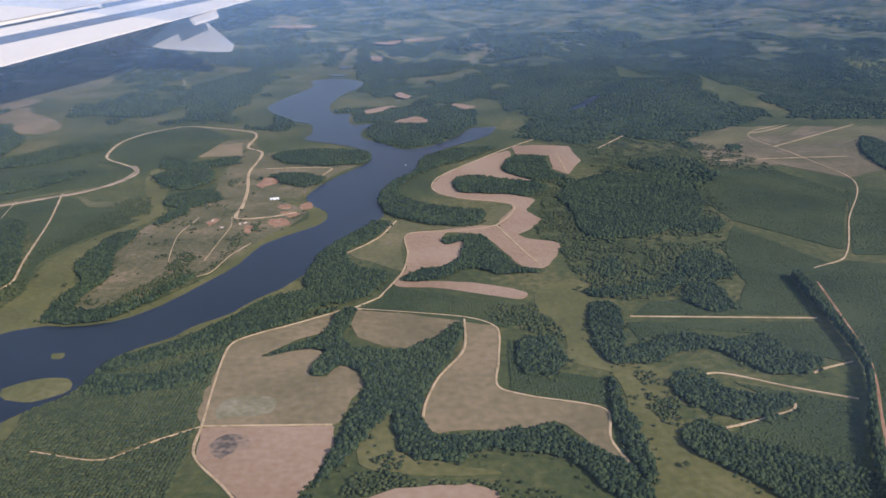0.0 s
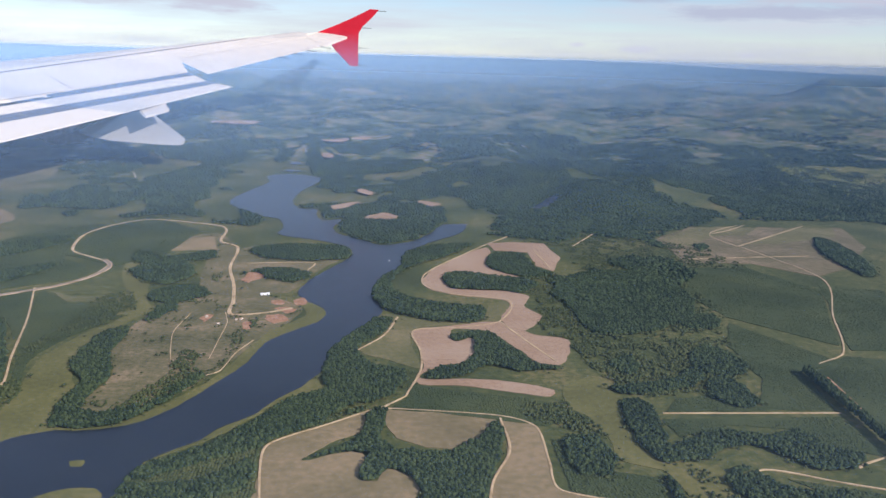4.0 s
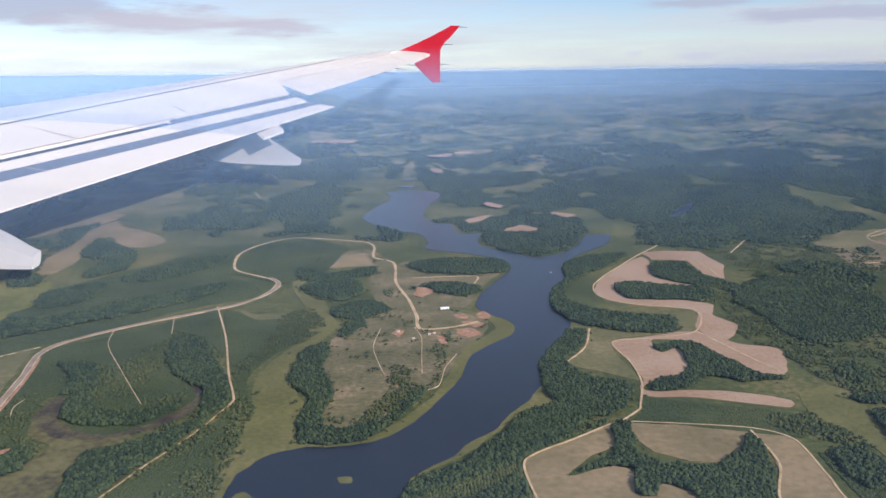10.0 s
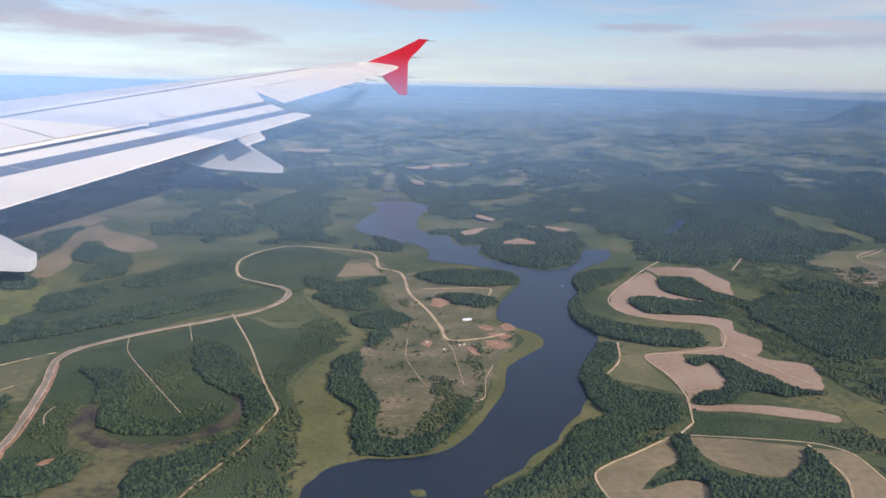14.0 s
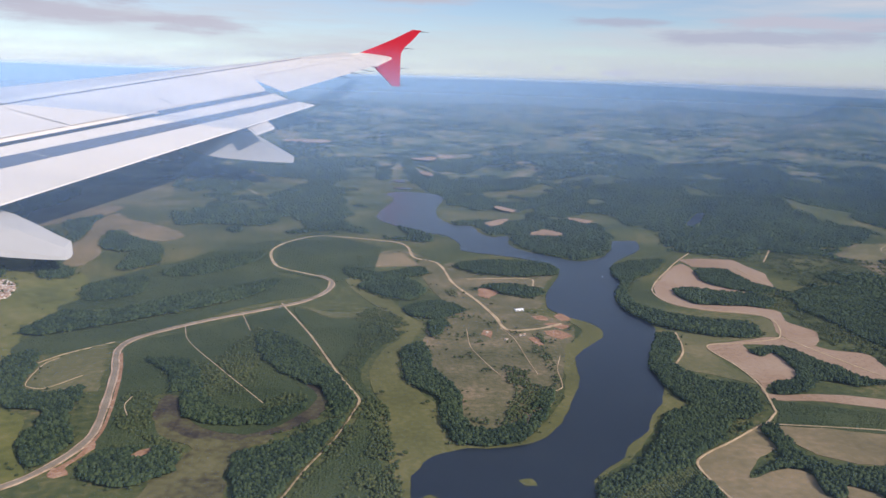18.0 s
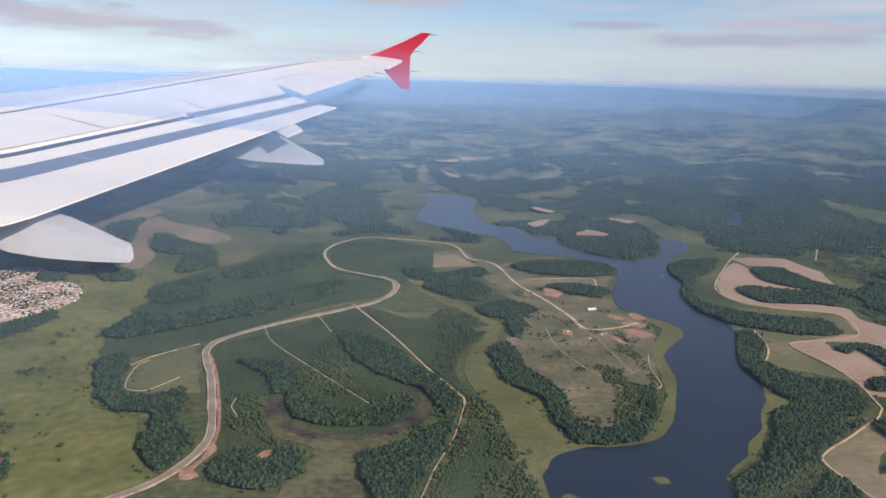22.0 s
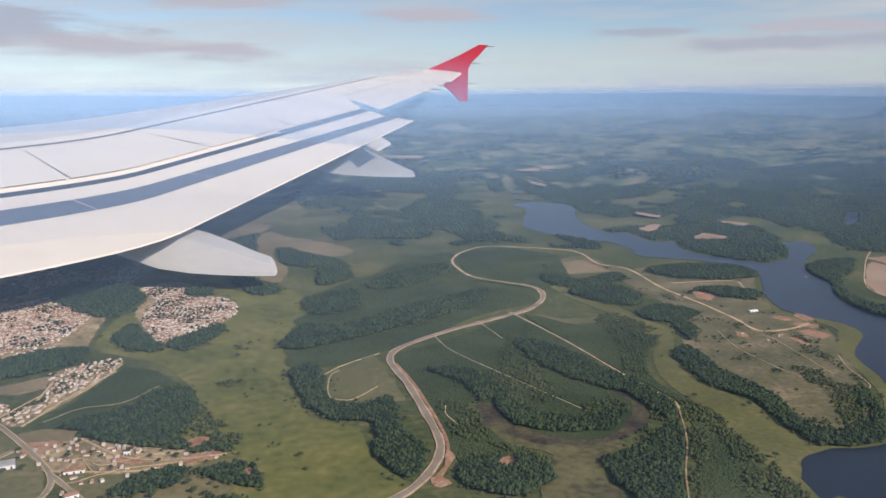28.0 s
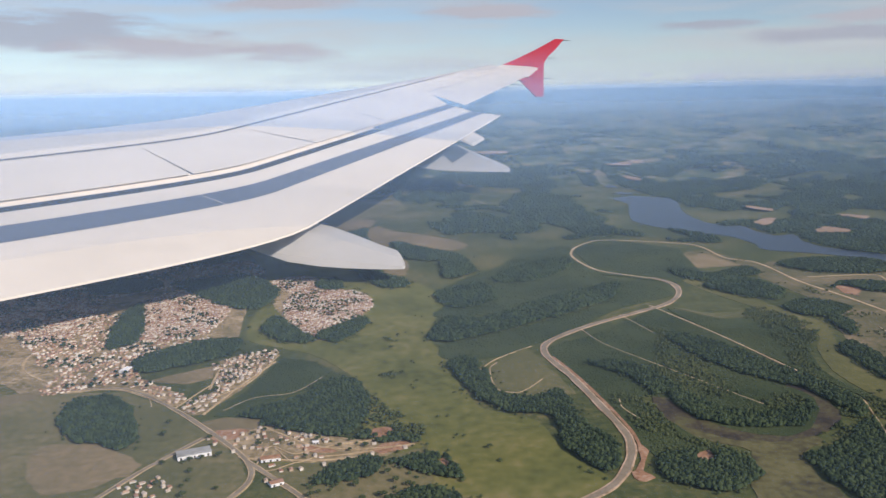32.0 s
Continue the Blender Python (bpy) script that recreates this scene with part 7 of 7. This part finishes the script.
place_trees([(-376, 340), (-356, 354), (-356, 332), (-363, 314), (-369.2, 288.9), (-376, 295.1), (-369, 310)], 3, 0.35)
place_trees([(35.7, 279.5), (50.6, 282.1), (50.1, 266.2), (47.5, 234.6), (54.1, 219.2), (64.4, 213.8), (62.2, 199.2), (61.7, 186.1), (59.5, 175.6), (64.7, 171.9), (70.9, 162.1), (76, 152), (74.4, 139.1), (38.4, 139.4), (45.3, 153.9), (49.9, 165), (47.7, 182.2), (49.9, 199.3), (47.7, 212.3), (37.3, 219.5), (37.7, 234.8), (30.2, 247.6)], 6, 0.15)
place_trees([(-160.6, 192.7), (-156.1, 213.3), (-154.8, 248.2), (-154.4, 272), (-158, 310), (-152, 336), (-143, 354), (-143, 362), (-144, 383), (-152, 402), (-162, 434), (-167, 463), (-161, 459), (-147, 425), (-137, 383), (-132, 370), (-139, 350), (-144, 322), (-142, 295.5), (-136.4, 277.6), (-136.6, 257.6), (-131.2, 248.2), (-115.8, 249.4), (-103.7, 264.6), (-92, 285.8), (-84, 314), (-76, 341), (-64, 359), (-65, 373), (-74, 386), (-50, 382), (-77, 285.2), (-117.8, 222.5), (-130.5, 190.8)], 9, 0.08)
place_trees([(-226.3, 273.6), (-223.4, 259.8), (-212, 253.5), (-212.3, 242), (-218.3, 226.6), (-223.9, 211.9), (-202.7, 209.8), (-198.1, 224.5), (-198.7, 235.8), (-198.3, 244.7), (-187.5, 256), (-195.3, 263.4), (-210.3, 264.9), (-220.7, 277)], 5, 0.25)
place_trees([(-402, 306), (-399.8, 305), (-382.6, 297.4), (-380.4, 296.4), (-378.6, 293.8), (-364.5, 273.4), (-362.7, 270.9), (-363.5, 269.3), (-369.9, 256.7), (-370.7, 255.1), (-371.7, 256.1), (-380.1, 264), (-381.1, 265), (-381.8, 267.2), (-387.1, 284.4), (-387.8, 286.5), (-389.2, 288.4), (-400.6, 304)], 6, 0.1)
for k, (x, y) in enumerate(((-118, 330), (-112, 345), (-96, 372))):
    TREES[k].matrix_basis = pose(x, y, 0.1)


def boat():
    root = tagged(new("boat"), "small white motor boat lying on the lake", "boat")
    root.matrix_basis = pose(-22.2, 462, 0.12, 0, 0, 70)
    hull = bmesh.new()
    ring = [(1.0, 0), (0.6, 0.28), (-0.8, 0.32), (-0.8, -0.32), (0.6, -0.28)]
    low = [hull.verts.new((x * 0.8, y * 0.6, 0)) for x, y in ring]
    top = [hull.verts.new((x, y, 0.3)) for x, y in ring]
    for i in range(5):
        hull.faces.new((low[i], low[(i + 1) % 5], top[(i + 1) % 5], top[i]))
    hull.faces.new(top)
    hull.faces.new(low[::-1])
    part("hull", hull, M_BRIGHT, root)
    cab = bmesh.new()
    box(cab, -0.2, 0, 0.42, 0.6, 0.4, 0.26)
    part("cabin", cab, M_BRIGHT, root)
    return root


boat()
